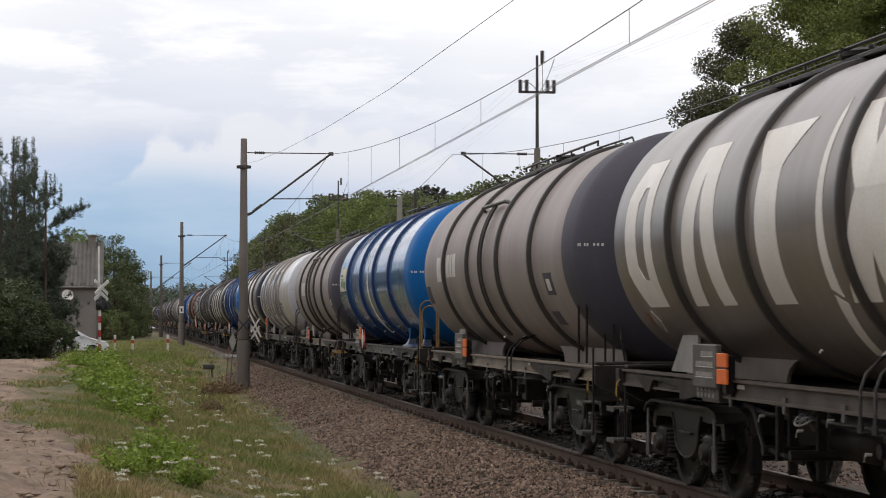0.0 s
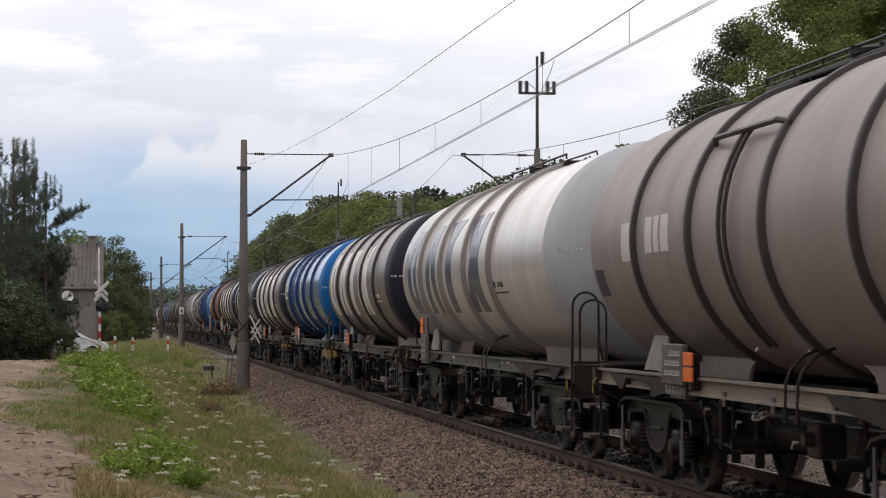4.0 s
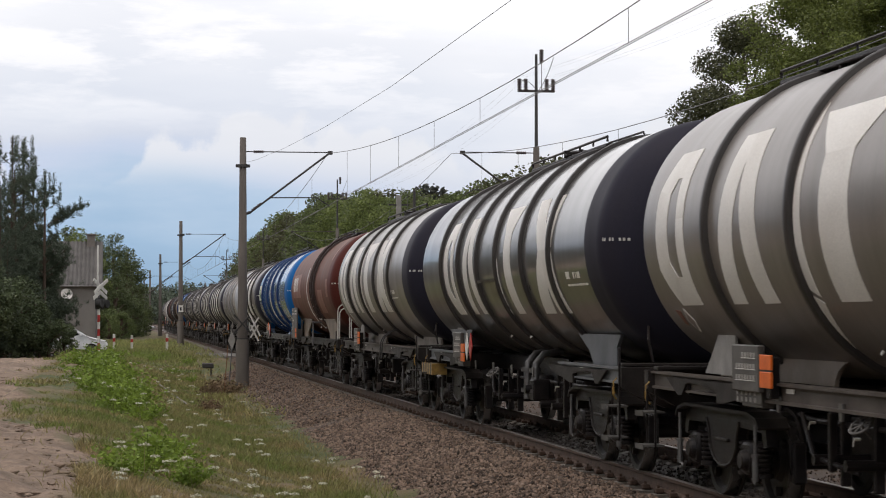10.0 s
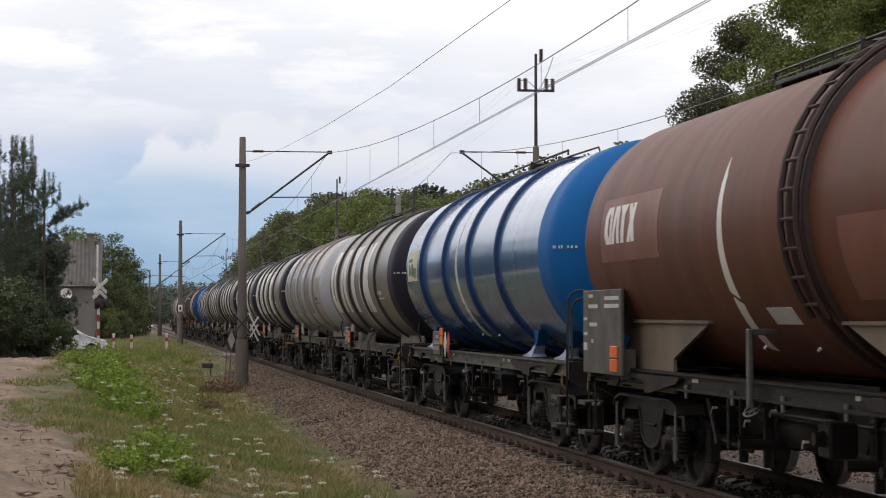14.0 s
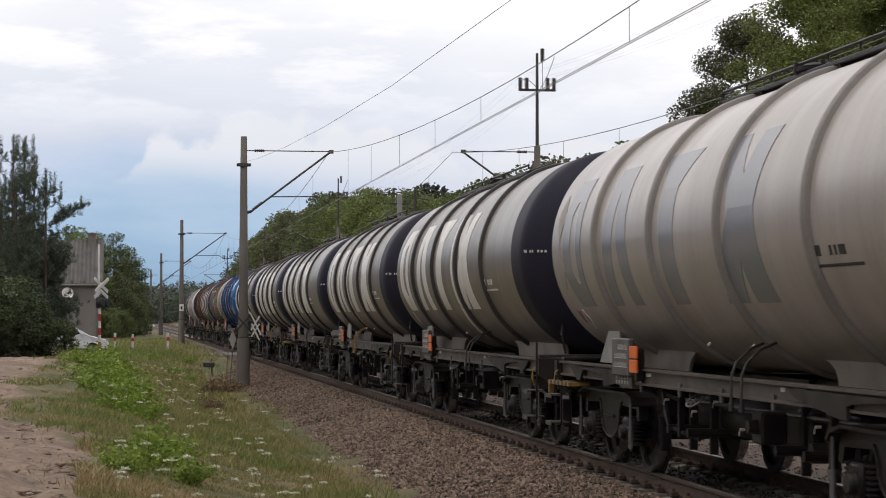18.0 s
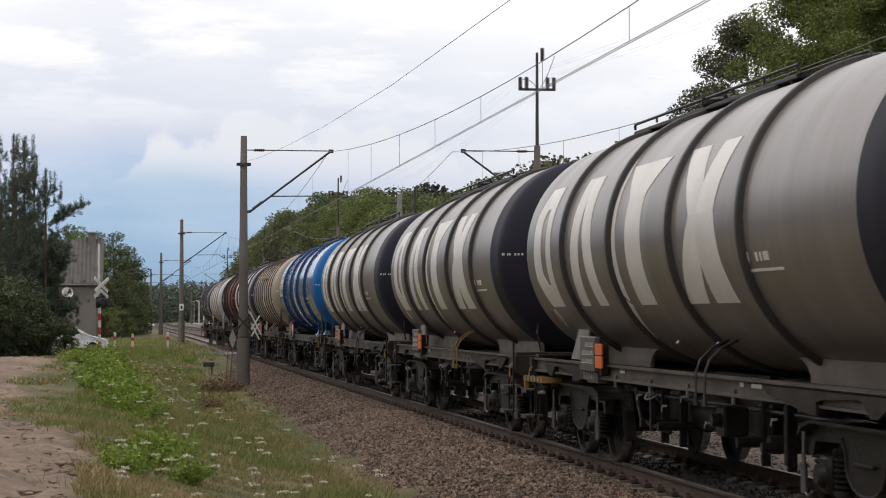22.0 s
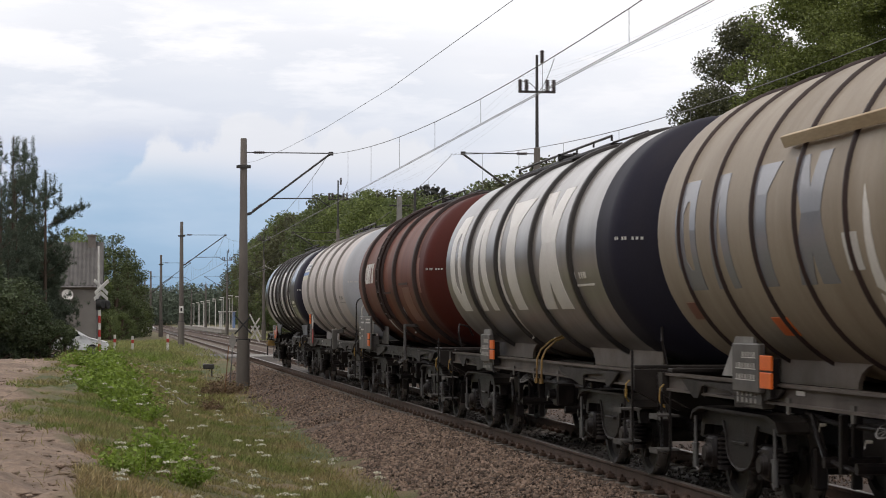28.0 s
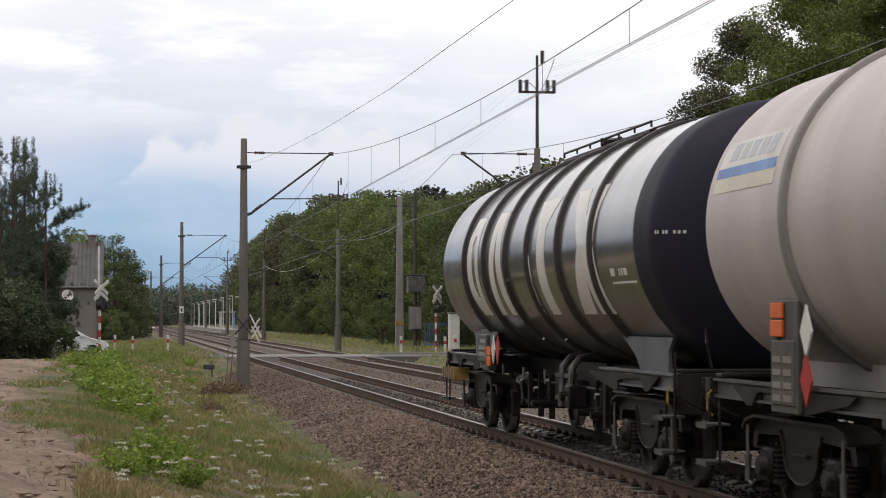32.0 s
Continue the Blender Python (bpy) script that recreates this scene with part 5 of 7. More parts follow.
FIVE = (2.3, 4.8, 7.4, 9.85)
M["paleshell"] = paint("pale warm grey tank paint", (.60, .55, .53), .5, (.44, .39, .36), .4, .05, spec=.25)
KINDS = {
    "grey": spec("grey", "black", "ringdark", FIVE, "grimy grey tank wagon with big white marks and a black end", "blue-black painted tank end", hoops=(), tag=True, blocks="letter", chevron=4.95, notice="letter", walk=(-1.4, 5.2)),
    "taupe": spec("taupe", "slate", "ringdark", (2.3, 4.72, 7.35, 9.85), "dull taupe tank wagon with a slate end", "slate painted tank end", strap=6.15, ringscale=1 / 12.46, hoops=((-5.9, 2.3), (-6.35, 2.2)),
                  films=(("palefilm", 1.45, .42, -.24, .18), ("palefilm", 2.5, .28, -.18, .20), ("palefilm", 2.86, .2, -.18, .20), ("palefilm", 3.14, .3, -.18, .20), ("slate", 10.55, .5, -.58, -.28), ("letter", 10.68, .22, -.52, -.36), ("slate", 10.2, .45, -1.04, -.82), ("slate", .05, .4, -.62, -.30)), saddle="taupe", bar="saddle", notice=None, pipe="under"),
    "blue": spec("blue", "deepblue", "ringblue", (2.1, 4.8, 7.2, 9.8), "glossy blue tank wagon on a dark frame", "bright blue tank end", bar="plate", feet=(.9, 9.9, 12.0), boxup=.14, chevron=6.0, notice="greyletter", diamonds=True, saddle="paleslate",
                 films=(("sticker", .25, 1.25, -.2, .38), ("green", .45, .10, -.10, .12), ("green", .60, .12, -.10, .06), ("green", .76, .05, -.10, .12), ("green", .86, .14, -.12, .12), ("green", 1.04, .10, -.12, .04), ("green", 1.18, .10, -.16, .04), ("green", 1.32, .10, -.12, .04), ("green", .36, .5, .16, .22)), hoopmat="ringdark", hooptie=.24, pipe=None),
    "white": spec("white", "paleslate", "lightgrey", (2.5, 4.9, 7.4, 9.7), "dirty white tank wagon with big navy marks", "pale grey tank end", bar="plate", blocks="navy", marks=((.7, 1.75), (2.9, 4.25), (5.05, 6.45), (7.3, 8.85)), chevron=None, notice="ink", ringsize=(.07, .07), stack=True, stack_shift=.15, boxup=.36, rhombs=(.12,)),
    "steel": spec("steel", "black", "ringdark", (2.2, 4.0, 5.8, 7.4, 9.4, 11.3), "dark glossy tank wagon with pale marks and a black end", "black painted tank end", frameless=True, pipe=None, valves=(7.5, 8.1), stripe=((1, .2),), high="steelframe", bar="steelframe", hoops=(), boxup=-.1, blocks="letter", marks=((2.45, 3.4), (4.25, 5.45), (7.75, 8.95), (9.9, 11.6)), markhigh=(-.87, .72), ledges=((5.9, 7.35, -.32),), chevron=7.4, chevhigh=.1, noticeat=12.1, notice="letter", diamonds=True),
    "brown": spec("brown", "maroon", "ringrust", (7.65, 8.0), "rusty red-brown tank wagon with a dark red end", "dark red tank end", bar="under", pipe=None, high="tansaddle", ladder=7.82, chevron=5.5, chevhigh=.62, notice=None, smallmark=(.95, 2.3, -.06, .36), props=(5.95,), board=(-.4, 1.5, 1.15, 2.12), box=.1,
                  films=(("brickfilm", .75, 2.55, -.26, .46), ("brickfilm", 8.7, 1.35, -.78, -.10), ("brickfilm", 11.05, .5, -.32, .16), ("brickfilm", 11.3, .3, .7, 1.3), ("palefilm", 6.2, .7, -1.02, -.84)), hoopmat="palefilm"),
    "faded": spec("faded", "paleslate", "ringgrey", (2.4, 4.95, 7.45, 10.0), "faded pale tank wagon with ghosted marks", "pale grey tank end", stripe=((1, .05),), tag=True, hoops=(), blocks="greyletter", marks=((.6, 1.6), (2.6, 3.95), (5.0, 6.3), (7.15, 8.75)), notice="ink", noticeat=10.0, rhombs=(.36, -.26)),
    "beige": spec("beige", "beige", "ringrust", (.78, 1.97, 3.18, 4.35, 5.57, 6.67, 7.8, 9.0, 10.2), "tan weathered tank wagon with faded grey marks", "tan tank end", blocks="greyletter", marks=((.62, 1.35), (1.75, 2.45), (3.05, 3.85), (4.15, 5.12)), markhigh=(-.62, .46), box=2.2,
                  chevron=5.95, chevhigh=.12, notice="palefilm", plank=True, ringsize=(.022, .03), pipe="ochre", bigbox=.02, films=(("palefilm", 5.42, .32, -.52, -.22), ("orange", 2.8, .45, -1.14, -.93), ("brickfilm", .35, .3, -.95, -.75))),
    "light": spec("lightgrey", "black", "ringdark", FIVE, "light grey tank wagon with white marks and a black end", "black painted tank end", hoops=(), blocks="letter", chevron=4.95, notice="letter", pipe="ochre", walk=(-1.4, 5.2)),
    "pale": spec("paleshell", "paleslate", "ringgrey", (2.3, 4.8, 7.3, 9.8), "plain pale grey tank wagon with grey rings", "pale blue-grey tank end", chevron=None, notice="ringgrey", diamonds=True, bar="plate", saddle="paleshell",
                 films=(("palefilm", .1, 1.8, .46, .80), ("skyblue", .1, 1.75, .42, .52), ("sticker", .1, 1.8, .28, .42), ("letter", 5.7, .20, -.02, 1.35), ("greyletter", .35, .22, .58, .76), ("greyletter", .68, .16, .58, .76), ("greyletter", .92, .2, .58, .76), ("greyletter", 1.2, .2, .58, .76), ("greyletter", 1.48, .2, .58, .76)), front=.62, stack=True, boxup=.46, stay=False, stands=(8.75,), hoops=((-6.75, 2.3),), noticeat=10.6),
    "russet": spec("russet", "maroon", "ringrust", (1.15, 4.45, 6.45, 9.35), "red-brown tank wagon with dark rings and a maroon end", "maroon tank end", bar="under", hoops=(), saddles=False, pipe=None, ladder=4.3, ringsize=(.075, .07), front=.55, ledges=((4.75, 5.8, -.34), (7.2, 8.5, -.2)), rear_hoops=((.42, 2.14, .13),), props=(6.8,), chevron=3.35, chevhigh=.75, notice=None, board=(-.3, 1.9, 1.12, 1.86), box=.1,
                   smallmark=(1.35, 2.7, -.10, .33), films=(("brickfilm", 7.3, 1.0, -1.0, -.27), ("brickfilm", 9.55, .3, -.4, .25), ("palefilm", 6.2, .35, -.86, -.66))),
}
# rear tank edge of each wagon, as the time in seconds at which it would reach the camera
AFTER = dict(marks=MARKS_A, chevron=6.85)
TRAIN = [("grey", 2.25, AFTER), ("taupe", 3.66), ("blue", 5.09, dict(hoopmat="ochre")), ("taupe", 6.38, dict(stripe=((-1, .06),))), ("white", 7.96), ("grey", 9.36, AFTER), ("blue", 10.79, dict(stripe=((-1, .2),))), ("grey", 12.22, dict(stripe=((-1, .09),), films=(("lightgrey", 10.2, 1.7, .45, .92),))), ("steel", 13.77), ("grey", 15.19, dict(shell="lightgrey", box=2.6)),
         ("brown", 16.58), ("blue", 18.08), ("grey", 19.49, AFTER), ("faded", 20.90), ("grey", 22.35, AFTER), ("grey", 23.72, dict(box=2.05, pipeat=.5, pipe="ochre")), ("grey", 25.22, dict(stripe=((1, .07),))), ("grey", 26.60, dict(box=2.4, pipe="ochre")), ("grey", 28.03), ("blue", 29.48),
         ("beige", 30.85), ("light", 32.20), ("russet", 33.454), ("pale", 34.92), ("steel", 36.47)]


def gone(t):
    """Metres run since the start."""
    return SPEED * (t + GAIN * t * t)


train = []
last_u = 0.84
for kind, u, *own in TRAIN:
    one = dict(KINDS[kind], **(own[0] if own else {}))
    one["L"] = SPEED * (u - last_u)
    w, sets = wagon(one)
    middle = SPEED * u - 0.84 - (one["L"] / 2 - 1.15)
    train.append((w, sets, middle))
    last_u = u


def motions():
    """The train rolls towards and past the camera; every wheel set turns with the way run."""
    for w, sets, middle in train:
        walk(w, [(t, pose(TRACK_1, middle - gone(t), 0)) for t in range(0, 33)])
        for k, ws in enumerate(sets):
            e = -0.9 if k % 2 == 0 else 0.9
            walk(ws, [(i / 30, Matrix.Translation((0, e, TURN_OUT)) @ Matrix.Rotation(gone(i / 30) / TURN_OUT + 0.7 * k, 4, "X")) for i in range(0, 961)])


# ---------------------------------------------------------------- masts and wires


def mast(x, y, z0, top, label):
    """A tapered spun-concrete mast on a wider footing, with clamps."""
    w = root("catenary_mast", pose(x, y, z0), label, "mast", "concrete masts along the line")
    h = top - z0
    made("shaft", lambda b: b.lathe([(0, .175), (1.72, .168), (h - .02, .105), (h, .09)], 20, "z"), ["concrete"], w, smooth=True)
    made("footing", lambda b: b.lathe([(-.5, .225), (1.62, .215), (1.70, .20), (1.72, .17)], 20, "z"), ["concrete"], w, smooth=True)
    for k in (1.70, h - .95):
        made("clamp", lambda b: (b.lathe([(k - .05, .15), (k - .05, .185), (k + .05, .185), (k + .05, .15)], 16, "z"), b.box(-.24, -.14, -.05, .05, k - .05, k + .05, .01), b.box(.14, .24, -.05, .05, k - .05, k + .05, .01)), ["darksteel"], w)
    return w


def insulator(b, p0, p1, n=5, r=.055, slot=0):
    """One ribbed porcelain body between two points."""
    p0, p1 = Vector(p0), Vector(p1)
    d = p1 - p0
    u = d.orthogonal().normalized()
    w = d.normalized().cross(u)
    prof = [(0, r * .4)]
    for i in range(n):
        prof += [((i + .1) / n, r * .5), ((i + .2) / n, r), ((i + .55) / n, r * .9), ((i + .9) / n, r * .5)]
    prof.append((1, r * .3))
    seg = 10
    verts = [p0 + d * t + q * (math.cos(a) * u + math.sin(a) * w) for t, q in prof for a in (2 * math.pi * k / seg for k in range(seg))]
    faces = [(j * seg + k, j * seg + (k + 1) % seg, (j + 1) * seg + (k + 1) % seg, (j + 1) * seg + k) for j in range(len(prof) - 1) for k in range(seg)]
    b.put(verts, faces + [tuple(reversed(range(seg))), tuple(range((len(prof) - 1) * seg, len(prof) * seg))], slot)


def cantilever(w, reach, tip, low, s):
    """Bracket arm: a sloping tube from the mast to the tip, a level tie, a registration arm to the contact wire. s: side of the mast."""
    made("bracket_tube", lambda b: (b.tube([(s * .2, 0, low), (s * reach, 0, tip)], .034, 8), b.ring((s * .12, 0, low), (s * .25, 0, low + .04), .05, .05, 10), b.box(s * reach - .06, s * reach + .1, -.05, .05, tip - .05, tip + .07, .01)), ["darksteel"], w)
    made("tie_rod", lambda b: b.tube([(s * .1, 0, tip + .02), (s * reach, 0, tip + .02)], .018, 6), ["darksteel"], w)
    made("registration_arm", lambda b: b.tube([(s * reach * .32, 0, low + (tip - low) * .26), (s * reach * .85, 0, low + (tip - low) * .27), (s * reach, 0, low + (tip - low) * .13)], .02, 6), ["darksteel"], w)
    made("arm_insulator", lambda b: (insulator(b, (s * .3, 0, low + .1), (s * .62, 0, low + .1 + (tip - low) * .12)), insulator(b, (s * .35, 0, tip + .02), (s * .7, 0, tip + .02))), ["porcelain"], w, smooth=True)


def power_head(w, base, top):
    """Steel post on the mast with a crossarm of upright insulators."""
    made("steel_post", lambda b: b.ring((0, 0, base - .3), (0, 0, top), .06, .045, 12), ["darksteel"], w)
    arm = top - 1.25
    made("crossarm", lambda b: b.box(-.62, .62, -.04, .04, arm - .04, arm + .04, .008), ["darksteel"], w)
    for x, z in ((-.58, arm), (-.36, arm), (.36, arm), (.58, arm), (.18, top - .25)):
        made("line_insulator", lambda b: insulator(b, (x, 0, z - .03), (x, 0, z + .42), 8, .085), ["porcelain"], w, smooth=True)
    made("jumper", lambda b: (b.tube(sag((-.6, 0, top - .95), (0, 0, top - 1.2), -.15, 6), .012, 5), b.tube(sag((.6, 0, top - .1), (.1, 0, top - 1.2), .12, 6), .012, 5)), ["wire"], w)


LEFT, RIGHT = 4.05, 13.9
near_mast = mast(LEFT, 69.8, -.62, 7.82, "weathered concrete catenary mast beside the ballast")
cantilever(near_mast, TRACK_1 - LEFT + .05, 7.95, 5.9, 1)
for y, top in ((141.0, 8.3), (212, 8.2), (283, 8.2), (350, 8.2), (420, 8.2)):
    m2 = mast(LEFT, y, -.1, top, "concrete catenary mast beyond the level crossing")
    cantilever(m2, TRACK_1 - LEFT + .05, 7.5, 5.5, 1)
    if y == 141.0:
        made("number_plate", lambda b: b.box(-.14, .14, -.21, -.19, 2.3, 2.75, .008), ["whitepaint"], m2, label="white mast plate")
        made("plate_bars", lambda b: b.box(-.06, .06, -.216, -.211, 2.4, 2.62, .002), ["ink"], m2)
for y, top in ((69.2, 7.57), (134.5, 7.6), (205, 7.6), (276, 7.6), (345, 7.6), (415, 7.6)):
    m3 = mast(RIGHT, y, -.35, top, "concrete mast with a crossarm of insulators")
    cantilever(m3, RIGHT - TRACK_2 + .05 if y > 100 else 2.55, 7.35 + .35, 6.0, -1)
    if y < 300:
        power_head(m3, top + .35, top + 3.5)


def wire(name, pts, r, label, key="wire"):
    ob = made(name, lambda b: b.tube(pts, r, 5), [key])
    return tagged(ob, label, "wire", "overhead wires")


supports = (-2.0, 69.8, 141.0, 212.0, 283.0, 350.0, 420.0)
for track, tip, dip, ends in ((TRACK_1, 7.33, 1.30, supports), (TRACK_2, 7.33, 1.48, (-2.0, 69.2, 134.5, 205, 276, 345, 415))):
    for i in range(len(ends) - 1):
        a, b_ = ends[i], ends[i + 1]
        pts = sag((track, a, tip), (track, b_, tip), dip, 24)
        wire("messenger_wire", pts, .009, "sagging carrier wire over the track")
        for dx in (-.02, .03):
            wire("contact_wire", [(track + dx, a, CONTACT), (track + dx, b_, CONTACT)], .007, "taut contact wire over the track")
        if a < 200:
            for k in range(1, 12):
                t = k / 12
                z = tip - dip * 4 * t * (1 - t)
                ob = made("dropper", lambda b: b.tube([(track, a + (b_ - a) * t, CONTACT), (track, a + (b_ - a) * t, z)], .006, 4), ["wire"])
                tagged(ob, "thin dropper between carrier and contact wire", "wire", "droppers of the overhead line")
wire("feeder_wire", [(LEFT - .18, y, z) for y, z in ((69.8, 6.92), (60, 6.34), (50, 5.86), (40, 5.46), (30, 5.15), (20, 4.98), (8, 4.93), (-6, 4.98))], .0039, "slack earth wire from the mast")
for dx in (-.58, -.33, .33, .58):
    for a, b_ in ((-2, 69.2), (69.2, 134.5), (134.5, 205), (205, 276)):
        wire("power_line", sag((RIGHT + dx, a, 9.95), (RIGHT + dx, b_, 9.95), 1.1, 16), .0018, "thin power line on the insulators")
wire("low_line", sag((13.9, 134.5, 7.0), (19.0, 142, 8.4), .5, 12), .012, "slack cable between the poles", "palefilm")
wire("low_line", sag((13.9, 134.5, 7.0), (14, 205, 7.0), 1.2, 16), .012, "slack cable between the poles", "palefilm")

# ---------------------------------------------------------------- level crossing
made_road = made("road", lambda b: (b.box(-60, TRACK_1 - 1.75, ROAD_0, ROAD_1, -.3, -.01, .02), b.box(TRACK_2 + 1.75, 90, ROAD_0, ROAD_1, -.3, -.01, .02)), ["asphalt"])
tagged(made_road, "worn grey asphalt lane over the line", "road", kind="structure")
crossing = root("crossing_deck", pose(0, 0, 0), "grey concrete crossing slabs between the rails", "crossing", kind="structure")
for x0, x1 in ((TRACK_1 - 1.72, TRACK_1 - .80), (TRACK_1 - .66, TRACK_1 + .66), (TRACK_1 + .80, TRACK_2 - .80), (TRACK_2 - .66, TRACK_2 + .66), (TRACK_2 + .80, TRACK_2 + 1.72)):
    for k in range(5):
        y = ROAD_0 + k * (ROAD_1 - ROAD_0) / 5
        made("slab", lambda b: b.box(x0, x1, y + .01, y + (ROAD_1 - ROAD_0) / 5 - .01, -.17, -.004, .015), ["panel"], crossing)
kerb = made("kerb", lambda b: (b.box(2.9, 5.1, ROAD_0 - .32, ROAD_0 - .04, -.35, -.02, .02), b.box(13.2, 24, ROAD_1 + .04, ROAD_1 + .3, -.3, .06, .02)), ["panel"])
tagged(kerb, "pale concrete edging of the crossing", "kerb", kind="structure")


def crossbuck(w, z, s, double, key="palefilm"):
    """Warning cross of two boards, and a half cross below where there are two tracks."""
    for a in (-28, 28):
        made("cross_board", lambda b: (b.box(-.62, .62, -.02, .02, -.08, .08, .004)), [key], w, pose(0, -.07 if a > 0 else -.11, z, 0, a, 0) @ Matrix.Scale(s, 4))
    if double:
        for a, x in ((28, -.27), (-28, .27)):
            made("cross_board", lambda b: b.box(-.32, .32, -.02, .02, -.08, .08, .004), [key], w, pose(x * s, -.07, z - .40 * s, 0, -a, 0) @ Matrix.Scale(s, 4))


def crossing_signal(x, y, h, zc, label, lamps=True, zl=2.5):
    w = root("crossing_signal", pose(x, y, -.03, 0, 0, 58), label, "crossing signal", "warning signals of the crossing")
    n = 7
    for i in range(n):
        made("post_band", lambda b: b.ring((0, 0, i * 2.3 / n), (0, 0, (i + 1) * 2.3 / n), .065, .065, 12), ["red" if i % 2 else "whitepaint"], w)
    made("post_top", lambda b: b.ring((0, 0, 2.3), (0, 0, h), .055, .05, 12), ["galv"], w)
    crossbuck(w, zc, 1.05, True)
    if lamps:
        made("lamp_board", lambda b: b.box(-.36, .36, -.06, -.01, zl - .26, zl + .26, .03), ["ink"], w)
        for s in (-.24, .24):
            made("lamp_hood", lambda b: (b.lathe([(-.34, .18), (-.32, .2), (-.06, .2), (-.06, .14)], 18, "y", (s, 0, zl))), ["ink"], w, smooth=True)
    return w


sig = crossing_signal(-.95, 99.6, 3.5, 3.32, "red and white crossing signal with a white cross and dark lamps")
made("tall_rod", lambda b: b.ring((.05, .1, 2.3), (.05, .1, 5.25), .05, .045, 10), ["whitepaint"], sig, label="tall white rod")
crossing_signal(16.9, 112.0, 3.7, 3.3, "striped crossing signal seen past the second track", True, 2.4)


def marker_post(x, y, h, label):
    w = root("marker_post", pose(x, y, land(np.array(x), np.array(y)) - .02), label, "post", "low marker posts by the crossing")
    made("post", lambda b: b.box(-.07, .07, -.07, .07, 0, h, .02), ["whitepaint"], w)
    made("red_band", lambda b: b.box(-.074, .074, -.074, .074, h * .55, h * .76, .004), ["red"], w)


for x, y, h in ((2.6, 116, .98), (.7, 118, .88), (-.28, 118, .95), (15.4, 115, .9), (17.4, 112, .9), (18.6, 116, 1.0)):
    marker_post(x, y, h, "white roadside post with a red band")

# cross boards strapped to the near mast, a small diamond sign and a rod
sign_at = pose(.36, -.35, 2.1)
for a, z, hl in ((64, .2, .42), (-58, .22, .27), (64, -.08, .3), (-58, -.02, .25)):
    made("cross_board", lambda b: (b.box(-hl, hl, -.015, .015, -.026, .026, .004),), ["palefilm"], near_mast, sign_at @ pose(.02, -.03 if a > 0 else .03, z - .1, 0, a, 0))
for a, z in ((48, .0), (-48, .0)):
    made("strap", lambda b: b.box(-.42, .42, -.012, .012, -.025, .025, .004), ["ink"], near_mast, sign_at @ pose(-.38, -.02 if a > 0 else .03, z + .12, 0, a, 0))
dia = root("diamond_sign", pose(3.72, 70.2, 1.05), "small grey diamond plate beside the mast", "sign")
made("plate", lambda b: b.prism([(0, -.32), (.13, 0), (0, .32), (-.13, 0)], -.01, .01, "xz"), ["staypaint"], dia)
made("stem", lambda b: b.ring((0, .04, -.3), (-.1, .04, -1.75), .02, .02, 8), ["galv"], dia)
rod = root("leaning_rod", pose(3.28, 66.5, -.62), "thin rusty rod leaning in the ditch", "rod")
made("rod", lambda b: b.tube([(0, 0, 0), (.08, 0, 1.0), (.12, 0, 1.55)], .014, 6), ["rust"], rod)
cab = root("track_box", pose(3.5, 84, -.5), "low dark cable box by the ballast", "cable box")
made("box", lambda b: b.box(-.22, .22, -.3, .3, .3, .5, .03), ["darksteel"], cab)
made("leg", lambda b: (b.box(.1, .16, -.05, .05, 0, .32, .01),), ["concrete"], cab)
pale_pipe = made("pale_pipe", lambda b: b.tube([(x, y, float(land(np.array(x), np.array(y))) + .05) for x, y in ((1.0, 75), (1.17, 73), (1.3, 67), (1.52, 60), (1.75, 54))], .022, 6), ["panel"])
tagged(pale_pipe, "pale pipe half hidden in the ditch grass", "pipe")

# poles and cabinets beyond the second track
pole = root("concrete_pole", pose(18.9, 142.0, -.1), "square concrete pole with a yellow band", "pole")
made("shaft", lambda b: b.prism([(-.28, 0), (.28, 0), (.16, 10.3), (-.16, 10.3)], -.16, .16, "xz"), ["panel"], pole)
made("yellow_band", lambda b: b.box(-.29, .29, -.19, .19, 1.45, 1.75, .01), ["yellow"], pole)
made("crossarm", lambda b: (b.box(-.7, .7, -.05, .05, 9.6, 9.72, .01), b.box(-.5, .5, -.05, .05, 6.6, 6.7, .01)), ["darksteel"], pole)
tp = root("transformer_pole", pose(19.7, 140.0, -.1), "steel pole with a grey transformer box and cabinets", "pole")
made("post", lambda b: (b.ring((0, 0, 0), (0, 0, 10.6), .13, .09, 12), b.ring((.3, 0, 0), (.3, 0, 5), .08, .08, 10)), ["darksteel"], tp)
made("transformer", lambda b: (b.box(-.55, .55, -.4, .4, 3.7, 4.85, .04), [b.box(-.5 + k * .2, -.42 + k * .2, -.5, -.4, 3.8, 4.7, .01) for k in range(6)]), ["galv"], tp)
made("platform", lambda b: b.box(-.9, .9, -.5, .5, 4.86, 4.94, .01), ["galv"], tp)
cabn = made("cabinet", lambda b: b.box(-.42, .42, -.25, .25, 1.2, 2.75, .03), ["plate"], tp)
made("door", lambda b: (b.box(-.38, .02 - .03, -.27, -.255, 1.25, 2.7, .01), b.box(.0, .38, -.27, -.255, 1.25, 2.7, .01)), ["panel"], cabn)
kiosk = root("switch_kiosk", pose(19.0, 119.0, -.1), "white sheet-metal switch kiosk by the crossing", "kiosk")
made("body", lambda b: b.box(-.3, .3, -.3, .3, 0, 2.2, .03), ["whitepaint"], kiosk)
made("roof", lambda b: b.box(-.36, .36, -.36, .36, 2.2, 2.28, .02), ["galv"], kiosk)
fence = root("mesh_fence", pose(19.9, 137.0, -.05), "blue-grey steel fence in front of the woods", "fence")
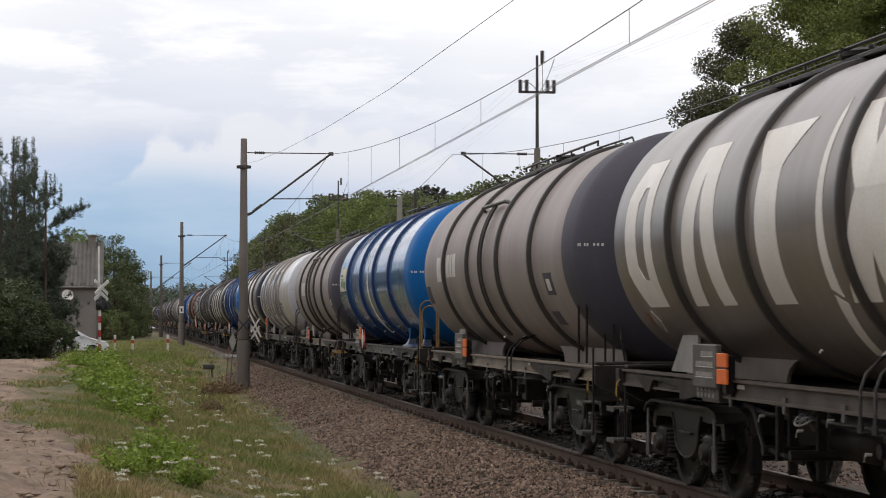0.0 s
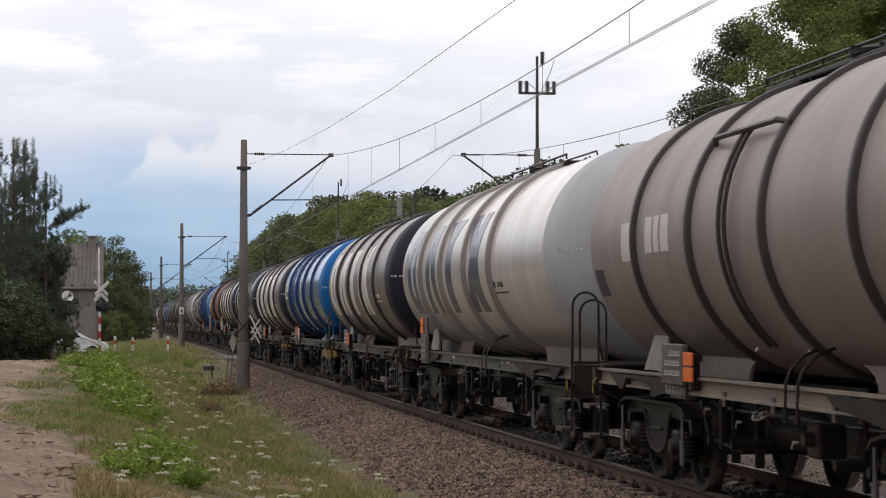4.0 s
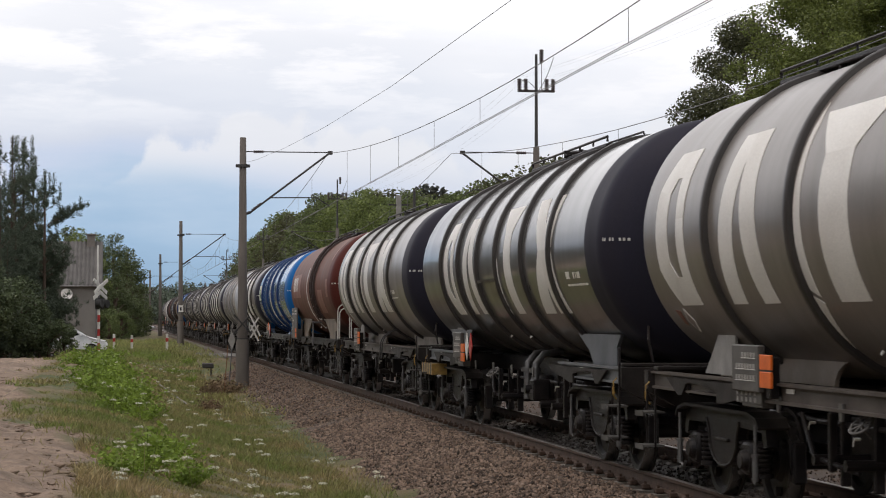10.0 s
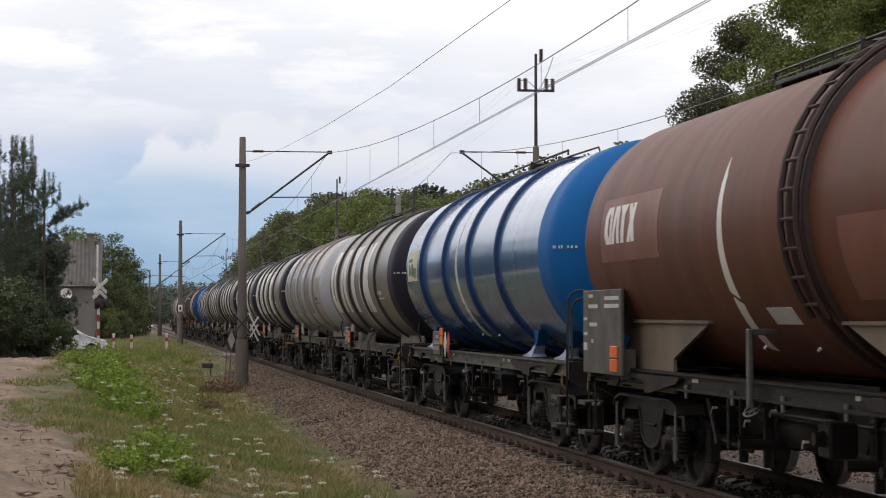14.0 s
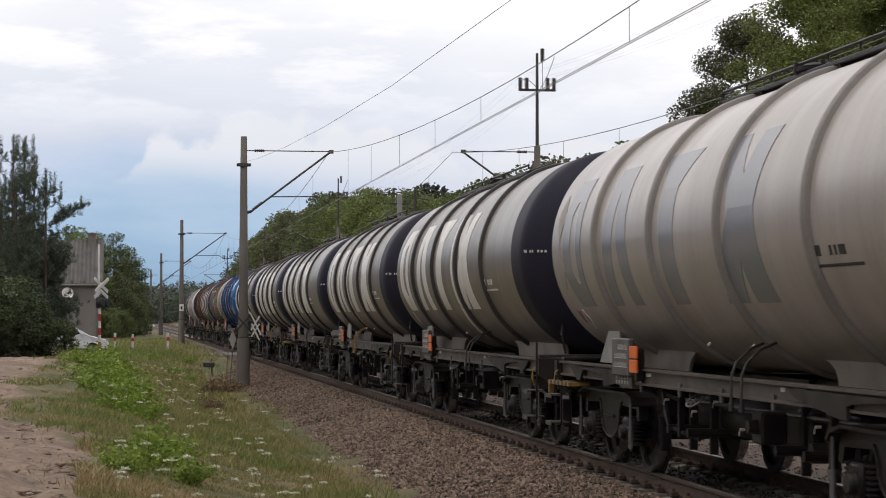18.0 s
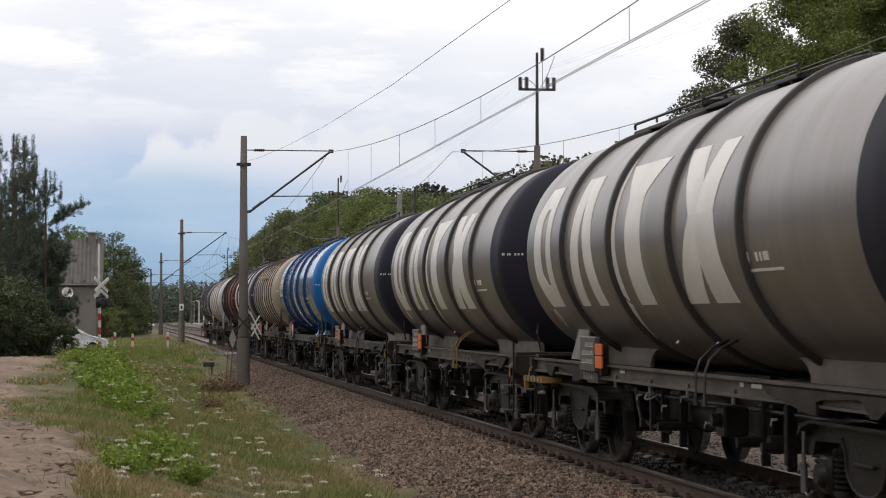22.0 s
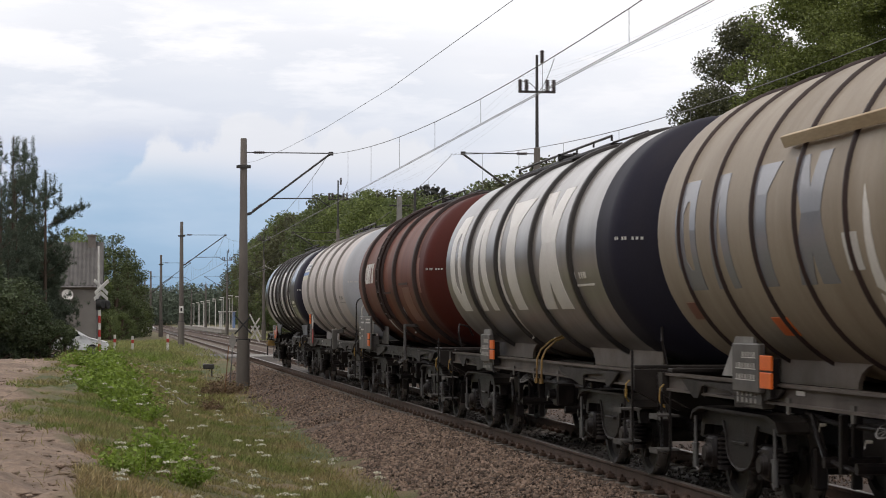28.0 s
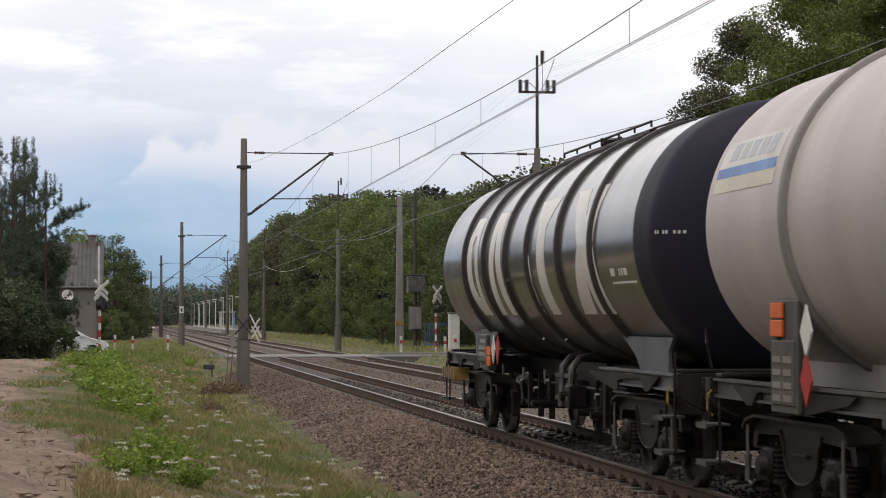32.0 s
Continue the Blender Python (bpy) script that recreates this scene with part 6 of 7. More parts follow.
for k in range(11):
    made("fence_post", lambda b: b.box(k * 1.0 - .03, k * 1.0 + .03, -.03, .03, 0, 1.7, .008), ["galv"], fence)
for k in range(10):
    made("fence_panel", lambda b: [b.box(k + .08 + j * .12, k + .10 + j * .12, -.01, .01, .1, 1.6, .003) for j in range(8)] + [b.box(k, k + 1, -.015, .015, z, z + .04, .004) for z in (.15, .85, 1.5)], ["skyblue"], fence)

# ---------------------------------------------------------------- house, cars
house = root("crossing_house", pose(-5.4, 162, 0), "grey rendered house with a corrugated roof", "house")
hx, hy, eave, ridge = 3.75, 3.4, 4.5, 7.6
def walls(b):
    b.prism([(-hx, 0), (hx, 0), (hx, eave), (-hx, eave)], -hy, -hy + .3, "xz")
    b.prism([(-hx, 0), (hx, 0), (hx, eave), (-hx, eave)], hy - .3, hy, "xz")
    for s in (-1, 1):
        b.prism([(-hy + .3, 0), (hy - .3, 0), (hy - .3, eave), (0, ridge - .35), (-hy + .3, eave)], s * hx - (.3 if s > 0 else 0), s * hx + (0 if s > 0 else .3), "yz")
made("wall", walls, ["render"], house)
def roof_side(b):
    n = 54
    top_, low_ = [], []
    for i in range(n + 1):
        x0 = -hx - .4 + (2 * hx + .8) * i / n
        up = .12 * (i % 2)
        top_ += [(x0, -hy - .45, eave - .28 + up), (x0, 0, ridge + up)]
        low_ += [(x0, -hy - .45, eave - .36), (x0, 0, ridge - .1)]
    k = 2 * (n + 1)
    f = [(2 * i, 2 * i + 2, 2 * i + 3, 2 * i + 1) for i in range(n)] + [(k + 2 * i, k + 2 * i + 1, k + 2 * i + 3, k + 2 * i + 2) for i in range(n)]
    f += [(2 * i, k + 2 * i, k + 2 * i + 2, 2 * i + 2) for i in range(n)] + [(2 * i + 1, 2 * i + 3, k + 2 * i + 3, k + 2 * i + 1) for i in range(n)]
    f += [(0, 1, k + 1, k), (2 * n, k + 2 * n, k + 2 * n + 1, 2 * n + 1)]
    b.put(top_ + low_, f)
made("roof", roof_side, ["roof"], house)
made("roof", roof_side, ["roof"], house, pose(0, 0, 0, 0, 0, 180))
made("chimney", lambda b: (b.box(2.95, 3.55, -.5, .2, ridge - 1.2, ridge + .5, .02), b.box(2.87, 3.63, -.6, .3, ridge + .5, ridge + .62, .02)), ["brick"], house)
made("gutter", lambda b: b.tube([(-hx - .4, -hy - .5, eave - .33), (hx + .4, -hy - .5, eave - .33)], .07, 8), ["galv"], house)
made("downpipe", lambda b: b.tube([(hx - .05, -hy - .5, eave - .35), (hx - .05, -hy - .08, eave - .7), (hx - .05, -hy - .08, .1)], .05, 8), ["galv"], house)
dish = made("satellite_dish", lambda b: b.lathe([(-.02, .02), (-.06, .25), (-.14, .43), (-.12, .43), (-.04, .25), (0, .02)], 28, "y"), ["whitepaint"], house, pose(1.5, -hy - .35, 3.55, -18, 0, 12), smooth=True)
made("dish_arm", lambda b: (b.tube([(0, .3, -.1), (0, 0, 0)], .03, 6), b.tube([(0, -.05, -.38), (0, -.5, -.1)], .015, 6)), ["galv"], dish)
for wx in (-2.6, -.4):
    wd = made("window", lambda b: (b.box(wx - .55, wx + .55, -hy - .03, -hy + .06, 1.2, 2.6, .02)), ["whitepaint"], house)
    for k in (-.27, .27):
        made("pane", lambda b: b.box(wx + k - .22, wx + k + .22, -hy - .04, -hy - .034, 1.3, 2.5, .002), ["glass"], wd)


def car(m, label):
    """A small hatchback, nose towards +x."""
    w = root("car", m, label, "car", "cars waiting at the crossing")
    body = [(-2.0, .35), (2.0, .32), (2.08, .55), (2.0, .72), (1.15, .93), (.35, 1.38), (-.2, 1.46), (-1.25, 1.42), (-1.85, 1.0), (-2.05, .8)]
    def shell(b):
        n = len(body)
        verts = []
        for yv, k in ((-.84, .96), (-.78, 1.0), (.78, 1.0), (.84, .96)):
            verts += [(x * (k if z > .4 else 1), yv * (1 if z < .95 else .84), z) for x, z in body]
        f = [tuple(reversed(range(n))), tuple(range(3 * n, 4 * n))]
        for j in range(3):
            f += [(j * n + i, j * n + (i + 1) % n, (j + 1) * n + (i + 1) % n, (j + 1) * n + i) for i in range(n)]
        b.put(verts, f)
    made("body", shell, ["carpaint"], w)
    made("windscreen", lambda b: b.put([(1.12, -.70, .95), (1.12, .70, .95), (.40, .58, 1.37), (.40, -.58, 1.37)], [(0, 1, 2, 3)]), ["glass"], w, pose(.012, 0, .012))
    for s in (-1, 1):
        made("side_window", lambda b: b.prism([(-1.6, .95), (.85, .95), (.28, 1.34), (-1.2, 1.36)], s * .75, s * .765, "xz"), ["glass"], w)
        made("headlight", lambda b: b.box(1.9, 2.05, s * .6 - .15, s * .6 + .15, .58, .72, .03), ["plate"], w)
        made("mirror", lambda b: b.box(.7, .85, s * .9 - .08, s * .9 + .08, .95, 1.08, .03), ["carpaint"], w)
        for x in (-1.3, 1.3):
            wh = made("wheel", lambda b: b.lathe([(-.1, .2), (-.1, .29), (-.06, .31), (.06, .31), (.1, .29), (.1, .2)], 24, "y", (x, s * .74, .31)), ["rubber"], w, smooth=True)
            made("rim", lambda b: b.lathe([(-.102, .03), (-.102, .2), (.102, .2), (.102, .03)], 20, "y", (x, s * .74, .31)), ["galv"], wh)


car(pose(-2.62, 104.3, -.05), "small white car waiting at the crossing")
car(pose(2.2, 262, .02, 0, 0, -20), "white car on the far road")

# ---------------------------------------------------------------- far station
plat = made("platform", lambda b: (b.box(13.6, 17.5, 285, 470, -.2, .35, .04), b.box(13.5, 13.75, 285, 470, .35, .4, .02)), ["tan"])
tagged(plat, "low pale concrete station platform", "platform", kind="structure")
for k in range(14):
    y = 288 + k * 12.5
    lp = root("platform_lamp", pose(15.2 + (k % 2) * 1.6, y, .35), "thin pale lamp post on the platform", "lamp post", "platform lamps")
    made("post", lambda b: b.ring((0, 0, 0), (0, 0, 4.6), .055, .04, 8), ["palefilm"], lp)
    made("lamp_head", lambda b: b.box(-.55, .1, -.1, .1, 4.55, 4.68, .03), ["palefilm"], lp)
shel = root("platform_shelter", pose(16.6, 330, .35), "small pale shelter on the platform", "shelter")
made("roof", lambda b: b.box(-1.2, 1.2, -4, 4, 2.5, 2.62, .02), ["palefilm"], shel)
made("back_wall", lambda b: b.box(1.0, 1.1, -3.8, 3.8, 0, 2.5, .01), ["skyblue"], shel)
for yy in (-3.6, 0, 3.6):
    made("post", lambda b: b.box(-1.05, -.95, yy - .05, yy + .05, 0, 2.5, .01), ["whitepaint"], shel)
for x, y in ((2.9, 232), (1.5, 305)):
    sg = root("railway_signal", pose(x, y, 0), "dark railway signal head on a post", "signal", "line-side signals")
    made("post", lambda b: b.ring((0, 0, 0), (0, 0, 3.2), .08, .07, 10), ["darksteel"], sg)
    made("head", lambda b: (b.lathe([(-.06, .5), (-.04, .55), (.04, .55), (.06, .5)], 20, "y", (0, 0, 2.7)), b.box(-.22, .22, -.16, .1, 1.9, 3.3, .04)), ["ink"], sg)


# ---------------------------------------------------------------- trees


def broadleaf(seed, h, spread, dark=False,  n_clump=70, per=75, leaf=.21, low=.12, lump=.30):
    """Trunk with forked limbs and a crown of many small leaves in uneven clumps, with gaps."""
    rng = np.random.default_rng(seed)
    b = Build()
    b.tube([(0, 0, -.2), (.05, .05, h * .25), (-.1, .1, h * .55), (.1, -.05, h * .8)], .17, 8)
    cl = []
    for i in range(n_clump):
        t = rng.uniform(low, 1) ** .85
        rad = spread * (math.sin(math.pi * min(1, t * .93 + .06)) ** .65) * rng.uniform(.55, 1.1)
        a = rng.uniform(0, 2 * math.pi)
        c = np.array([rad * math.cos(a), rad * math.sin(a), h * t * .95])
        cl.append((c, rng.uniform(.55, 1.15) * spread * lump))
        if i % 5 == 0:
            z0 = max(.3, c[2] - rad * .7)
            b.tube([(0, 0, z0 * .9), tuple(c * [.5, .5, 1] + [0, 0, -.3]), tuple(c)], .05, 5)
    pts = []
    for c, r in cl:
        k = int(per * (r / (spread * lump * .83)) ** 1.6)
        d = rng.normal(size=(k, 3)); d /= np.linalg.norm(d, axis=1)[:, None]
        pts.append(c + d * (r * rng.uniform(.35, 1.05, k) ** .6)[:, None] * [1, 1, .72])
    v, f = leaves(rng, np.concatenate(pts), leaf)
    me = sheet("crown", v, f, dark if isinstance(dark, str) else "leaf_dark" if dark else "leaf")
    tr = b.mesh("trunk", True); tr.materials.append(M["bark"])
    return tr, me


def pine(seed, h, spread, low=.06, limb=None):
    """Young pine: whorls of upswept branches in clumps, with tufts of needles and upright shoots."""
    rng = np.random.default_rng(seed)
    b = Build()
    b.ring((0, 0, -.2), (0, 0, h), .13, .02, 8)
    tips = []

    def candle(q, tall):
        n = int(tall / .07)
        return [(q + [rng.normal(0, .012), rng.normal(0, .012), .07 * j], .115 * (1 - .5 * j / n)) for j in range(n)]

    def bough(z, a, l, rise, t):
        end = np.array([l * math.cos(a), l * math.sin(a), z + rise])
        if l > .5:
            b.tube([(0, 0, z), tuple(end * [.55, .55, 1] - [0, 0, rise * .55]), tuple(end)], .02, 4)
        for s in np.linspace(.5, 1, max(3, int(l / .24))):
            q = np.array([end[0] * s, end[1] * s, z + rise * s ** 1.6])
            tips.append((q, .21 if t < .5 else .16))
            # side twigs, wider towards the tip, each turned up
            wide = .16 + .16 * l * s * (1 - t)
            for _ in range(5 if t < .4 else 3 if t < .58 else int(rng.integers(0, 2))):
                d = rng.normal(0, wide, 3) * [1, 1, .4] + [0, 0, .1]
                tips.extend([(q + d * f, .17) for f in (.6, 1.0)])
                if rng.uniform() < .35:
                    tips.extend(candle(q + d, rng.uniform(.2, .4)))
        tips.extend(candle(end, rng.uniform(.3, .5) + .7 * t))

    z = h * low
    while z < h * .93:
        t = z / h
        ln = spread * (1 - t) ** .85 + .15
        a0 = rng.uniform(0, 2 * math.pi)
        n = int(rng.integers(5, 8)) if t < .5 else int(rng.integers(2, 5))
        for k in range(n):
            l = ln * rng.uniform(.6, 1.12)
            bough(z + rng.normal(0, .06), a0 + 2 * math.pi * (k + rng.uniform(-.3, .3)) / n, l, l * (.22 + .75 * t), t)
        z += rng.uniform(.45, .62) if t < .45 else rng.uniform(.75, 1.0)
    if limb:
        out, z0, z1 = limb
        bough(z0, 0, out, z1 - z0 - .5, .45)
        bough(z0 - .1, .5, out * .7, (z1 - z0) * .4, .45)
    tips += candle(np.array([0, 0, h * .86]), h * .15)
    vs = []
    for q, r in tips:
        k = 13
        d = rng.normal(size=(k, 3)); d[:, 2] = np.abs(d[:, 2]) * .7 + .2
        d /= np.linalg.norm(d, axis=1)[:, None]
        e = np.cross(d, rng.normal(size=(k, 3))); e /= np.linalg.norm(e, axis=1)[:, None]
        c = q + rng.normal(0, .05, (k, 3))
        d, e = d * r * rng.uniform(.7, 1.2, (k, 1)), e * .018
        vs.append(np.stack([c - e, c + d * .5 + e * .2 - e, c + d, c + e], 1))
    v = np.concatenate(vs).reshape(-1, 3)
    me = sheet("crown", v, np.arange(len(v)).reshape(-1, 4), "needle")
    tr = b.mesh("trunk", True); tr.materials.append(M["bark"])
    return tr, me


def plant(name, meshes, m, label, group):
    w = root(name, m, label, "tree", group)
    part("trunk", meshes[0], w)
    part("crown", meshes[1], w)
    return w


def grown(x, y, s, turn):
    return pose(x, y, 0, 0, 0, turn) @ Matrix.Scale(s, 4)


rng0 = random.Random(7)
BROAD = [broadleaf(11, 12, 3.0, False, 50, 150, .16, .03, .40), broadleaf(12, 13, 2.8, "leaf_light", 50, 150, .16, .03, .40), broadleaf(13, 11, 3.2, "leaf_brown", 50, 150, .16, .03, .40),
         broadleaf(14, 12.5, 2.9, True, 50, 150, .16, .03, .40), broadleaf(15, 12, 3.3, False, 50, 150, .16, .03, .40)]
FINE = [broadleaf(16, 15, 3.3, "leaf_deep", 75, 800, .08, .36, .33), broadleaf(17, 16, 4.0, "leaf_fresh", 150, 900, .08, .15, .30)]
# shade-dark trees for the unseen wood added on the camera's side
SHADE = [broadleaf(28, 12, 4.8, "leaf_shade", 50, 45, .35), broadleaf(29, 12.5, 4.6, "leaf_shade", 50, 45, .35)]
# back row of the woods, coloured dark to paint the shade of the hollows
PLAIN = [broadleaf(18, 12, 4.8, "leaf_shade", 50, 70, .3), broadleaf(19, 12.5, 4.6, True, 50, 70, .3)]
PINES = [pine(21, 10, 2.7), pine(22, 9, 2.5), pine(23, 11, 2.8), pine(24, 9, 1.25), pine(25, 9.3, 2.3, .42, (1.75, 6.5, 7.9))]


def edge_height(y):
    """How tall the wood's edge stands along the line."""
    pts = ((55, 12), (84, 10.0), (93, 10.6), (100, 11.4), (150, 12.8), (215, 15.8), (300, 19.6), (380, 18.6), (520, 17))
    for (a, p), (b, q) in zip(pts, pts[1:]):
        if y <= b:
            return p + (q - p) * (y - a) / (b - a)
    return 15


for x, y, k, s in ((28.6, 93.0, 0, 1.05), (28.2, 80.0, 1, 1.06), (29.0, 73.0, 1, 1.05), (33, 92, 0, 1.0)):
    plant("broadleaf_tree", FINE[k], grown(x, y, s, 50 * x), "large leafy tree with a broken crown beyond the line", "trees of the right-hand woods")
y = 90.0
while y < 440:
    shift = max(0, y - 230) / 290 * 3
    for row, x in enumerate((25.0 + shift, 29.5 + shift)):
        hgt = edge_height(y) * rng0.uniform(.84, 1.0) * (1.0 if row == 0 else .92)
        i = rng0.randrange(5)
        base_h = (12, 13, 11, 12.5, 12)[i]
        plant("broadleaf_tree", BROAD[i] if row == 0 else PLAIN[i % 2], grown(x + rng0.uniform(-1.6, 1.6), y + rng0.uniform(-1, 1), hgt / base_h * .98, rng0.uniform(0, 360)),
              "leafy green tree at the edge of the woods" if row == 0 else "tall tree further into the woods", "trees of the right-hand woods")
    y += 3.6 + y * .006
BUSH = [broadleaf(31, 4, 2.2, False, 44, 150, .10, .02), broadleaf(32, 3, 2.0, False, 40, 150, .095, .02), broadleaf(33, 4.5, 2.0, True, 44, 150, .10, .02), broadleaf(34, 4.3, 2.0, "leaf_moss", 44, 170, .095, .02)]
for k in range(26):
    yy = 75 + k * 12 + rng0.uniform(-3, 3)
    plant("bush", BUSH[k % 3], grown(22.6 + rng0.uniform(-.8, 1.0), yy, rng0.uniform(.7, 1.15), rng0.uniform(0, 360)), "green bush in front of the woods", "bushes along the woods")
plant("bush", BUSH[0], grown(18.3, 147, .75, 40), "light green bush by the concrete pole", "bushes along the woods")

for x, yy, s, k in ((-.4, 190, 1.0, 2), (.6, 198, .9, 2), (1.4, 206, .8, 0), (-.9, 184, .8, 1), (.2, 180, .55, 0), (1.9, 216, .8, 2), (-2.2, 186, .9, 2)):
    plant("bush", BUSH[k], grown(x, yy, s, 70 * x), "dark bush beside the far road", "bushes behind the house")
# pines on the left, in front of the house
for x, y, h, k in ((-5.6, 112, 11.9, 2), (-5.15, 115, 11.9, 3), (-5.4, 110, 9.9, 1), (-5.5, 114, 9.6, 0), (-4.75, 118, 10.9, 3), (-5.7, 103, 8.5, 1), (-6.5, 108, 10.3, 0), (-7.4, 100, 9.6, 2),
                   (-6.2, 97, 6.6, 1), (-5.2, 100, 5.4, 2), (-8.6, 112, 11, 1), (-4.9, 104, 5.6, 1), (-9.5, 104, 10, 0), (-5.1, 106, 6.6, 0), (-5.0, 97.5, 3.9, 1), (-6.0, 94, 4.3, 0)):
    plant("pine_tree", PINES[k], grown(x, y, h * .955 / (10, 9, 11, 9)[k], rng0.uniform(0, 360)), "young pine with upright shoots beside the track", "pines before the house")
plant("pine_tree", PINES[4], grown(-3.75, 107.5, 1.0, 0), "pine with bare lower trunk and one long limb over the roof", "pines before the house")
for x, y, s, k in ((-4.6, 98, .85, 2), (-5.8, 94, 1.0, 2), (-3.8, 101, .5, 2), (-3.2, 97.6, .48, 2), (-2.55, 98.3, .36, 0), (-7.0, 92, 1.1, 2), (-6.0, 112, 1.1, 2), (-6.0, 104, 1.1, 2), (-4.0, 97.5, .5, 2)):
    plant("bush", BUSH[3 if k == 2 else k], grown(x, y, s, rng0.uniform(0, 360)), "dense bush under the pines", "bushes under the pines")
for x, y, h, k in ((-.6, 205, 10.2, 3), (.7, 212, 9.0, 3), (-2.4, 200, 10.0, 3), (1.2, 226, 7.4, 3), (-.2, 192, 6.2, 3), (.3, 240, 8, 3), (-5, 196, 10.5, 3), (-9, 190, 11, 3), (-3.5, 190, 9.9, 1)):
    plant("broadleaf_tree", BROAD[k], grown(x, y, h / 12.3 * .97, rng0.uniform(0, 360)), "dark leafy tree behind the house", "trees behind the house")


def far_woods():
    """Distant belt of woods, joined: too far to tell tree from tree."""
    rng = np.random.default_rng(41)
    pts = []
    for i in range(620):
        x = rng.uniform(-15, 70) if i < 330 else rng.uniform(-160, 190)
        yv = rng.uniform(600, 720) + abs(x - 10) * .25
        h = rng.uniform(8.5, 13) + (1.5 if rng.uniform() < .15 else 0)
        r = rng.uniform(2.5, 4.5)
        k = 260
        d = rng.normal(size=(k, 3)); d /= np.linalg.norm(d, axis=1)[:, None]
        pts.append(np.array([x, yv, h * .5]) + d * np.array([r, r, h * .5]) * rng.uniform(.6, 1.05, (k, 1)))
    v, f = leaves(rng, np.concatenate(pts), .5)
    v[:, 2] = np.maximum(v[:, 2], -.1)
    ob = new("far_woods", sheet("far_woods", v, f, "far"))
    tagged(ob, "distant dark green belt of woods", "woods", kind="stuff")


far_woods()
# unseen woods added on the camera's side of the line, which close the place and shade the tanks' flanks; low unseen
# scrub further on, for their reflections
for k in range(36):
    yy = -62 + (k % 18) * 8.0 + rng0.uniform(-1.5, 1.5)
    plant("broadleaf_tree", SHADE[k % 2], grown((-17 if k < 18 else -22) + rng0.uniform(-1.5, 1.5), yy + (4 if k >= 18 else 0), rng0.uniform(.85, 1.05), rng0.uniform(0, 360)), "unseen dark tree added to close and shade the near side", "trees of the near wood")
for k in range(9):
    plant("broadleaf_tree", SHADE[k % 2], grown(-16 + k * 6.5 + rng0.uniform(-1, 1), -62 + rng0.uniform(-4, 4), rng0.uniform(1.0, 1.2), rng0.uniform(0, 360)), "unseen dark tree added to close and shade the near side", "trees of the near wood")
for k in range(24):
    plant("bush", SHADE[k % 2], grown(-13 - (k % 3) * 4 + rng0.uniform(-1, 1) - max(0, k - 6) * .5, 98 + k * 4.5, rng0.uniform(.35, .5), rng0.uniform(0, 360)), "unseen dark scrub added for the tanks' reflections", "scrub beyond the near wood")

# ---------------------------------------------------------------- grass and flowers


def meadow():
    """Grass blades on the bank and in the ditch, thinning towards the sandy track."""
    rng = np.random.default_rng(51)
    n1, n2, n3, n4 = 165000, 60000, 16000, 40000
    x = np.concatenate([rng.uniform(-2.6, 3.7, n1), rng.uniform(-4.0, 4.2, n2), rng.uniform(13.6, 24, n3), rng.uniform(-3.0, 4.9, n4)])
    y = np.concatenate([16 + 34 * rng.uniform(0, 1, n1) ** 1.2, 50 + 50 * rng.uniform(0, 1, n2), rng.uniform(85, 240, n3), rng.uniform(93, 165, n4)])
    edge = border(y) + np.array([noise.noise((a * .6, b * .35, 3)) * 1.1 for a, b in zip(x, y)])
    keep = (x > edge) | (rng.uniform(size=len(x)) < .012)
    keep &= ~((x > 3.35) & (x < 9) & (rng.uniform(size=len(x)) < .8))
    keep &= ~((y > ROAD_0 - .5) & (y < ROAD_1 + .5))
    x, y = x[keep], y[keep]
    n = len(x)
    patch = np.array([noise.noise((a * .45, b * .22, 8)) for a, b in zip(x, y)])
    h = (.04 + .13 * rng.uniform(0, 1, n) ** 2) * (1 + .9 * np.clip(patch, -.5, .8)) * np.where((x > 10) | (y > 92), 1.7, 1)
    z = land(x, y) - .02
    a = rng.uniform(0, 2 * np.pi, n)
    lean = rng.normal(0, .55, (n, 2)) * h[:, None]
    wd = np.where(y < 50, .0062, .016) * rng.uniform(.6, 1.6, n)
    ex, ey = np.cos(a) * wd, np.sin(a) * wd
    p = np.stack([x, y, z], 1)
    mid = p + np.stack([lean[:, 0] * .35, lean[:, 1] * .35, h * .55], 1)
    tip = p + np.stack([lean[:, 0], lean[:, 1], h], 1)
    e = np.stack([ex, ey, np.zeros(n)], 1)
    v = np.stack([p - e * .6, mid + e, tip, mid - e], 1)
    lush = (y > 90) | (x > 10)
    for name, pick, key, label in (("meadow_grass", ~lush, "grass", "dry and green meadow grass on the bank"), ("verge_grass", lush, "verge", "green grass beside the crossing and the far track")):
        q = v[pick].reshape(-1, 3)
        ob = new(name, sheet(name, q, np.arange(len(q)).reshape(-1, 4), key))
        tagged(ob, label, "grass", kind="stuff")


meadow()


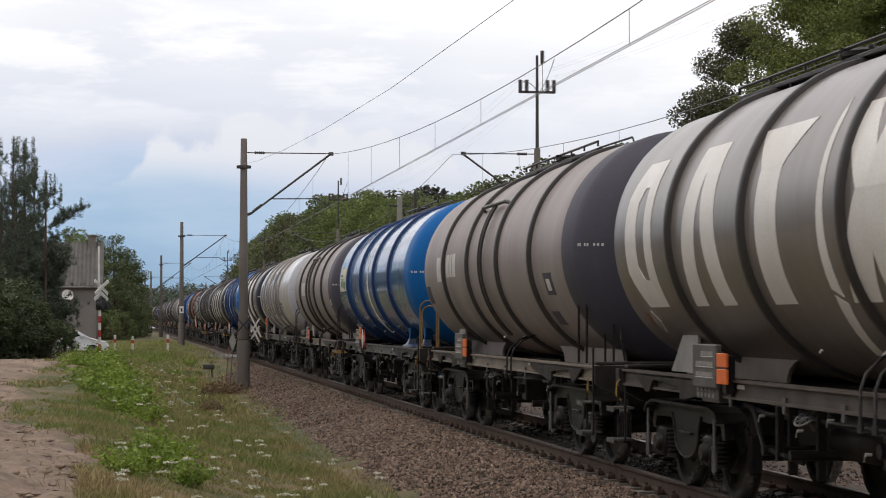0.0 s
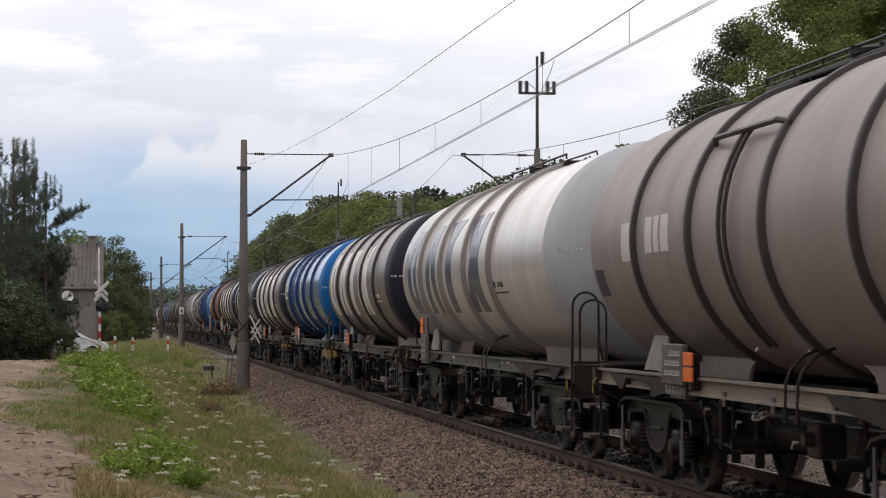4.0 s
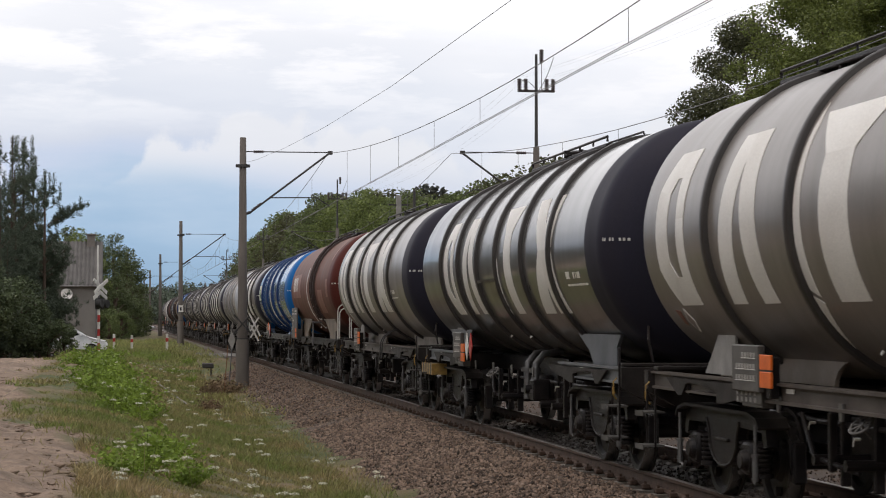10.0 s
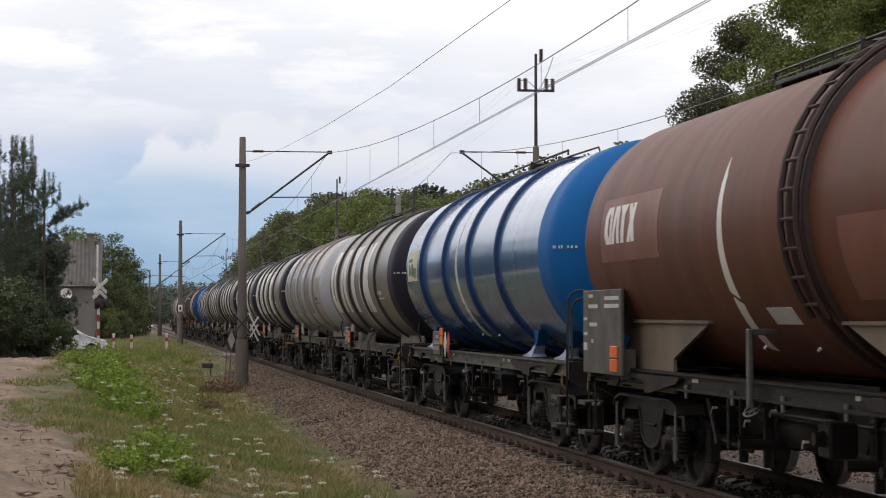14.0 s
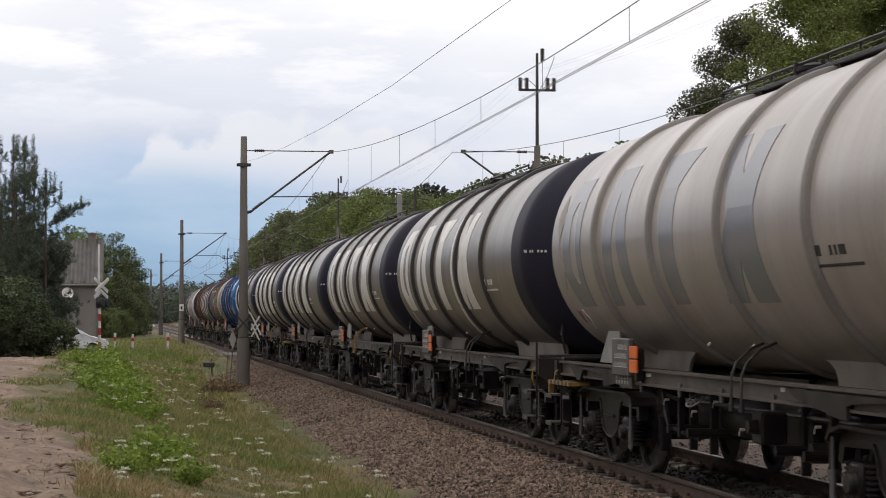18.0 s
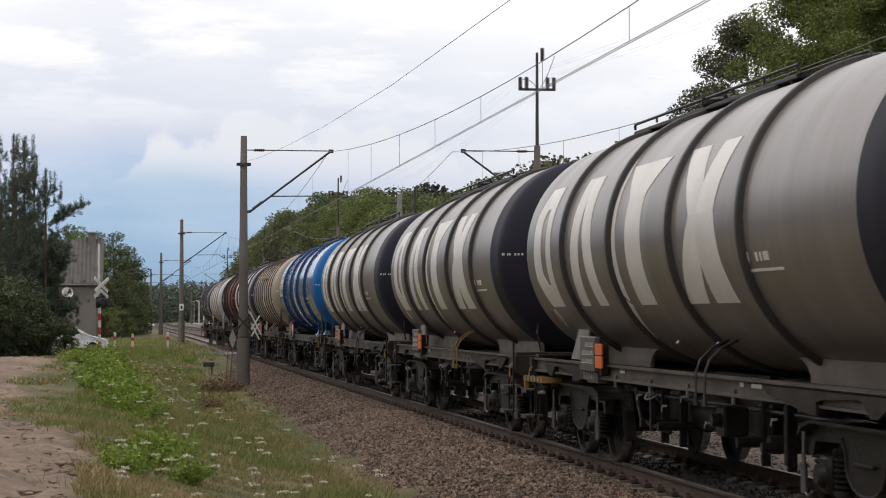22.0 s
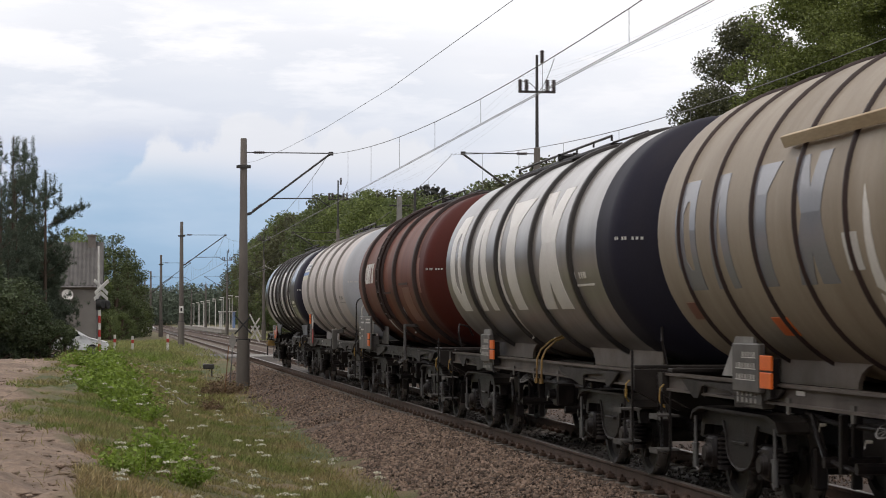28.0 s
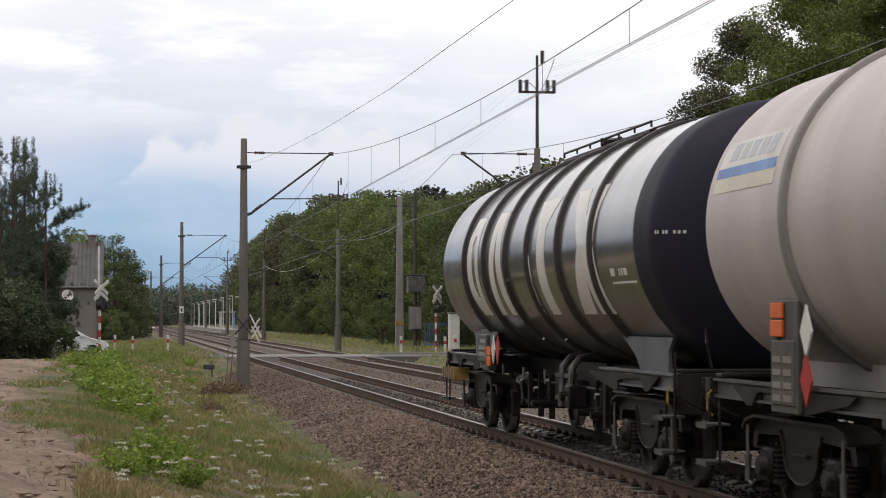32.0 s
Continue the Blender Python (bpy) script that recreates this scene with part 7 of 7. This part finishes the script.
def weeds(name, x, y, s, seed, label, key="weed"):
    """A leafy clump of weeds: thin stems with broad leaves."""
    rng = np.random.default_rng(seed)
    b = Build()
    pts = []
    for i in range(26):
        a, r = rng.uniform(0, 2 * math.pi), .55 * math.sqrt(rng.uniform(0, 1))
        top = np.array([r * 1.5 * math.cos(a), r * 1.5 * math.sin(a), rng.uniform(.35, .75) * (1.1 - r)])
        b.tube([(r * .5 * math.cos(a), r * .5 * math.sin(a), -.05), tuple(top)], .006, 4)
        for t in np.linspace(.2, 1, 13):
            pts.append(top * t + rng.normal(0, .06, 3))
            pts.append(top * t + rng.normal(0, .08, 3))
    v, f = leaves(rng, np.array(pts), .058, .45, 1.8)
    k = len(b.v)
    b.put(v.tolist(), f.tolist())
    me = b.mesh(name); me.materials.append(M[key])
    ob = new(name, me)
    ob.matrix_basis = pose(x, y, float(land(np.array(x), np.array(y)))) @ Matrix.Scale(s, 4)
    tagged(ob, label, "weeds", "weed clumps on the bank")


for i, (x, y, s) in enumerate(((.35, 25.5, .85), (.55, 27.2, .7), (.15, 23.6, .6), (.75, 24.6, .55), (.45, 29, .5), (-.25, 45, 1.0), (-.05, 48, 1.1), (-.5, 52, 1.1), (.25, 43, .9), (-.15, 56, 1.2), (.05, 40, .8), (-.7, 60, 1.2), (.4, 38, .7),
                              (-.35, 66, 1.2), (-1.2, 72, 1.2), (-.6, 78, 1.2), (2.2, 86, .5), (3.0, 92, .5), (1.4, 93, .45), (.6, 94, .5), (2.6, 78, .5), (.9, 96, .5), (2.1, 97, .5), (-.2, 95, .6))):
    weeds("weed_clump", x, y, s, 60 + i, "bright green leafy weeds on the grassy bank")

for i, (x, y, s) in enumerate(((2.2, 53.5, .55), (2.45, 54.5, .45), (3.3, 68, .8), (2.9, 66, .7), (3.6, 67, .7))):
    weeds("dry_clump", x, y, s, 90 + i, "brown dry stalks in the ditch", "dry")


def flowers():
    """Flat cream flower heads on thin stems, scattered over the bank, joined: too many to count."""
    rng = np.random.default_rng(71)
    vs, b = [], Build()
    n = 125
    ys = 19 + 60 * rng.uniform(0, 1, n) ** 1.5
    xs = rng.uniform(-.1, 3.3, n) - np.where(ys > 40, rng.uniform(0, 1.2, n), 0)
    for x, y in zip(xs, ys):
        z = float(land(np.array(x), np.array(y)))
        h = rng.uniform(.22, .5)
        r = rng.uniform(.04, .085)
        lean = rng.normal(0, .06, 2)
        b.tube([(x, y, z), (x + lean[0], y + lean[1], z + h)], .0035, 3)
        k = 60
        c = np.array([x + lean[0], y + lean[1], z + h])
        ra = r * np.sqrt(rng.uniform(0, 1, k)); an = rng.uniform(0, 2 * np.pi, k)
        d = np.stack([ra * np.cos(an), ra * np.sin(an), .012 - ra * ra * 3 + rng.normal(0, .006, k)], 1)
        v, _ = leaves(rng, c + d, .02, .25, 1.0)
        vs.append(v)
    v = np.concatenate(vs)
    heads = new("wild_flowers", sheet("wild_flowers", v, np.arange(len(v)).reshape(-1, 4), "umbel"))
    tagged(heads, "cream flat-topped wild flowers in the grass", "flowers", kind="stuff")
    st = b.mesh("flower_stems"); st.materials.append(M["grass"])
    tagged(new("flower_stems", st), "thin stems of the wild flowers", "flowers", kind="stuff")


flowers()

# ---------------------------------------------------------------- sleepers, nearest ones single
sleeper_mesh = stored("sleeper", sleeper_shape, ["sleeper", "rail"])
tracks_root = root("track_sleepers", pose(0, 0, 0), "concrete sleepers with rusty fastenings in the ballast", "sleepers", kind="structure")
for track, n in ((TRACK_1, 170), (TRACK_2, 110)):
    y0 = 14.0 if track == TRACK_1 else 30.0
    for k in range(n):
        y = y0 + k * .6
        if ROAD_0 - .3 < y < ROAD_1 + .3:
            continue
        part("sleeper", sleeper_mesh, tracks_root, pose(track, y, 0))


def far_sleepers():
    b = Build()
    for track, y0 in ((TRACK_1, 116.0), (TRACK_2, 108.6)):
        for k in range(220):
            b.box(track - 1.3, track + 1.3, y0 + k * .6 - .13, y0 + k * .6 + .13, -.36, -.18, .02)
    me = b.mesh("far_sleepers"); me.materials.append(M["sleeper"])
    tagged(new("far_sleepers", me), "distant concrete sleepers", "sleepers", kind="stuff")


far_sleepers()

motions()
